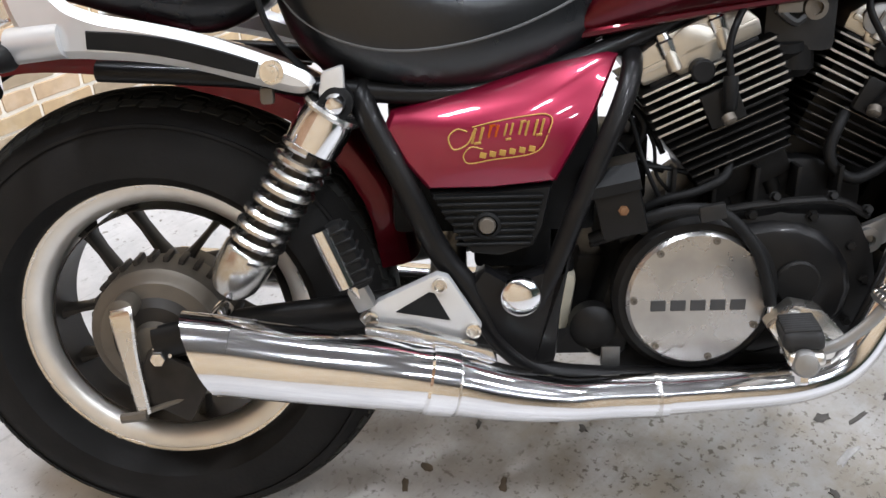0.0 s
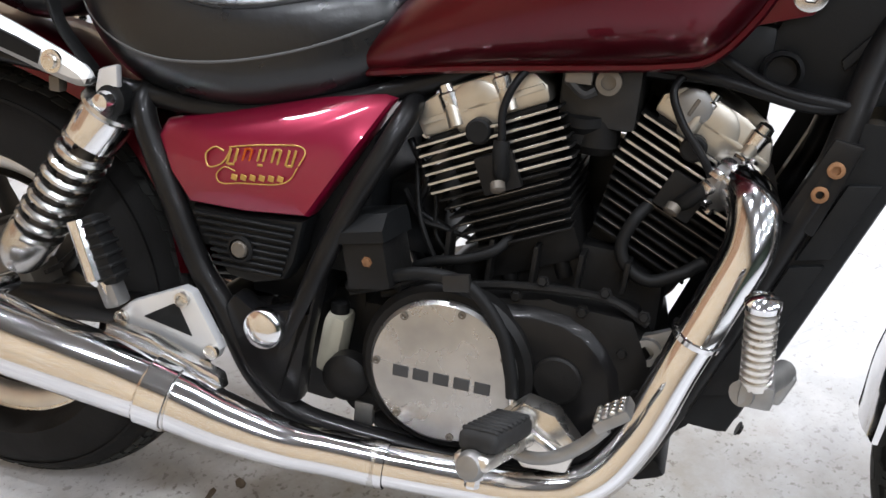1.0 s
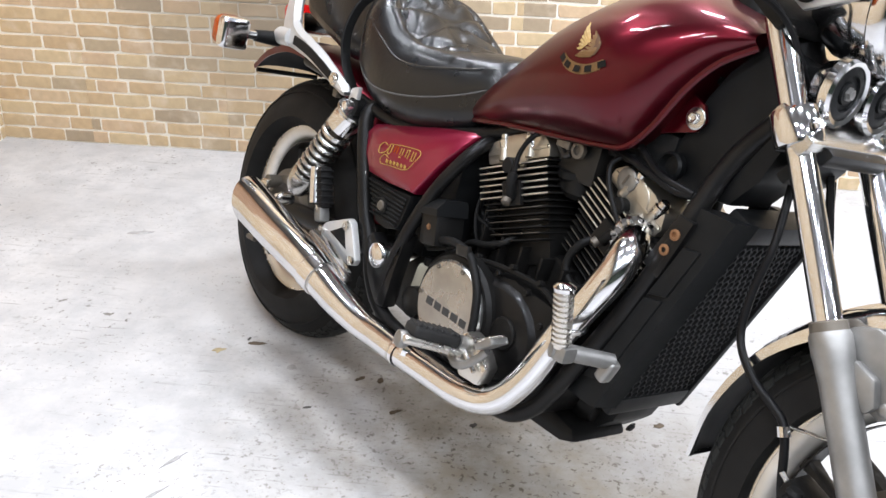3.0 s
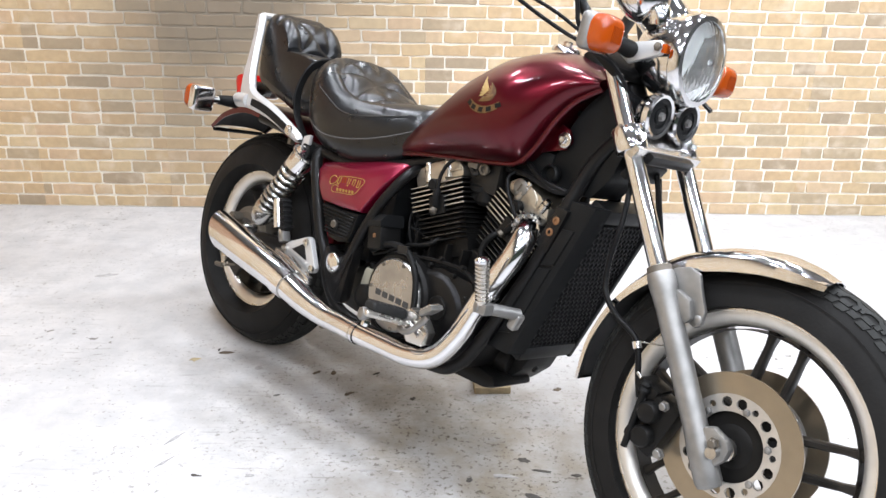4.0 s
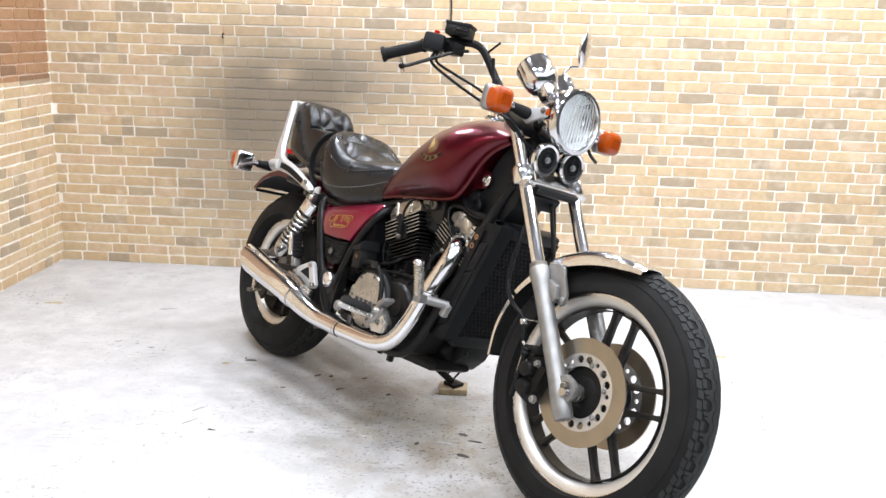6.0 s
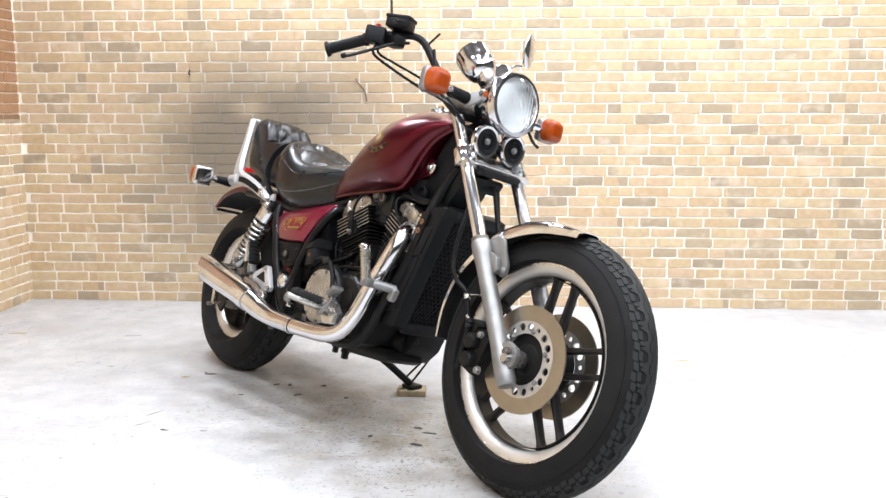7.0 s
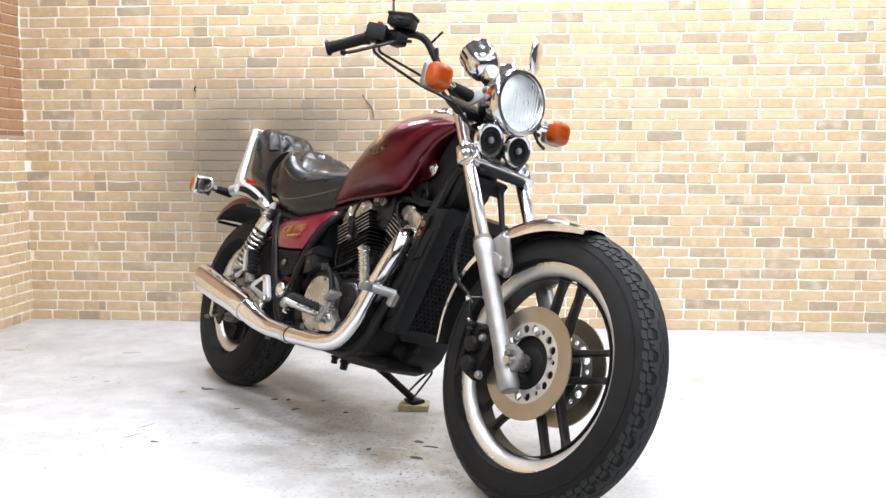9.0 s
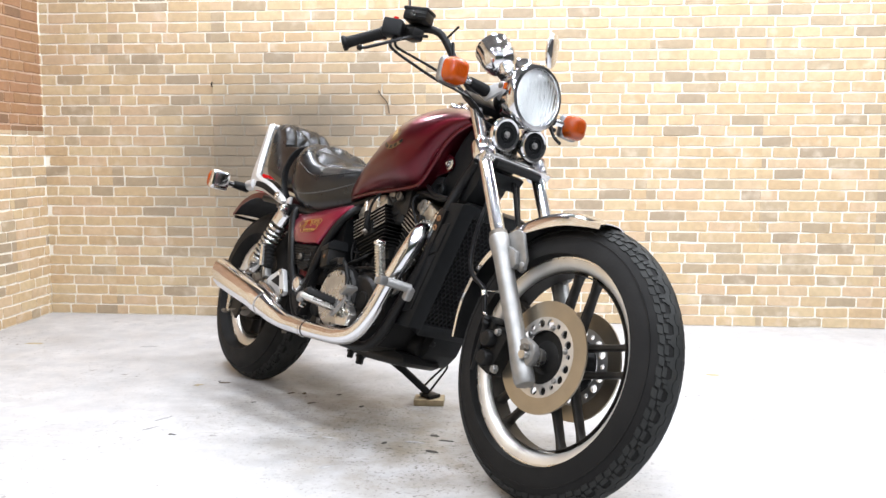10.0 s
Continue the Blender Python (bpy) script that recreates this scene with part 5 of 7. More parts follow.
def cv(u, w):
    """Badge coordinates: u along, w up, in metres, on the sloping line of the badge."""
    return on_cover(0.409 + u, 0.570 + w + SLOPE * u)


cover_right = [o for o in bike.children if o.name.startswith("side_cover")][0]
bm = tube([cv(0.012, 0.012), cv(0.0, 0.016), cv(-0.01, 0.008), cv(-0.004, -0.006), cv(0.012, -0.002), cv(0.02, 0.012)], 0.0010, 6, 5)
tube([cv(0.03, -0.010), cv(0.016, -0.006), cv(0.007, -0.015), cv(0.014, -0.0245), cv(0.04, -0.0235), cv(0.08, -0.0235), cv(0.098, -0.018), cv(0.106, -0.004)], 0.0008, 6, 5, bm)
tube([cv(0.018, 0.016), cv(0.05, 0.019), cv(0.085, 0.020), cv(0.104, 0.019), cv(0.112, 0.012), cv(0.107, -0.002)], 0.0009, 6, 4, bm)
part("badge_stroke", bm, GOLD, cover_right, "gold scroll strokes")
for k, (u, w_) in enumerate(((0.024, 0.014), (0.042, 0.013), (0.060, 0.011), (0.078, 0.012), (0.096, 0.012))):
    for du in (-0.32, 0.32):
        part("badge_bar", block((w_ * 0.24, 0.0012, 0.020), Matrix.Translation(cv(u + du * w_, 0.006)) @ pose(0, 0, 0, 0, 14, 0), 0.0005, seg=1), GOLD if k != 1 else ORANGE, cover_right)
    part("badge_bar", block((w_ * 0.6, 0.0012, 0.003), Matrix.Translation(cv(u, 0.006 + (0.0085 if k % 2 else -0.0085))) @ pose(0, 0, 0, 0, -6, 0), 0.0005, seg=1), GOLD if k != 1 else ORANGE, cover_right)
for k in range(6):
    part("badge_bar", block((0.0075, 0.0012, 0.007), Matrix.Translation(cv(0.03 + 0.0115 * k, -0.017)) @ pose(0, 0, 0, 0, 12, 0), 0.0005, seg=1), GOLD, cover_right)

# frame
settle(0.006, 0, 0.003)
frame_ob = part("frame", prism([(0.44, 0.42), (0.47, 0.40), (0.53, 0.42), (0.535, 0.455), (0.55, 0.45), (0.535, 0.36), (0.53, 0.29), (0.50, 0.285), (0.45, 0.33), (0.425, 0.40)], -0.165, -0.13, 0.01), FRAME_BLACK, bike, "black tubular steel frame")
part("frame_plate", prism([(0.44, 0.42), (0.47, 0.40), (0.53, 0.42), (0.535, 0.455), (0.55, 0.45), (0.535, 0.36), (0.53, 0.29), (0.50, 0.285), (0.45, 0.33), (0.425, 0.40)], 0.13, 0.165, 0.01), FRAME_BLACK, frame_ob)
for s in (-1, 1):
    def fm(p):
        return [(x, s * y, z) for x, y, z in p]
    for pts, r in (([(0.30, 0.11, 0.648), (0.302, 0.14, 0.617), (0.343, 0.15, 0.532), (0.384, 0.15, 0.442), (0.42, 0.15, 0.39), (0.461, 0.15, 0.316), (0.514, 0.15, 0.274), (0.58, 0.15, 0.262), (0.72, 0.145, 0.255), (0.86, 0.13, 0.252), (0.915, 0.12, 0.275), (0.955, 0.11, 0.34), (1.03, 0.088, 0.53), (1.074, 0.086, 0.66), (1.1, 0.06, 0.78), (1.145, 0.045, 0.86)], 0.0155),
                   ([(0.622, 0.05, 0.668), (0.624, 0.085, 0.664), (0.619, 0.113, 0.643), (0.604, 0.133, 0.606), (0.579, 0.148, 0.552), (0.55, 0.155, 0.481), (0.526, 0.156, 0.415), (0.498, 0.152, 0.35)], 0.013),
                   ([(-0.02, 0.11, 0.665), (0.15, 0.12, 0.655), (0.262, 0.13, 0.64), (0.42, 0.115, 0.63), (0.56, 0.09, 0.66), (0.70, 0.07, 0.715)], 0.013),
                   ([(0.67, 0.05, 0.73), (0.80, 0.04, 0.80), (1.02, 0.03, 0.90)], 0.02)):
        part("tube", tube(fm(pts), r, 14), FRAME_BLACK, frame_ob)
    part("pivot_cap", lathe([(0.026, 0.0), (0.026, 0.008), (0.023, 0.012), (0.012, 0.015), (0.003, 0.016)], (0.484, s * 0.166, 0.385), (0, s, 0), 28), CHROME, frame_ob, "chrome pivot cap")
    for z, x in ((0.659, 1.077), (0.632, 1.067)):
        part("mount_bolt", lathe([(0.0088, 0), (0.0088, 0.002), (0.006, 0.003), (0.0045, 0.003), (0.004, -0.003)], (x, s * 0.102, z), (0, s, 0), 14), RUST, frame_ob, "rusty mounting bolt")
    part("mount_plate", prism([(1.035, 0.60), (1.07, 0.69), (1.1, 0.685), (1.07, 0.585)], s * 0.089 - 0.012, s * 0.089 + 0.012, 0.004), FRAME_BLACK, frame_ob)
part("head_tube", tube([(1.10, 0, 0.96), (1.17, 0, 0.84)], 0.034, 20, straight=True), FRAME_BLACK, frame_ob)

part("electrics_box", block((0.26, 0.2, 0.2), Matrix.Translation((0.455, 0, 0.545)), 0.012), PLASTIC, frame_ob)
part("air_box", block((0.36, 0.12, 0.07), Matrix.Translation((0.82, 0, 0.755)), 0.012), PLASTIC, frame_ob)

# swing arm
settle()
swing = part("swing_arm", tube([(0.48, -0.12, 0.385), (0.3, -0.135, 0.36), (0.15, -0.14, 0.345), (0.02, -0.14, 0.32)], 0.024, 14, flat=0.7), FRAME_BLACK, bike, "black swing arm")
part("arm", tube([(0.48, 0.12, 0.385), (0.3, 0.135, 0.35), (0.1, 0.14, 0.325), (0.0, 0.14, 0.31)], 0.032, 14, flat=0.8), FRAME_BLACK, swing)
part("cross_tube", tube([(0.40, -0.13, 0.37), (0.40, 0.13, 0.37)], 0.026, 14, straight=True), FRAME_BLACK, swing)

# shock absorbers
for s in (-1, 1):
    a, b = V((0.277, s * 0.149, 0.632)), V((0.114, s * 0.161, 0.380))
    d = b - a
    shock = part("rear_shock", tube([tuple(a.lerp(b, 0.1)), tuple(a.lerp(b, 0.9))], 0.014, 16, straight=True), DRUM, bike, "chrome coil-over rear shock")
    L = d.length
    part("top_cap", lathe([(0.02, 0.012), (0.031, 0.018), (0.034, 0.03), (0.034, 0.062), (0.03, 0.066), (0.016, 0.066)], tuple(a), tuple(d), 32), CHROME, shock)
    part("top_washer", lathe([(0.018, 0.008), (0.0355, 0.010), (0.037, 0.014), (0.0355, 0.018), (0.02, 0.019)], tuple(a), tuple(d), 32), CHROME_DULL, shock)
    part("top_eye", lathe([(0.017, -0.02), (0.02, -0.018), (0.02, 0.012), (0.017, 0.014)], tuple(a), (0, s, 0), 20), RUBBER_SOFT, shock)
    part("acorn_nut", lathe([(0.013, 0.014), (0.013, 0.024), (0.01, 0.032), (0.003, 0.035)], tuple(a), (0, s, 0), 16), CHROME, shock)
    part("bottom_cup", lathe([(0.031, 0.212), (0.034, 0.216), (0.034, 0.24), (0.03, 0.262), (0.022, 0.276), (0.012, 0.28)], tuple(a), tuple(d), 28), CHROME_DULL, shock)
    part("bottom_nut", lathe([(0.014, 0.0), (0.014, 0.03), (0.01, 0.04), (0.003, 0.042)], tuple(b + V((0.004, 0, -0.006))), (0, s, 0), 16), CHROME, shock)
    m = Matrix.Translation(a) @ basis(d)
    coil = [tuple(m @ V((0.0295 * math.cos(t), 0.0295 * math.sin(t), 0.066 + 0.152 * t / (2 * math.pi * 8)))) for t in np.linspace(0, 2 * math.pi * 8, 8 * 14 + 1)]
    part("coil_spring", tube(coil, 0.0062, 8, straight=True), CHROME_DULL, shock, "chrome coil spring")
    part("shock_bracket", prism([(0.259, 0.618), (0.257, 0.645), (0.262, 0.668), (0.288, 0.676), (0.288, 0.626), (0.278, 0.616)], s * 0.156 - 0.006, s * 0.156 + 0.006, 0.005), SILVER, shock)

# engine
settle(0.016, 0, -0.003)
engine = part("engine", prism([(0.56, 0.30), (0.60, 0.43), (0.68, 0.462), (0.80, 0.48), (0.90, 0.475), (0.925, 0.42), (0.94, 0.36), (0.91, 0.27), (0.80, 0.245), (0.62, 0.25)], -0.125, 0.125, 0.02), ENGINE_BLACK, bike, "black V-twin engine with finned cylinders")
part("oil_sump", prism([(0.62, 0.26), (0.90, 0.27), (0.95, 0.262), (0.965, 0.24), (0.93, 0.226), (0.74, 0.218), (0.64, 0.225)], -0.04, 0.10, 0.012), ENGINE_BLACK, engine)
part("sump_bolt", bolt((0.72, -0.03, 0.222), (0, 0, -1), 0.012, 0.03), ENGINE_BLACK, engine)
part("sump_bolt", bolt((0.66, -0.03, 0.226), (0, 0, -1), 0.01, 0.025), ENGINE_BLACK, engine)
settle()
CL = (0.711, 0.3745)
part("clutch_housing", lathe([(0.104, 0.0), (0.104, 0.02), (0.097, 0.027), (0.089, 0.027)], (*[CL[0]], -0.124, CL[1]), (0, -1, 0), 48), ENGINE_BLACK, engine)
clutch = part("clutch_cover", lathe([(0.0885, -0.003), (0.0885, 0.004), (0.0845, 0.008), (0.06, 0.0085), (0.02, 0.0085), (0.004, 0.0085)], (CL[0], -0.152, CL[1]), (0, -1, 0), 56), CLUTCH, bike, "round worn alloy clutch cover with dark bars")
for k in range(7):
    a = radians(77 + 51.43 * k)
    part("screw", lathe([(0.0048, 0), (0.0048, 0.002), (0.0025, 0.0022), (0.0015, 0.0005)], (CL[0] + 0.0796 * math.cos(a), -0.1602, CL[1] + 0.0796 * math.sin(a)), (0, -1, 0), 10), DRUM, clutch)
for k in range(5):
    part("engraved_bar", block((0.019, 0.0014, 0.0145), Matrix.Translation((CL[0] - 0.049 + 0.0247 * k, -0.1609, CL[1] - 0.007)), 0.0006, seg=1), DARK_PRINT, clutch)
settle(0.018, 0, -0.006)
CASE = [(0.71, 0.458), (0.745, 0.466), (0.788, 0.472), (0.825, 0.469), (0.852, 0.458), (0.875, 0.438), (0.891, 0.413), (0.899, 0.378), (0.892, 0.345), (0.872, 0.318), (0.835, 0.296), (0.78, 0.285), (0.70, 0.29), (0.66, 0.36)]
bm = bmesh.new()
ccx, ccz = 0.78, 0.378
rings(bm, [[V((ccx + (x - ccx) * f, -0.118 + d_, ccz + (z - ccz) * f)) for x, z in CASE] for f, d_ in ((1.05, 0.02), (1.05, 0.004), (1.035, 0.0), (1.0, 0.0), (0.99, -0.004), (0.88, -0.016), (0.86, -0.017), (0.5, -0.018), (0.1, -0.018))])
part("crankcase_cover", bm, FRAME_BLACK, engine, "black crankcase cover", angle=30)
part("timing_cap", lathe([(0.029, -0.004), (0.029, 0.003), (0.026, 0.005), (0.02, 0.0045), (0.003, 0.0045)], (0.822, -0.1365, 0.392), (0, -1, 0), 30), ENGINE_BLACK, engine)
for x, z in ((0.762, 0.479), (0.838, 0.475), (0.888, 0.436), (0.91, 0.39), (0.895, 0.332), (0.84, 0.285)):
    part("case_bolt", bolt((x, -0.12, z), (0, -1, 0), 0.006, 0.01), ENGINE_BLACK, engine)
part("upper_case", prism([(0.62, 0.43), (0.67, 0.485), (0.75, 0.54), (0.86, 0.535), (0.92, 0.50), (0.92, 0.44), (0.64, 0.42)], -0.068, 0.068, 0.012), ENGINE_BLACK, engine)


def cylinder(base, lean, n_bright):
    """Finned barrel and head on an axis leaning from the upright by so many degrees (ahead: plus)."""
    m = Matrix.Translation(base) @ Matrix.Rotation(radians(lean), 4, "Y")
    barrel = part("cylinder", block((0.125, 0.155, 0.17), Matrix.Translation((0, 0, 0.08)), 0.02), ENGINE_BLACK, bike, "black finned cylinder with bright fin edges", xf=m)
    for k in range(13):
        z = 0.042 + 0.0111 * k
        top = k >= 13 - n_bright
        w = 0.176 if top else 0.158 - 0.006 * (12 - n_bright - k)
        dpt = 0.205 if top else 0.2
        bm = block((w, dpt, 0.0032), Matrix.Translation((0, 0, z)), 0.0008, seg=1)
        part("fin", bm, ENGINE_BLACK, barrel, xf=m)
        if top:
            for sy in (-1, 1):
                part("fin_edge", block((w * 0.96, 0.0014, 0.003), Matrix.Translation((0, sy * (dpt / 2 + 0.0004), z)), 0.0004, seg=1), ALLOY_EDGE, barrel, xf=m)
        elif k % 2:
            part("fin_edge", block((w * 0.9, 0.0012, 0.0011), Matrix.Translation((0, -dpt / 2 - 0.0004, z + 0.0006)), 0.0003, seg=1), DRUM, barrel, xf=m)
    for dx in (-0.035, 0.03):
        part("stud_tube", tube([(dx, -0.062, -0.02), (dx, -0.062, 0.10)], 0.011, 12, straight=True), ENGINE_BLACK, barrel, xf=m)
    part("plug_recess", block((0.046, 0.012, 0.045), Matrix.Translation((0.0, -0.102, 0.124)), 0.004), ENGINE_BLACK, barrel, xf=m)
    part("gasket", block((0.14, 0.17, 0.012), Matrix.Translation((0, 0, 0.176)), 0.003), ENGINE_BLACK, barrel, xf=m)
    return barrel, m


settle()
rear_cyl, RM = cylinder((0.789, -0.002, 0.4925), -23.5, 6)
front_cyl, FM = cylinder((0.884, 0.032, 0.492), 26, 6)
for m, fwd in ((RM, -1), (FM, 1)):
    rt = 0.078 if fwd < 0 else 0.058
    part_x = 0.0 if fwd < 0 else -0.012
    head_ = part("cylinder_head", prism([(-0.078, 0.181), (-0.08, 0.202), (-0.066, 0.222), (-0.03, 0.23), (rt - 0.05, 0.23), (rt - 0.012, 0.222), (rt, 0.2), (rt - 0.002, 0.181)], -0.088, 0.088, 0.007), HEAD_ALLOY, bike, "polished alloy cylinder head cover", xf=m)
    for dx in (-0.035, 0.03):
        part("cover_bolt", lathe([(0.012, 0.0), (0.013, 0.02), (0.01, 0.022), (0.009, 0.03), (0.004, 0.033)], (dx, -0.082, 0.203), (0, 0, 1), 16), CHROME_DULL, head_, xf=m)
        part("bolt_boss", tube([(dx, -0.088, 0.185), (dx, -0.084, 0.218)], 0.0095, 14, straight=True), HEAD_ALLOY, head_, xf=m)
    part("arch_boss", lathe([(0.033, -0.004), (0.033, 0.002), (0.031, 0.0035), (0.012, 0.004), (0.002, 0.004)], (part_x - 0.006, -0.087, 0.196), (0, -1, 0), 36), HEAD_ALLOY, head_, xf=m)
    part("plug_well", lathe([(0.0145, -0.008), (0.0145, 0.014), (0.012, 0.016), (0.003, 0.016)], (part_x - 0.008, -0.092, 0.174), (0, -1, 0), 28), RUBBER_SOFT, head_, "black rubber plug", xf=m)
    part("head_rib", block((rt + 0.07, 0.006, 0.007), Matrix.Translation(((rt - 0.078) / 2, -0.088, 0.2)), 0.002), HEAD_ALLOY, head_, xf=m)
    if fwd > 0:
        part("valve_cap", lathe([(0.02, 0), (0.02, 0.006), (0.017, 0.008), (0.003, 0.008)], (-0.045, -0.087, 0.209), (0, -1, 0), 26), ALLOY_CAST, head_, xf=m)
        part("cap_slot", block((0.004, 0.002, 0.02), Matrix.Translation((-0.045, -0.0955, 0.209)), 0.0005, seg=1), DRUM, head_, xf=m)
    part("plug_cap", tube([(0.003, -0.10, 0.116), (0.006, -0.113, 0.124), (0.012, -0.118, 0.142), (0.018, -0.116, 0.158)], 0.009, 14), RUBBER_SOFT, head_, "black spark plug cap", xf=m)
    part("plug_tip", lathe([(0.0085, 0), (0.0085, 0.009), (0.005, 0.011)], (-0.001, -0.115, 0.114), (0, -0.6, -0.8), 12), DRUM, head_, xf=m)
    pts = ((0.018, -0.116, 0.158), (0.03, -0.112, 0.192), (0.058, -0.10, 0.22), (0.10, -0.06, 0.235)) if fwd < 0 else ((0.018, -0.116, 0.158), (-0.008, -0.122, 0.175), (-0.05, -0.12, 0.195), (-0.075, -0.11, 0.22), (-0.06, -0.08, 0.255))
    part("spark_lead", tube(pts, 0.0045, 10), HOSE, head_, xf=m)

# carburettors and pipes between the cylinders
settle(0.02, 0, 0.018)
carb = part("carburettor", block((0.09, 0.13, 0.09), Matrix.Translation((0.815, -0.01, 0.69)), 0.012), CARB_METAL, bike, "dark carburettor between the cylinders")
part("bowl", lathe([(0.026, 0), (0.028, 0.03), (0.02, 0.04)], (0.815, -0.05, 0.655), (0, 0, -1), 22), ENGINE_BLACK, carb)
part("valve_dial", lathe([(0.014, 0), (0.014, 0.008), (0.008, 0.009), (0.008, 0.003), (0.002, 0.003)], (0.825, -0.085, 0.70), (0, -1, 0), 20), DRUM, carb)
part("linkage", tube([(0.78, -0.09, 0.70), (0.80, -0.092, 0.685), (0.812, -0.09, 0.69)], 0.006, 8), CARB_METAL, carb)
part("linkage", block((0.03, 0.01, 0.02), Matrix.Translation((0.793, -0.092, 0.705)), 0.003), DRUM, carb)
part("intake", lathe([(0.03, 0), (0.034, 0.01), (0.03, 0.02), (0.034, 0.03), (0.03, 0.04)], (0.80, -0.04, 0.63), (0, -0.4, 1), 22), RUBBER_SOFT, carb)
for pts, r, mat_ in (([(0.888, -0.06, 0.57), (0.875, -0.075, 0.555), (0.864, -0.082, 0.525), (0.873, -0.085, 0.50), (0.90, -0.085, 0.487), (0.932, -0.08, 0.50), (0.955, -0.07, 0.515)], 0.0075, RUBBER_SOFT),
                    ([(0.85, -0.05, 0.72), (0.94, -0.08, 0.715), (1.03, -0.085, 0.70), (1.08, -0.08, 0.71)], 0.006, HOSE),
                    ([(0.93, -0.07, 0.74), (0.99, -0.085, 0.715), (1.06, -0.085, 0.705)], 0.006, HOSE),
                    ([(0.56, -0.13, 0.43), (0.615, -0.15, 0.458), (0.665, -0.158, 0.474), (0.715, -0.16, 0.468), (0.755, -0.163, 0.425), (0.772, -0.167, 0.38), (0.778, -0.17, 0.352)], 0.0075, RUBBER_SOFT),
                    ([(0.56, -0.125, 0.42), (0.61, -0.135, 0.44), (0.66, -0.14, 0.465)], 0.004, RUBBER_SOFT),
                    ([(0.60, -0.06, 0.60), (0.63, -0.08, 0.56), (0.62, -0.07, 0.52), (0.66, -0.07, 0.50)], 0.005, HOSE),
                    ([(0.61, -0.05, 0.57), (0.645, -0.06, 0.545), (0.66, -0.06, 0.52)], 0.004, HOSE)):
    part("hose", tube(pts, r, 12), mat_, engine)
part("cable_clip", block((0.032, 0.01, 0.02), Matrix.Translation((0.70, -0.164, 0.472)) @ pose(0, 0, 0, 0, -10, 0), 0.003), CARB_METAL, engine)
part("cable_end", tube([(0.778, -0.17, 0.352), (0.781, -0.17, 0.325)], 0.0045, 10, straight=True), CHROME, engine)
settle(0.035, -0.022, 0.012)
RL = Matrix.Translation((0.581, -0.112, 0.474)) @ pose(0, 0, 0, 0, -14, -8)
relay = part("relay_box", block((0.056, 0.062, 0.064), RL @ Matrix.Translation((0, 0, 0.006)), 0.006), ENGINE_BLACK, bike, "black plastic relay box with a chamfered lid")
bm = bmesh.new()
rings(bm, [[RL @ V((x, y, z)) for y, z in ((-0.034, 0.03), (-0.034, 0.043), (-0.016, 0.06), (0.03, 0.06), (0.034, 0.05), (0.034, 0.03))] for x in (-0.031, -0.029, 0.029, 0.031)])
part("lid", bm, PLASTIC, relay, "dusty grey-black lid")
part("screw", bolt(tuple(RL @ V((0.004, -0.031, 0.008))), (0, -1, 0), 0.005, 0.003), RUST, relay)
part("harness_sleeve", tube([tuple(RL @ V((0.02, 0.0, -0.03))), (0.63, -0.09, 0.45), (0.68, -0.095, 0.44), (0.73, -0.09, 0.435)], 0.0085, 10), RUBBER_SOFT, relay)
settle()
part("battery_case", block((0.075, 0.12, 0.09), Matrix.Translation((0.628, 0.02, 0.515)), 0.008), PLASTIC, engine)
part("pivot_filler", block((0.10, 0.2, 0.07), Matrix.Translation((0.485, 0, 0.435)), 0.008), PLASTIC, engine)
# added dark filler that closes the bright gap below the tank
part("gap_panel", block((0.05, 0.07, 0.16), Matrix.Translation((0.95, 0.1, 0.675)), 0.012), PLASTIC, engine)
part("valley_cover", block((0.07, 0.05, 0.12), Matrix.Translation((0.852, 0.06, 0.576)) @ pose(0, 0, 0, 0, 3, 0), 0.01), PLASTIC, engine)
settle(0.01, 0, 0)
tankw = part("coolant_bottle", block((0.032, 0.046, 0.084), Matrix.Translation((0.538, -0.085, 0.352)) @ pose(0, 0, 0, 0, 8, 0), 0.014), TANK_WHITE, bike, "yellowed white coolant bottle")
part("cap", lathe([(0.012, 0), (0.012, 0.014), (0.008, 0.016)], (0.543, -0.088, 0.392), (0, 0, 1), 14), RUBBER_SOFT, tankw)
part("pump_cover", lathe([(0.03, 0.0), (0.03, 0.02), (0.02, 0.028), (0.004, 0.03)], (0.575, -0.12, 0.33), (0, -1, 0), 24), ENGINE_BLACK, engine)
part("case_tab", block((0.025, 0.01, 0.03), Matrix.Translation((0.6, -0.13, 0.285)), 0.003), ALLOY_CAST, engine)
part("oil_filter", lathe([(0.05, 0), (0.055, 0.02), (0.055, 0.1), (0.045, 0.115), (0.01, 0.12)], (0.84, 0.05, 0.31), (1, 0, -0.2), 32), ENGINE_BLACK, engine)

# joints, ribs and plugs over the crankcase
settle(0.018, 0, -0.004)
part("case_flange", tube([(0.60, -0.118, 0.445), (0.68, -0.12, 0.470), (0.76, -0.121, 0.487), (0.86, -0.12, 0.492), (0.91, -0.116, 0.47)], 0.0055, 8), ENGINE_BLACK, engine)
for x, z in ((0.64, 0.462), (0.70, 0.48), (0.79, 0.497), (0.86, 0.497), (0.905, 0.478)):
    part("case_bolt", bolt((x, -0.118, z), (0, -0.9, 0.3), 0.0055, 0.012), ENGINE_BLACK, engine)
for k in range(5):
    x = 0.665 + 0.052 * k
    part("case_rib", prism([(x, 0.468 + 0.006 * k), (x + 0.006, 0.47 + 0.006 * k), (x + 0.008, 0.53), (x + 0.002, 0.53)], -0.1, -0.07, 0.0015), ENGINE_BLACK, engine)
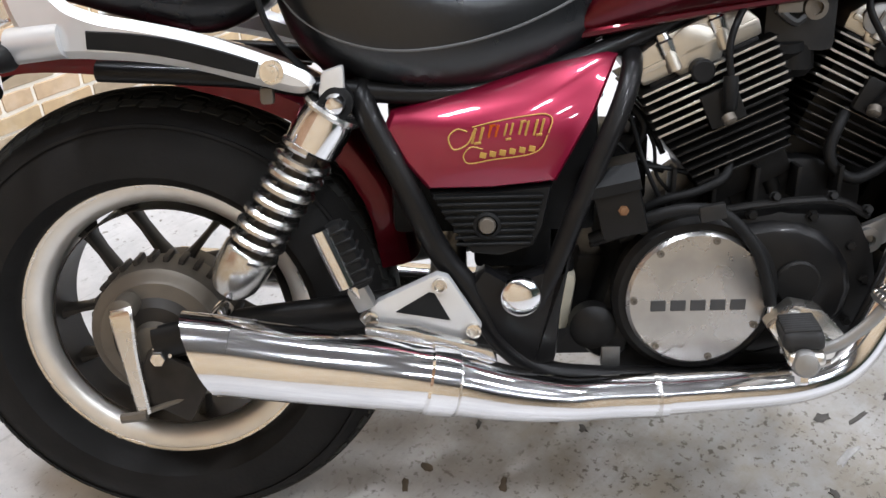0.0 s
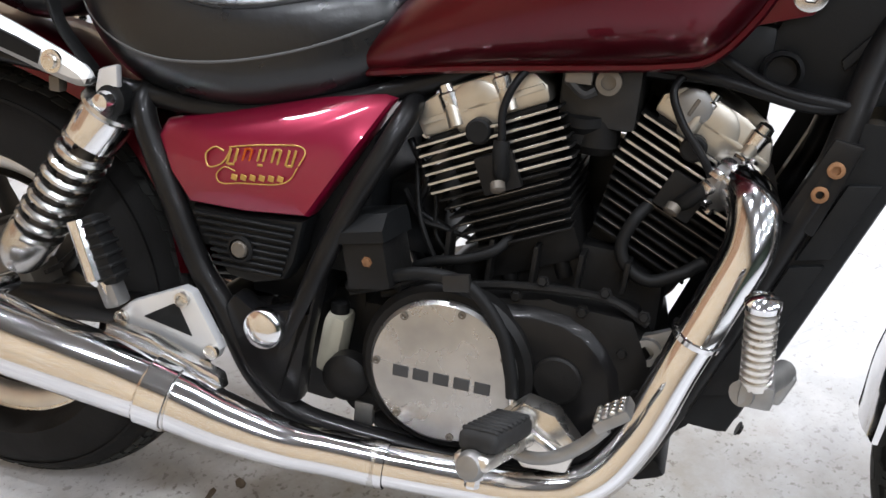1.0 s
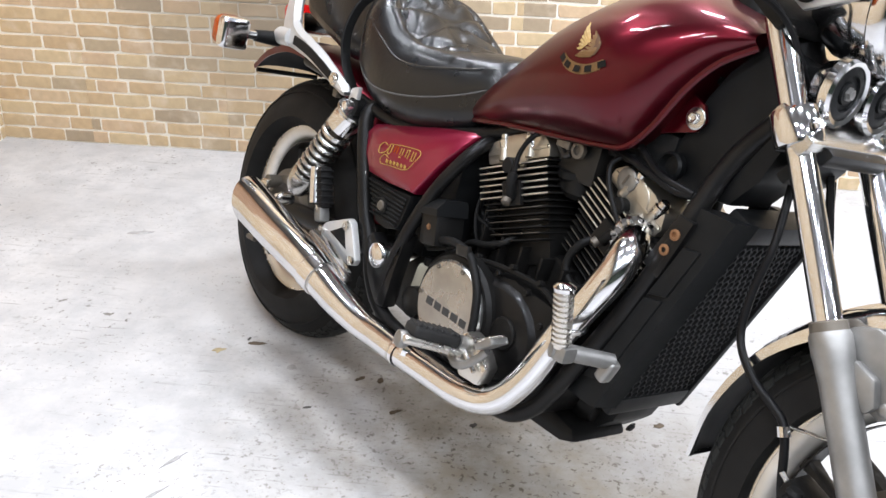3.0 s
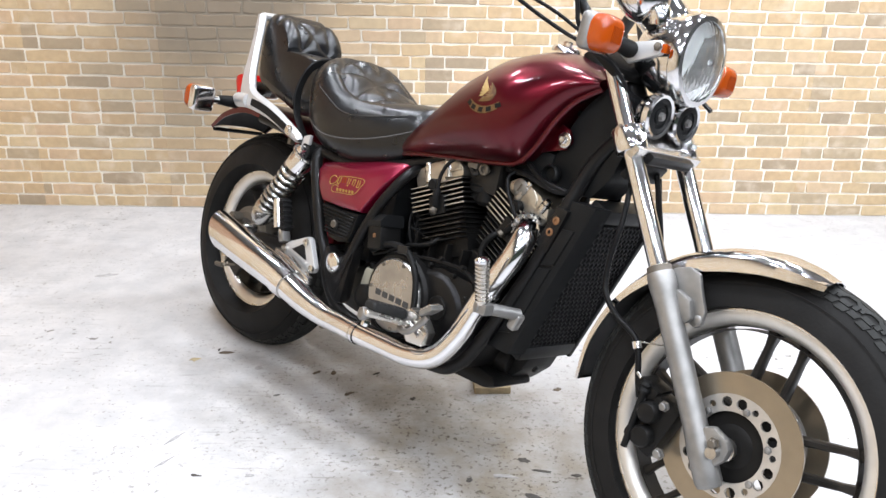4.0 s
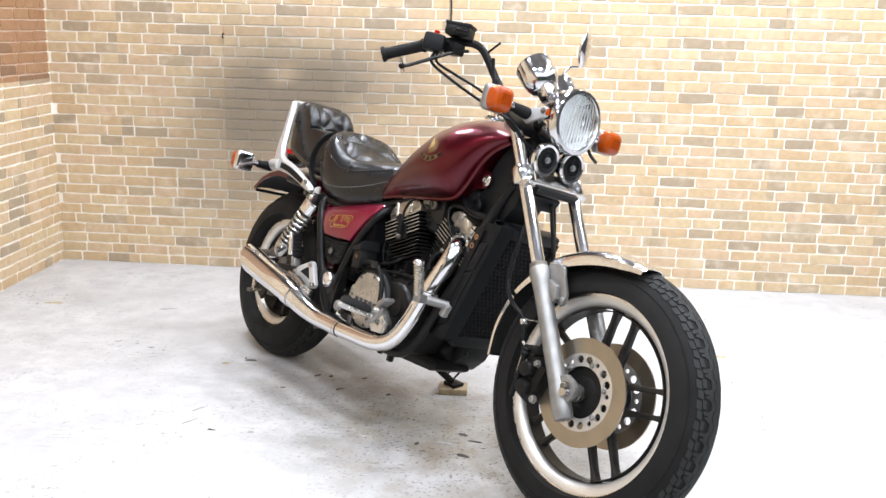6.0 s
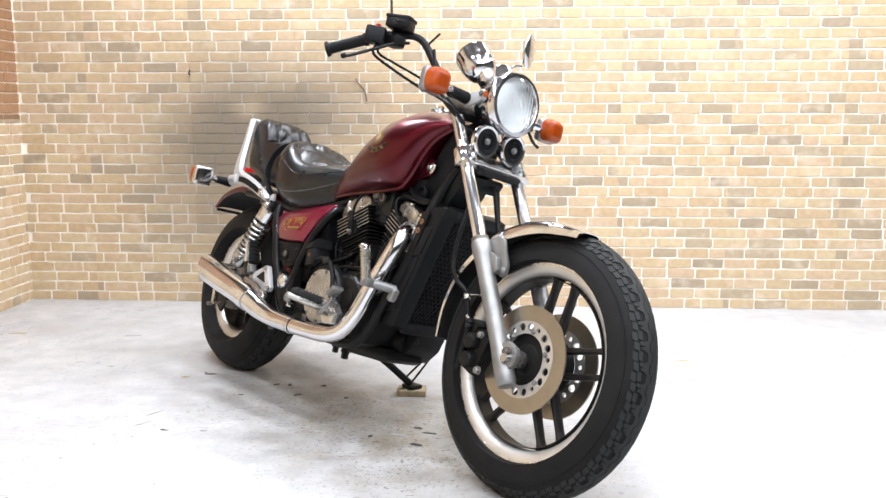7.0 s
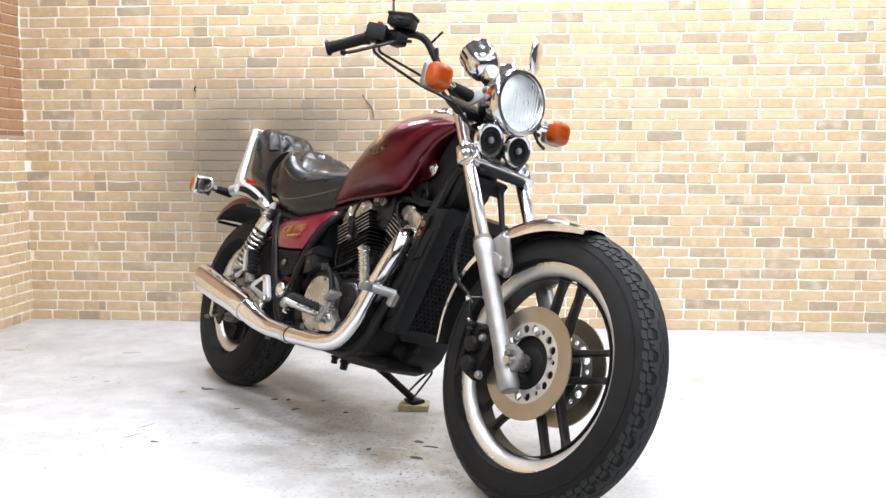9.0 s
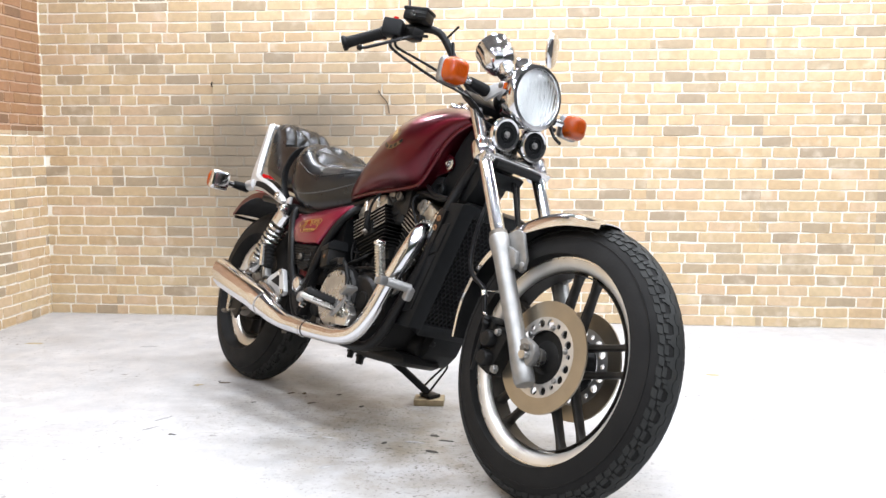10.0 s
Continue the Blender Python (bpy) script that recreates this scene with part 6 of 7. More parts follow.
part("breather_hose", tube([(0.62, -0.09, 0.47), (0.655, -0.105, 0.492), (0.70, -0.108, 0.505), (0.735, -0.10, 0.525), (0.74, -0.06, 0.56)], 0.006, 10), RUBBER_SOFT, engine)
part("wire", tube([(0.615, -0.07, 0.60), (0.628, -0.09, 0.55), (0.642, -0.095, 0.515), (0.66, -0.09, 0.48)], 0.003, 8), RUBBER_SOFT, engine)
part("wire", tube([(0.625, -0.06, 0.60), (0.645, -0.08, 0.56), (0.65, -0.085, 0.52), (0.675, -0.085, 0.49)], 0.0025, 8), RUBBER_SOFT, engine)
part("wire", tube([(0.60, -0.06, 0.56), (0.63, -0.085, 0.535), (0.66, -0.09, 0.53), (0.69, -0.08, 0.52)], 0.003, 8), RUBBER_SOFT, engine)

part("pivot_block", block((0.11, 0.16, 0.15), Matrix.Translation((0.545, 0.02, 0.33)), 0.012), ENGINE_BLACK, engine)
part("gearbox_case", prism([(0.40, 0.26), (0.52, 0.25), (0.56, 0.30), (0.56, 0.42), (0.50, 0.42), (0.43, 0.36)], -0.062, 0.1, 0.012), ENGINE_BLACK, engine)
part("starter_motor", lathe([(0.03, 0), (0.034, 0.006), (0.034, 0.07), (0.028, 0.08), (0.008, 0.084)], (0.60, -0.05, 0.315), (-0.2, -1, 0), 28), ENGINE_BLACK, engine)

# added dark backing that blocks bright gaps between the cylinders
part("backing_plate", block((0.36, 0.02, 0.11), Matrix.Translation((0.82, 0.085, 0.705)), 0.004), PLASTIC, engine)

# exhaust
settle()
HDR = [(0.975, -0.05, 0.632, 0.024), (0.998, -0.078, 0.626, 0.026), (1.014, -0.106, 0.607, 0.0275), (1.015, -0.124, 0.57, 0.0275), (0.998, -0.136, 0.52, 0.026), (0.97, -0.15, 0.445, 0.0245), (0.938, -0.163, 0.352, 0.0245), (0.898, -0.176, 0.293, 0.0245), (0.835, -0.188, 0.271, 0.0245), (0.74, -0.195, 0.266, 0.025), (0.66, -0.20, 0.264, 0.0255)]
exhaust = part("exhaust", tube(HDR, 0.025, 24, 8), CHROME, bike, "chrome exhaust pipe with slash-cut muffler")
MUF = [(0.668, -0.20, 0.264, 0.0275), (0.60, -0.205, 0.2655, 0.0275), (0.545, -0.211, 0.267, 0.0285), (0.47, -0.22, 0.2815, 0.0345), (0.40, -0.229, 0.303, 0.0395), (0.33, -0.238, 0.32, 0.043), (0.22, -0.251, 0.342, 0.0452), (0.145, -0.258, 0.358, 0.0465)]
part("muffler", tube(MUF, 0.03, 36, 6, caps=False), CHROME, exhaust, "tapered chrome muffler")
# slash cut: the tail leans back towards its lower edge
bm = bmesh.new()
ax = V((-0.08, -0.008, 0.0155)).normalized()
up_ = V((0.0, 0, 1)); up_ = (up_ - ax * up_.dot(ax)).normalized()
sd = ax.cross(up_)
c0 = V((0.145, -0.258, 0.358))
L1 = [c0 + 0.0465 * (math.cos(a) * up_ + math.sin(a) * sd) for a in (2 * math.pi * k / 36 for k in range(36))]
L2 = [c0 + ax * (0.03 + 0.028 * math.cos(a)) + 0.0472 * (math.cos(a) * up_ + math.sin(a) * sd) for a in (2 * math.pi * k / 36 for k in range(36))]
L3 = [c0 + ax * (0.029 + 0.028 * math.cos(a)) + 0.043 * (math.cos(a) * up_ + math.sin(a) * sd) for a in (2 * math.pi * k / 36 for k in range(36))]
L4 = [c0 - ax * 0.10 + 0.0415 * (math.cos(a) * up_ + math.sin(a) * sd) for a in (2 * math.pi * k / 36 for k in range(36))]
rings(bm, [L1, L2, L3, L4], caps=False)
vv = [bm.verts.new(p) for p in L4]
bm.faces.new(vv)
part("muffler_tip", bm, CHROME, exhaust)
part("clamp_band", tube([(0.407, -0.2283, 0.301, 0.0395), (0.405, -0.2285, 0.3015, 0.0422), (0.374, -0.2325, 0.3095, 0.0438), (0.372, -0.2327, 0.310, 0.0415)], 0.04, 36, straight=True), CHROME, exhaust)
part("joint_ring", tube([(0.66, -0.2, 0.264, 0.0285), (0.652, -0.2, 0.264, 0.0285)], 0.03, 28, straight=True), CHROME_DULL, exhaust)
part("bracket", prism([(0.30, 0.355), (0.42, 0.335), (0.46, 0.318), (0.455, 0.335), (0.36, 0.365), (0.30, 0.372)], -0.215, -0.195, 0.004), CHROME_DULL, exhaust)
part("joint_gap", tube([(0.4085, -0.2281, 0.3006, 0.0402), (0.4065, -0.2284, 0.301, 0.0402)], 0.04, 36, straight=True), CHROME_DULL, exhaust)
part("drain_bolt", bolt((0.53, -0.2, 0.24), (0, 0, -1), 0.008, 0.012), DRUM, exhaust)
part("flange_ring", lathe([(0.024, -0.008), (0.034, -0.006), (0.034, 0.006), (0.024, 0.008)], (0.986, -0.066, 0.622), (0.72, -0.62, -0.3), 24), ALLOY_CAST, exhaust)
fm_ = Matrix.Translation((0.986, -0.066, 0.622)) @ basis((0.72, -0.62, -0.3))
for k in range(12):
    a = radians(30 * k)
    part("flange_fin", block((0.012, 0.011, 0.016), fm_ @ Matrix.Rotation(a, 4, "Z") @ Matrix.Translation((0.032, 0, -0.001)), 0.003, seg=2), CHROME_DULL, exhaust)
part("heat_band", lathe([(0.0265, -0.004), (0.029, -0.003), (0.029, 0.003), (0.0265, 0.004)], (0.981, -0.1435, 0.476), (0.3, -0.17, 0.95), 28), CHROME, exhaust)
part("left_pipe", tube([(0.60, 0.10, 0.60), (0.56, 0.13, 0.50), (0.62, 0.16, 0.3), (0.5, 0.18, 0.26), (0.2, 0.2, 0.28), (-0.05, 0.21, 0.30)], 0.03, 20), CHROME, exhaust)

# foot controls
settle(0.032, -0.027, 0.022)
peg = part("rider_footpeg", tube([(0.785, -0.165, 0.335), (0.785, -0.19, 0.342)], 0.014, 14, straight=True), ALLOY_CAST, bike, "ribbed rubber rider footpeg")
PM = Matrix.Translation((0.770, -0.238, 0.342)) @ pose(0, 0, 0, -11, -8, -12)
part("rubber_pad", block((0.044, 0.092, 0.022), PM @ Matrix.Translation((0, 0.004, 0.011)), 0.009, seg=3), PEG_RUBBER, peg, "worn grey-black rubber pad")
for k in range(8):
    part("pad_rib", block((0.040, 0.0055, 0.006), PM @ Matrix.Translation((0, -0.034 + 0.0108 * k, 0.022)), 0.002, seg=1), PEG_RUBBER, peg)
part("peg_plate", block((0.04, 0.116, 0.016), PM @ Matrix.Translation((0, 0.004, -0.006)), 0.007, seg=3), ALLOY, peg, "pale cast alloy peg body")
part("peg_end", lathe([(0.012, -0.012), (0.0155, -0.006), (0.0155, 0.001), (0.012, 0.006), (0.004, 0.008)], (0.758, -0.288, 0.341), (-0.2, -1, 0.2), 24), ALLOY_CAST, peg)
part("peg_bolt", bolt((0.76, -0.275, 0.325), (0, -0.3, -1), 0.008, 0.014), CHROME, peg)
part("peg_bracket", prism([(0.755, 0.33), (0.785, 0.36), (0.82, 0.352), (0.85, 0.32), (0.84, 0.285), (0.79, 0.28)], -0.172, -0.14, 0.006), ALLOY, peg)
pedal = part("brake_pedal", tube([(0.77, -0.18, 0.308), (0.80, -0.195, 0.310), (0.83, -0.203, 0.323), (0.858, -0.206, 0.348), (0.876, -0.207, 0.372)], 0.0075, 12, flat=0.75), ALLOY_CAST, bike, "cast alloy brake pedal")
part("pedal_pad", block((0.04, 0.038, 0.012), Matrix.Translation((0.882, -0.208, 0.388)) @ pose(0, 0, 0, 0, -38, 0), 0.003), ALLOY_CAST, pedal)
for i in range(4):
    for j in range(4):
        part("pad_stud", block((0.006, 0.006, 0.004), Matrix.Translation((0.882, -0.208, 0.388)) @ pose(0, 0, 0, 0, -38, 0) @ Matrix.Translation((-0.0135 + 0.009 * i, -0.0125 + 0.0085 * j, 0.0075)), 0.001, seg=1), ALLOY, pedal)
part("pedal_rod", tube([(0.781, -0.172, 0.335), (0.80, -0.18, 0.33), (0.835, -0.18, 0.31)], 0.0045, 8), CHROME_DULL, pedal)
settle(0.028, -0.018, 0.007)
hw = part("highway_peg", tube([(1.003, -0.222, 0.545), (1.012, -0.205, 0.46)], 0.0125, 18, straight=True), ALLOY, bike, "ribbed alloy highway peg")
for k in range(10):
    t = k / 9
    part("peg_ring", lathe([(0.0125, -0.003), (0.0155, -0.0015), (0.0155, 0.0015), (0.0125, 0.003)], tuple(V((1.003, -0.222, 0.54)).lerp(V((1.011, -0.207, 0.468)), t)), (0.1, 0.2, -1), 16), ALLOY, hw)
part("peg_knob", lathe([(0.012, 0), (0.0165, 0.004), (0.017, 0.01), (0.012, 0.015), (0.003, 0.017)], (1.0025, -0.2225, 0.543), (-0.1, -0.2, 1), 20), CHROME, hw)
part("peg_clevis", block((0.034, 0.03, 0.026), Matrix.Translation((1.014, -0.20, 0.452)), 0.007), ALLOY_CAST, hw)
part("peg_arm", tube([(1.0, -0.212, 0.452), (1.022, -0.175, 0.45), (1.045, -0.12, 0.445)], 0.013, 14), ALLOY_CAST, hw)
part("peg_clamp", block((0.022, 0.024, 0.04), Matrix.Translation((1.043, -0.122, 0.43)) @ pose(0, 0, 0, 0, 20, 0), 0.008, seg=3), ALLOY_CAST, hw)
settle(0.018, 0, 0)
part("mount_eye", lathe([(0.008, 0), (0.016, 0.0), (0.016, 0.02), (0.008, 0.02)], (0.914, -0.10, 0.433), (0, -1, 0), 18, closed=True), ALLOY_CAST, engine)
part("mount_arm", prism([(0.90, 0.447), (0.92, 0.455), (0.955, 0.472), (0.965, 0.455), (0.945, 0.43), (0.925, 0.42)], -0.112, -0.10, 0.003), ALLOY_CAST, engine)

settle(0, 0.018, 0.004)
hanger = part("footpeg_hanger", prism([(0.290, 0.365), (0.300, 0.352), (0.42, 0.333), (0.436, 0.338), (0.442, 0.352), (0.402, 0.418), (0.388, 0.422), (0.315, 0.388)], -0.205, -0.188, 0.004), SILVER, bike, "silver triangular footpeg hanger")
# solid dark infill stands in for the hanger's open triangle
part("hanger_infill", prism([(0.335, 0.374), (0.404, 0.361), (0.385, 0.398), (0.378, 0.400)], -0.2065, -0.187, 0.002), PLASTIC, hanger)
for x, z in ((0.306, 0.367), (0.391, 0.408), (0.431, 0.348)):
    part("hanger_bolt", lathe([(0.0095, 0), (0.0095, 0.006), (0.0065, 0.0065), (0.005, 0.002)], (x, -0.205, z), (0, -1, 0), 16), ALLOY, hanger)
settle()
rpeg = part("pillion_footpeg", tube([(0.300, -0.192, 0.392), (0.285, -0.194, 0.425), (0.258, -0.19, 0.484)], 0.010, 14), CHROME, bike, "folded chrome and rubber pillion footpeg")
part("rubber_pad", block((0.026, 0.03, 0.088), Matrix.Translation((0.283, -0.19, 0.456)) @ pose(0, 0, 0, 0, -24, 0), 0.009), RUBBER_SOFT, rpeg)
for k in range(6):
    part("pad_rib", block((0.029, 0.032, 0.005), Matrix.Translation((0.283, -0.19, 0.456)) @ pose(0, 0, 0, 0, -24, 0) @ Matrix.Translation((0.002, -0.001, -0.034 + 0.0135 * k)), 0.0015, seg=1), RUBBER_SOFT, rpeg)
part("chrome_plate", tube([(0.281, -0.203, 0.420), (0.253, -0.199, 0.49)], 0.012, 16, straight=True), CHROME, rpeg)
part("clevis", block((0.024, 0.026, 0.034), Matrix.Translation((0.296, -0.19, 0.402)) @ pose(0, 0, 0, 0, -24, 0), 0.006), ALLOY_CAST, rpeg)

# radiator and its shroud
RT, RB = V((1.145, 0, 0.70)), V((1.010, 0, 0.325))
down = (RB - RT).normalized()
fwd = V((-down.z, 0, down.x))
if fwd.x < 0:
    fwd = -fwd
RMAT = Matrix((( fwd.x, 0, -down.x, (RT.x + RB.x) / 2), (fwd.y, 1, -down.y, 0.045), (fwd.z, 0, -down.z, (RT.z + RB.z) / 2), (0, 0, 0, 1)))
RH = (RB - RT).length
radiator = part("radiator", block((0.026, 0.19, RH * 0.92), RMAT, 0.004), ENGINE_BLACK, bike, "black radiator behind a honeycomb guard")
for side, wall in (("right", ((-0.075, -0.07), (-0.07, -0.088), (-0.01, -0.094), (0.0, -0.09))), ("left", ((-0.075, 0.15), (-0.07, 0.168), (-0.01, 0.172), (0.0, 0.168)))):
    bm = bmesh.new()
    loops = []
    for z in (0.345, 0.36, 0.46, 0.58, 0.69, 0.71):
        x_out = (1.138 if side == "right" else 1.112) + 0.36 * (z - 0.637)
        x_in = (1.15 if side == "right" else 1.13) + 0.36 * (z - 0.637)
        y_in = -0.05 if side == "right" else 0.141
        sg = -1 if side == "right" else 1
        loops.append([V((x_out + dx, y, z)) for dx, y in wall] + [V((x_in - 0.004, y_in + sg * 0.006, z)), V((x_in, y_in, z)), V((x_in - 0.01, y_in - sg * 0.006, z)), V((x_in - 0.06, y_in - sg * 0.006, z))])
    rings(bm, loops)
    part("shroud_side", bm, PLASTIC, radiator)
part("shroud_panel", prism([(1.098, 0.648), (1.13, 0.652), (1.099, 0.568), (1.064, 0.56)], -0.098, -0.09, 0.003), PLASTIC, radiator)
part("shroud_rib", prism([(1.06, 0.552), (1.094, 0.56), (1.035, 0.395), (0.996, 0.385)], -0.097, -0.09, 0.002), PLASTIC, radiator)
part("shroud_top", block((0.05, 0.2, 0.035), RMAT @ Matrix.Translation((0.0, 0, RH / 2 + 0.0)), 0.01), PLASTIC, radiator)
part("shroud_bottom", block((0.05, 0.2, 0.04), RMAT @ Matrix.Translation((0.0, 0, -RH / 2 + 0.028)), 0.01), PLASTIC, radiator)
part("shroud_edge", block((0.05, 0.014, RH * 0.98), RMAT @ Matrix.Translation((0.0, 0.1, 0)), 0.004), PLASTIC, radiator)
part("shroud_foot", prism([(0.87, 0.245), (0.93, 0.30), (0.985, 0.335), (1.015, 0.33), (0.995, 0.28), (0.95, 0.235)], 0.025, 0.14, 0.01), PLASTIC, radiator)
part("shroud_bolt", bolt(tuple(RMAT @ V((0.045, -0.05, -RH / 2))), tuple(fwd), 0.007, 0.005, 12), ENGINE_BLACK, radiator)
bm = bmesh.new()
cell, hw_, hh_ = 0.015, 0.09, RH * 0.45
nx, nz = int(2 * hw_ / cell), int(2 * hh_ / (cell * 0.866))
for j in range(nz + 1):
    z = -hh_ + j * cell * 0.866
    zig = [(0.018, -hw_ + i * cell / 2, z + (cell * 0.25 if (i + j) % 2 else -cell * 0.25)) for i in range(2 * nx + 1)]
    loops = [[V((a + dx, b, c + dz)) for dx, dz in ((-0.003, -0.0012), (0.002, -0.0012), (0.002, 0.0012), (-0.003, 0.0012))] for a, b, c in zig]
    rings(bm, loops)
    for i in range(2 * nx + 1):
        if (i + j) % 2 and j < nz:
            a, b, c = zig[i]
            q = [[V((a + dx, b + dy, zz)) for dx, dy in ((-0.003, -0.0012), (0.002, -0.0012), (0.002, 0.0012), (-0.003, 0.0012))] for zz in (c, c + cell * 0.37)]
            rings(bm, q)
part("honeycomb_guard", bm, GUARD, radiator, xf=RMAT)

# side stand
settle(-0.037, 0, 0.003)
stand = part("side_stand", tube([(0.66, 0.12, 0.235), (0.70, 0.18, 0.19), (0.742, 0.285, 0.122)], 0.0125, 14), FRAME_BLACK, bike, "black steel side stand")
part("foot", block((0.06, 0.045, 0.012), Matrix.Translation((0.745, 0.292, 0.117)) @ pose(0, 0, 0, 15.4, 0, 0), 0.004), FRAME_BLACK, stand)
part("tang", tube([(0.70, 0.293, 0.136), (0.735, 0.302, 0.182), (0.768, 0.310, 0.22), (0.777, 0.311, 0.225), (0.779, 0.311, 0.214), (0.757, 0.305, 0.172), (0.734, 0.298, 0.13)], 0.0036, 8), FRAME_BLACK, stand)
part("spring", tube([(0.655, 0.105, 0.225), (0.71, 0.20, 0.17)], 0.006, 8, straight=True), ENGINE_BLACK, stand)
part("stand_lug", block((0.05, 0.04, 0.05), Matrix.Translation((0.655, 0.105, 0.235)), 0.008), FRAME_BLACK, stand)

# wooden block under the stand
settle()
foot_w = bike.matrix_world @ V((0.708, 0.292, 0.113))
bl = part("wooden_block", block((0.10, 0.075, max(0.02, foot_w.z - 0.001)), None, 0.003), WOOD, None)
bl.matrix_world = pose(foot_w.x, foot_w.y, max(0.02, foot_w.z - 0.001) / 2, 0, 0, 2)
tagged(bl, "small weathered wooden block under the side stand", "block")
bpy.context.view_layer.update()

# ---- litter and marks on the floor ----


def fleck(name, x, y, r, stretch, turn, mat, label):
    bm = bmesh.new()
    rnd = random.Random(int(x * 1000 + y * 77))
    n = 11
    r *= 0.9
    lo = [bm.verts.new((r * stretch * math.cos(a) * k, r * math.sin(a) * k, 0.0)) for a, k in ((2 * math.pi * i / n, rnd.uniform(0.45, 1.15)) for i in range(n))]
    hi = [bm.verts.new((v.co.x * 0.8, v.co.y * 0.8, 0.0015)) for v in lo]
    for i in range(n):
        bm.faces.new((lo[i], lo[(i + 1) % n], hi[(i + 1) % n], hi[i]))
    bm.faces.new(hi)
    ob = part(name, bm, mat, None)
    ob.matrix_world = pose(x, y, 0.0005, 0, 0, turn)
    return tagged(ob, label, "debris", "floor debris")


DIRT = material("dry_dirt", (0.13, 0.10, 0.07), 0.9, grain=0.4, scale=60, bump=0.4)
TAR = material("dark_smudge", (0.085, 0.078, 0.07), 0.7, grain=0.4, scale=60)
OCHRE = material("ochre_smudge", (0.45, 0.37, 0.22), 0.8, grain=0.3, scale=50)
SCUFF = material("grey_scuff", (0.43, 0.42, 0.41), 0.7, grain=0.4, scale=70)
for x, y, r, st, tn, mat_, lab in (
        (0.872, 2.60, 0.013, 2.6, 10, DIRT, "dry brown leaf-like scrap on the floor"), (0.793, 2.56, 0.016, 1.5, 20, OCHRE, "ochre smudge on the floor"),
        (1.253, 2.371, 0.010, 1.8, 40, DIRT, "small dark scrap on the floor"), (1.565, 1.985, 0.010, 1.3, 60, TAR, "small dark fleck on the floor"),
        (1.71, 1.925, 0.016, 1.6, 150, TAR, "dark smudge on the floor"), (1.649, 2.0, 0.010, 4.5, -6, SCUFF, "grey scuff on the floor"),
        (1.327, 2.02, 0.006, 5.5, 0, SCUFF, "grey scuff on the floor"), (1.392, 2.02, 0.006, 3.5, -5, SCUFF, "grey scuff on the floor"),
        (0.834, 2.15, 0.006, 7.0, 55, SCUFF, "grey scuff on the floor"), (0.833, 2.049, 0.006, 7.0, 52, SCUFF, "grey scuff on the floor"),
        (0.922, 1.999, 0.006, 3.0, -20, TAR, "small dark fleck on the floor"), (1.049, 1.999, 0.006, 3.0, 0, SCUFF, "grey scuff on the floor"),
        (1.437, 1.772, 0.011, 2.5, 20, SCUFF, "grey scuff on the floor"), (1.704, 2.066, 0.012, 1.6, -40, TAR, "dark fleck on the floor"),
        (1.823, 2.004, 0.008, 2.0, 0, TAR, "dark fleck on the floor"), (1.327, 2.484, 0.006, 2.5, 30, TAR, "dark fleck on the floor"),
        (1.202, 2.487, 0.012, 1.6, 70, DIRT, "brown scrap on the floor"), (-0.17, 3.166, 0.02, 3.0, 10, OCHRE, "ochre smudge on the floor"), (0.35, 3.16, 0.015, 3.0, 20, SCUFF, "grey scuff on the floor"),
        (1.06, 2.362, 0.006, 2.2, 15, TAR, "small dark fleck on the floor"), (1.155, 2.487, 0.009, 2.4, 35, DIRT, "brown scrap on the floor"),
        (1.43, 2.348, 0.008, 2.0, 55, TAR, "dark fleck on the floor"), (1.831, 2.402, 0.010, 1.8, 20, DIRT, "brown scrap on the floor"),
        (1.743, 2.02, 0.007, 4.5, -12, TAR, "dark fleck on the floor"), (0.853, 2.62, 0.005, 2.0, 70, TAR, "small dark fleck on the floor"),
        (2.668, 2.904, 0.018, 2.4, 0, OCHRE, "faint ochre smudge on the floor")):
    fleck("floor_fleck", x, y, r, st, tn, mat_, lab)

wire = part("wall_wire", tube([(1.235, Y1 - 0.008, 1.13), (1.25, Y1 - 0.012, 1.105), (1.278, Y1 - 0.01, 1.07), (1.288, Y1 - 0.006, 1.02)], 0.0028, 6), DIRT, None)
tagged(wire, "short bent dark wire hanging on the brick wall", "wire")

hook = part("wall_hook", tube([(0.406, Y1 - 0.002, 1.172), (0.405, Y1 - 0.012, 1.17), (0.403, Y1 - 0.014, 1.156), (0.409, Y1 - 0.012, 1.149)], 0.003, 8), RUBBER_SOFT, None)
tagged(hook, "small dark hook on the brick wall", "hook")

# ---- bricks: thin tiles standing proud of the joints ----
LENGTHS = (0.172, 0.154, 0.138, 0.122, 0.082)
PROUD = 0.0035


CHIP = random.Random(41)


def brick_points(w, h, clip=0.0042, uneven=1.0):
    """A thin tile with clipped, slightly uneven corners, wavy long edges and a bevelled face."""
    wob = [(CHIP.gauss(0, 0.0011 * uneven), CHIP.gauss(0, 0.0013 * uneven)) for _ in range(10)]
    def outline(ins, y):
        x, z, k = w / 2 - ins * uneven, h / 2 - ins, clip
        ring = [(-x + k, -z), (0, -z), (x - k, -z), (x, -z + k), (x, z - k), (x - k, z), (0, z), (-x + k, z), (-x, z - k), (-x, -z + k)]
        return [(a + i, y, c + j) for (a, c), (i, j) in zip(ring, wob)]
    return outline(0, 0) + outline(0.0018, -PROUD), [tuple(range(10, 20))] + [(i, (i + 1) % 10, 10 + (i + 1) % 10, 10 + i) for i in range(10)]


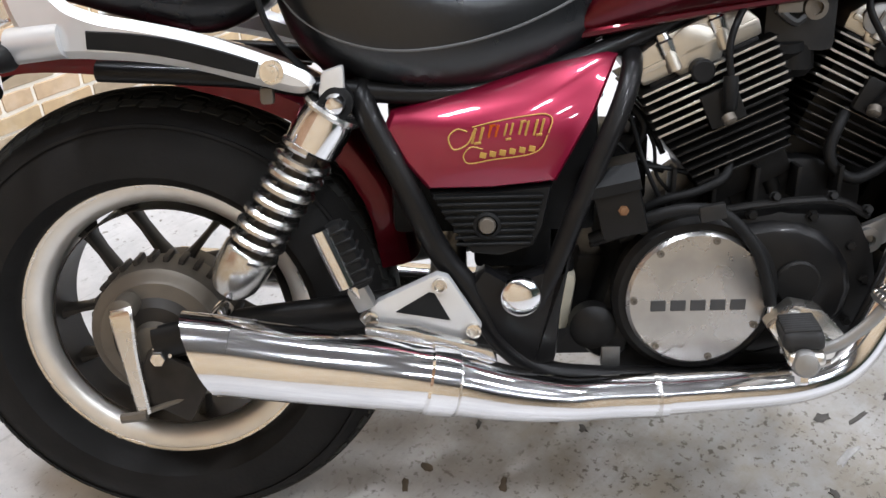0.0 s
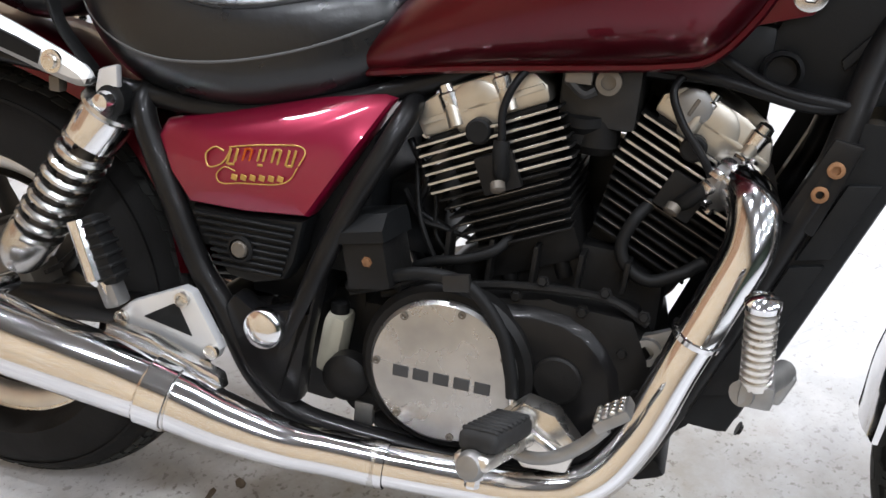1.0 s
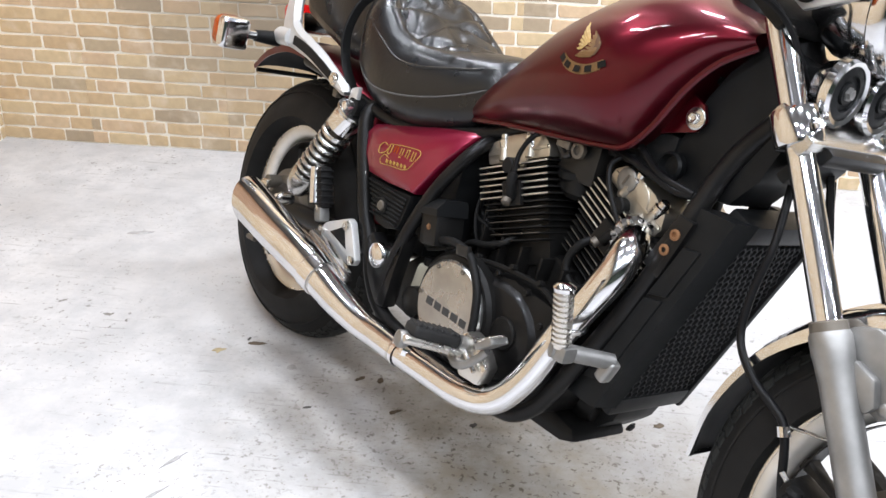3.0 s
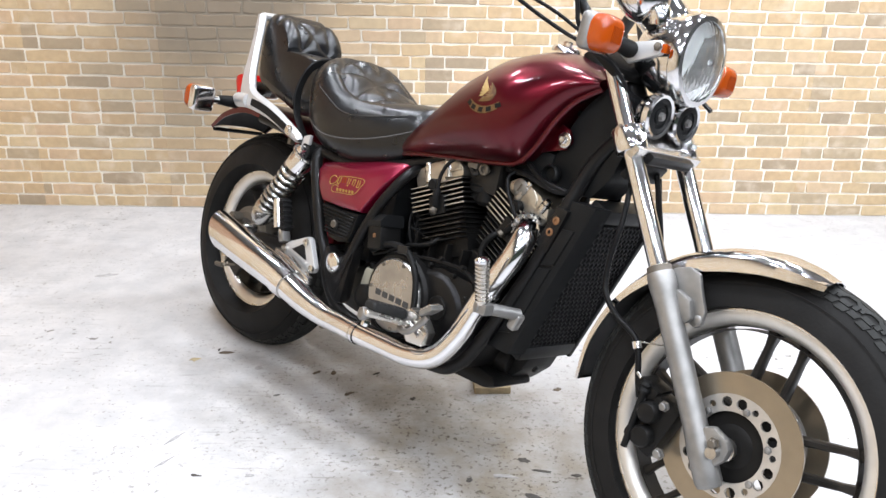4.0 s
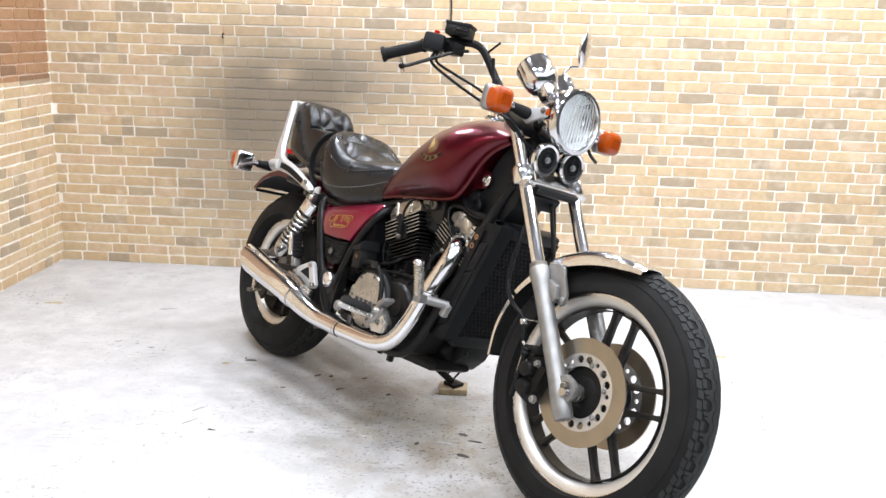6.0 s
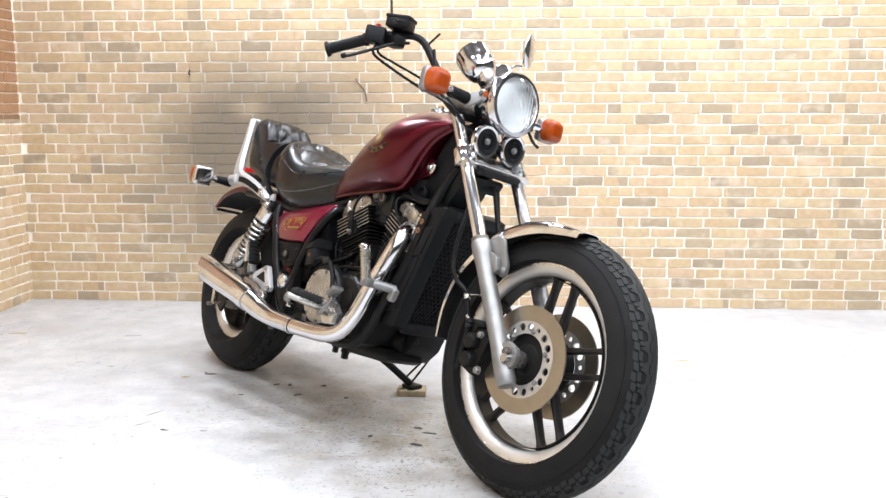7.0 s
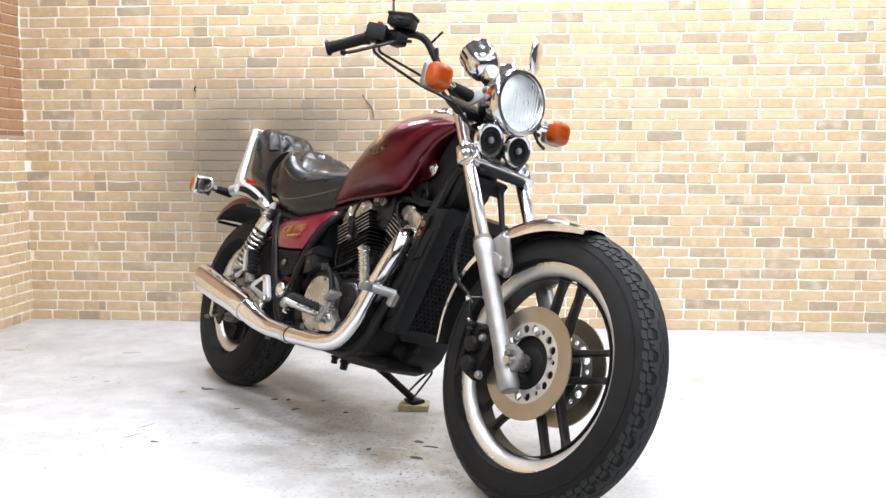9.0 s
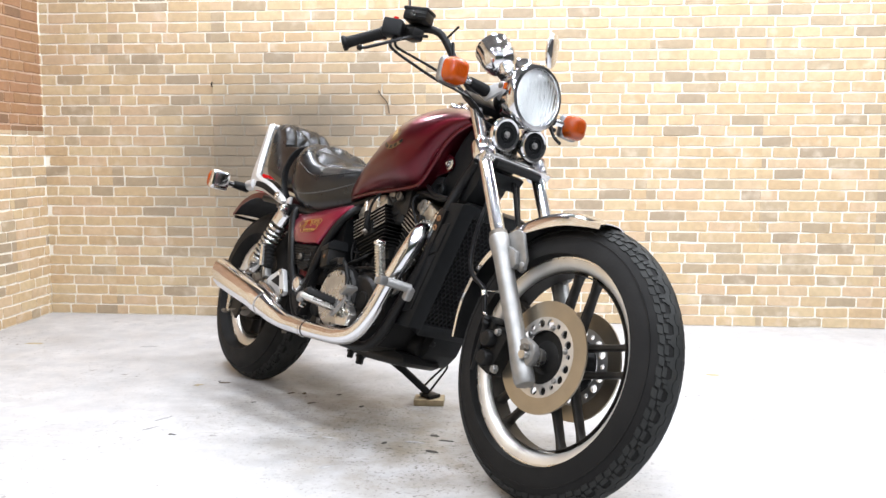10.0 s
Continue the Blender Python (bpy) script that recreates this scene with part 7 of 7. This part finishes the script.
BRICK_MESH = {}
for dark in (False, True):
    for i, w in enumerate(LENGTHS * 4):
        vs, fs = brick_points(w - JOINT, COURSE - JOINT)
        me = bpy.data.meshes.new("brick")
        me.from_pydata(vs, [], fs)
        me.materials.append(BRICK_DARK if dark else BRICK)
        BRICK_MESH[dark, i % 5, i // 5] = me


def lay(wall, place, length, height, near, seed, seam, pitch):
    """Courses of thin bricks along a wall; place(u) gives the matrix at u along its foot. Those in near are single pieces.
    The facing comes in sheets: a brick across a seam (every pitch from seam) is of two pieces."""
    rnd = random.Random(seed)
    made = 0
    rest = {False: ([], []), True: ([], [])}
    for j in range(int(height / COURSE)):
        u = -rnd.uniform(0, 0.15)
        z = (j + 0.5) * COURSE
        since = 0
        while u < length:
            k = rnd.choices(range(5), (3, 4, 4.5, 3.5, 1.6))[0]
            w = LENGTHS[k]
            since += 1
            dark = rnd.random() < ((0.62 if k == 0 else 0.2) if since > 2 else 0.05)
            if dark:
                since = 0
            lo, hi = max(0.0, u + JOINT / 2), min(length, u + w - JOINT / 2)
            u += w
            if hi - lo < 0.02:
                continue
            cut = seam + pitch * math.ceil((lo - seam) / pitch)
            split = lo + 0.02 < cut < hi - 0.02
            if hi - lo > w - JOINT - 0.001 and not split and near((lo + hi) / 2, z) and made < 300:
                ob = new("brick", BRICK_MESH[dark, k, made % 4])
                ob.matrix_world = place((lo + hi) / 2) @ Matrix.Translation((0, 0, z))
                ob.parent = wall
                made += 1
                continue
            for a, b, tone in ((lo, cut, dark), (cut + 0.0003, hi, rnd.random() < 0.3)) if split else ((lo, hi, dark),):
                verts, faces = rest[tone]
                vs, fs = brick_points(b - a, COURSE - JOINT, *((0.001, 0.15) if split else ()))
                m = place((a + b) / 2) @ Matrix.Translation((0, 0, z))
                n = len(verts)
                verts += [tuple(m @ V(q)) for q in vs]
                faces += [tuple(n + i for i in f) for f in fs]
    for tone, (verts, faces) in rest.items():
        me = bpy.data.meshes.new("brickwork")
        me.from_pydata(verts, [], faces)
        me.materials.append(BRICK_DARK if tone else BRICK)
        ob = new("brickwork", me)
        ob.parent = wall
        tagged(ob, kind="stuff")


lay(wall_north, lambda u: pose(X0 + u, Y1 - 0.0002, 0), X1 - X0, CEIL - 0.02, lambda u, z: 0.55 < u < 2.6 and z < 1.25, 3, 0.404 - X0, 0.531)
lay(wall_west, lambda u: pose(X0 + 0.0002, Y1 - 0.004 - u, 0, 0, 0, 90), Y1 - Y0 - 0.01, CEIL - 0.02, lambda u, z: u < 0.85 and z < 1.75, 5, 0.3, 0.531)
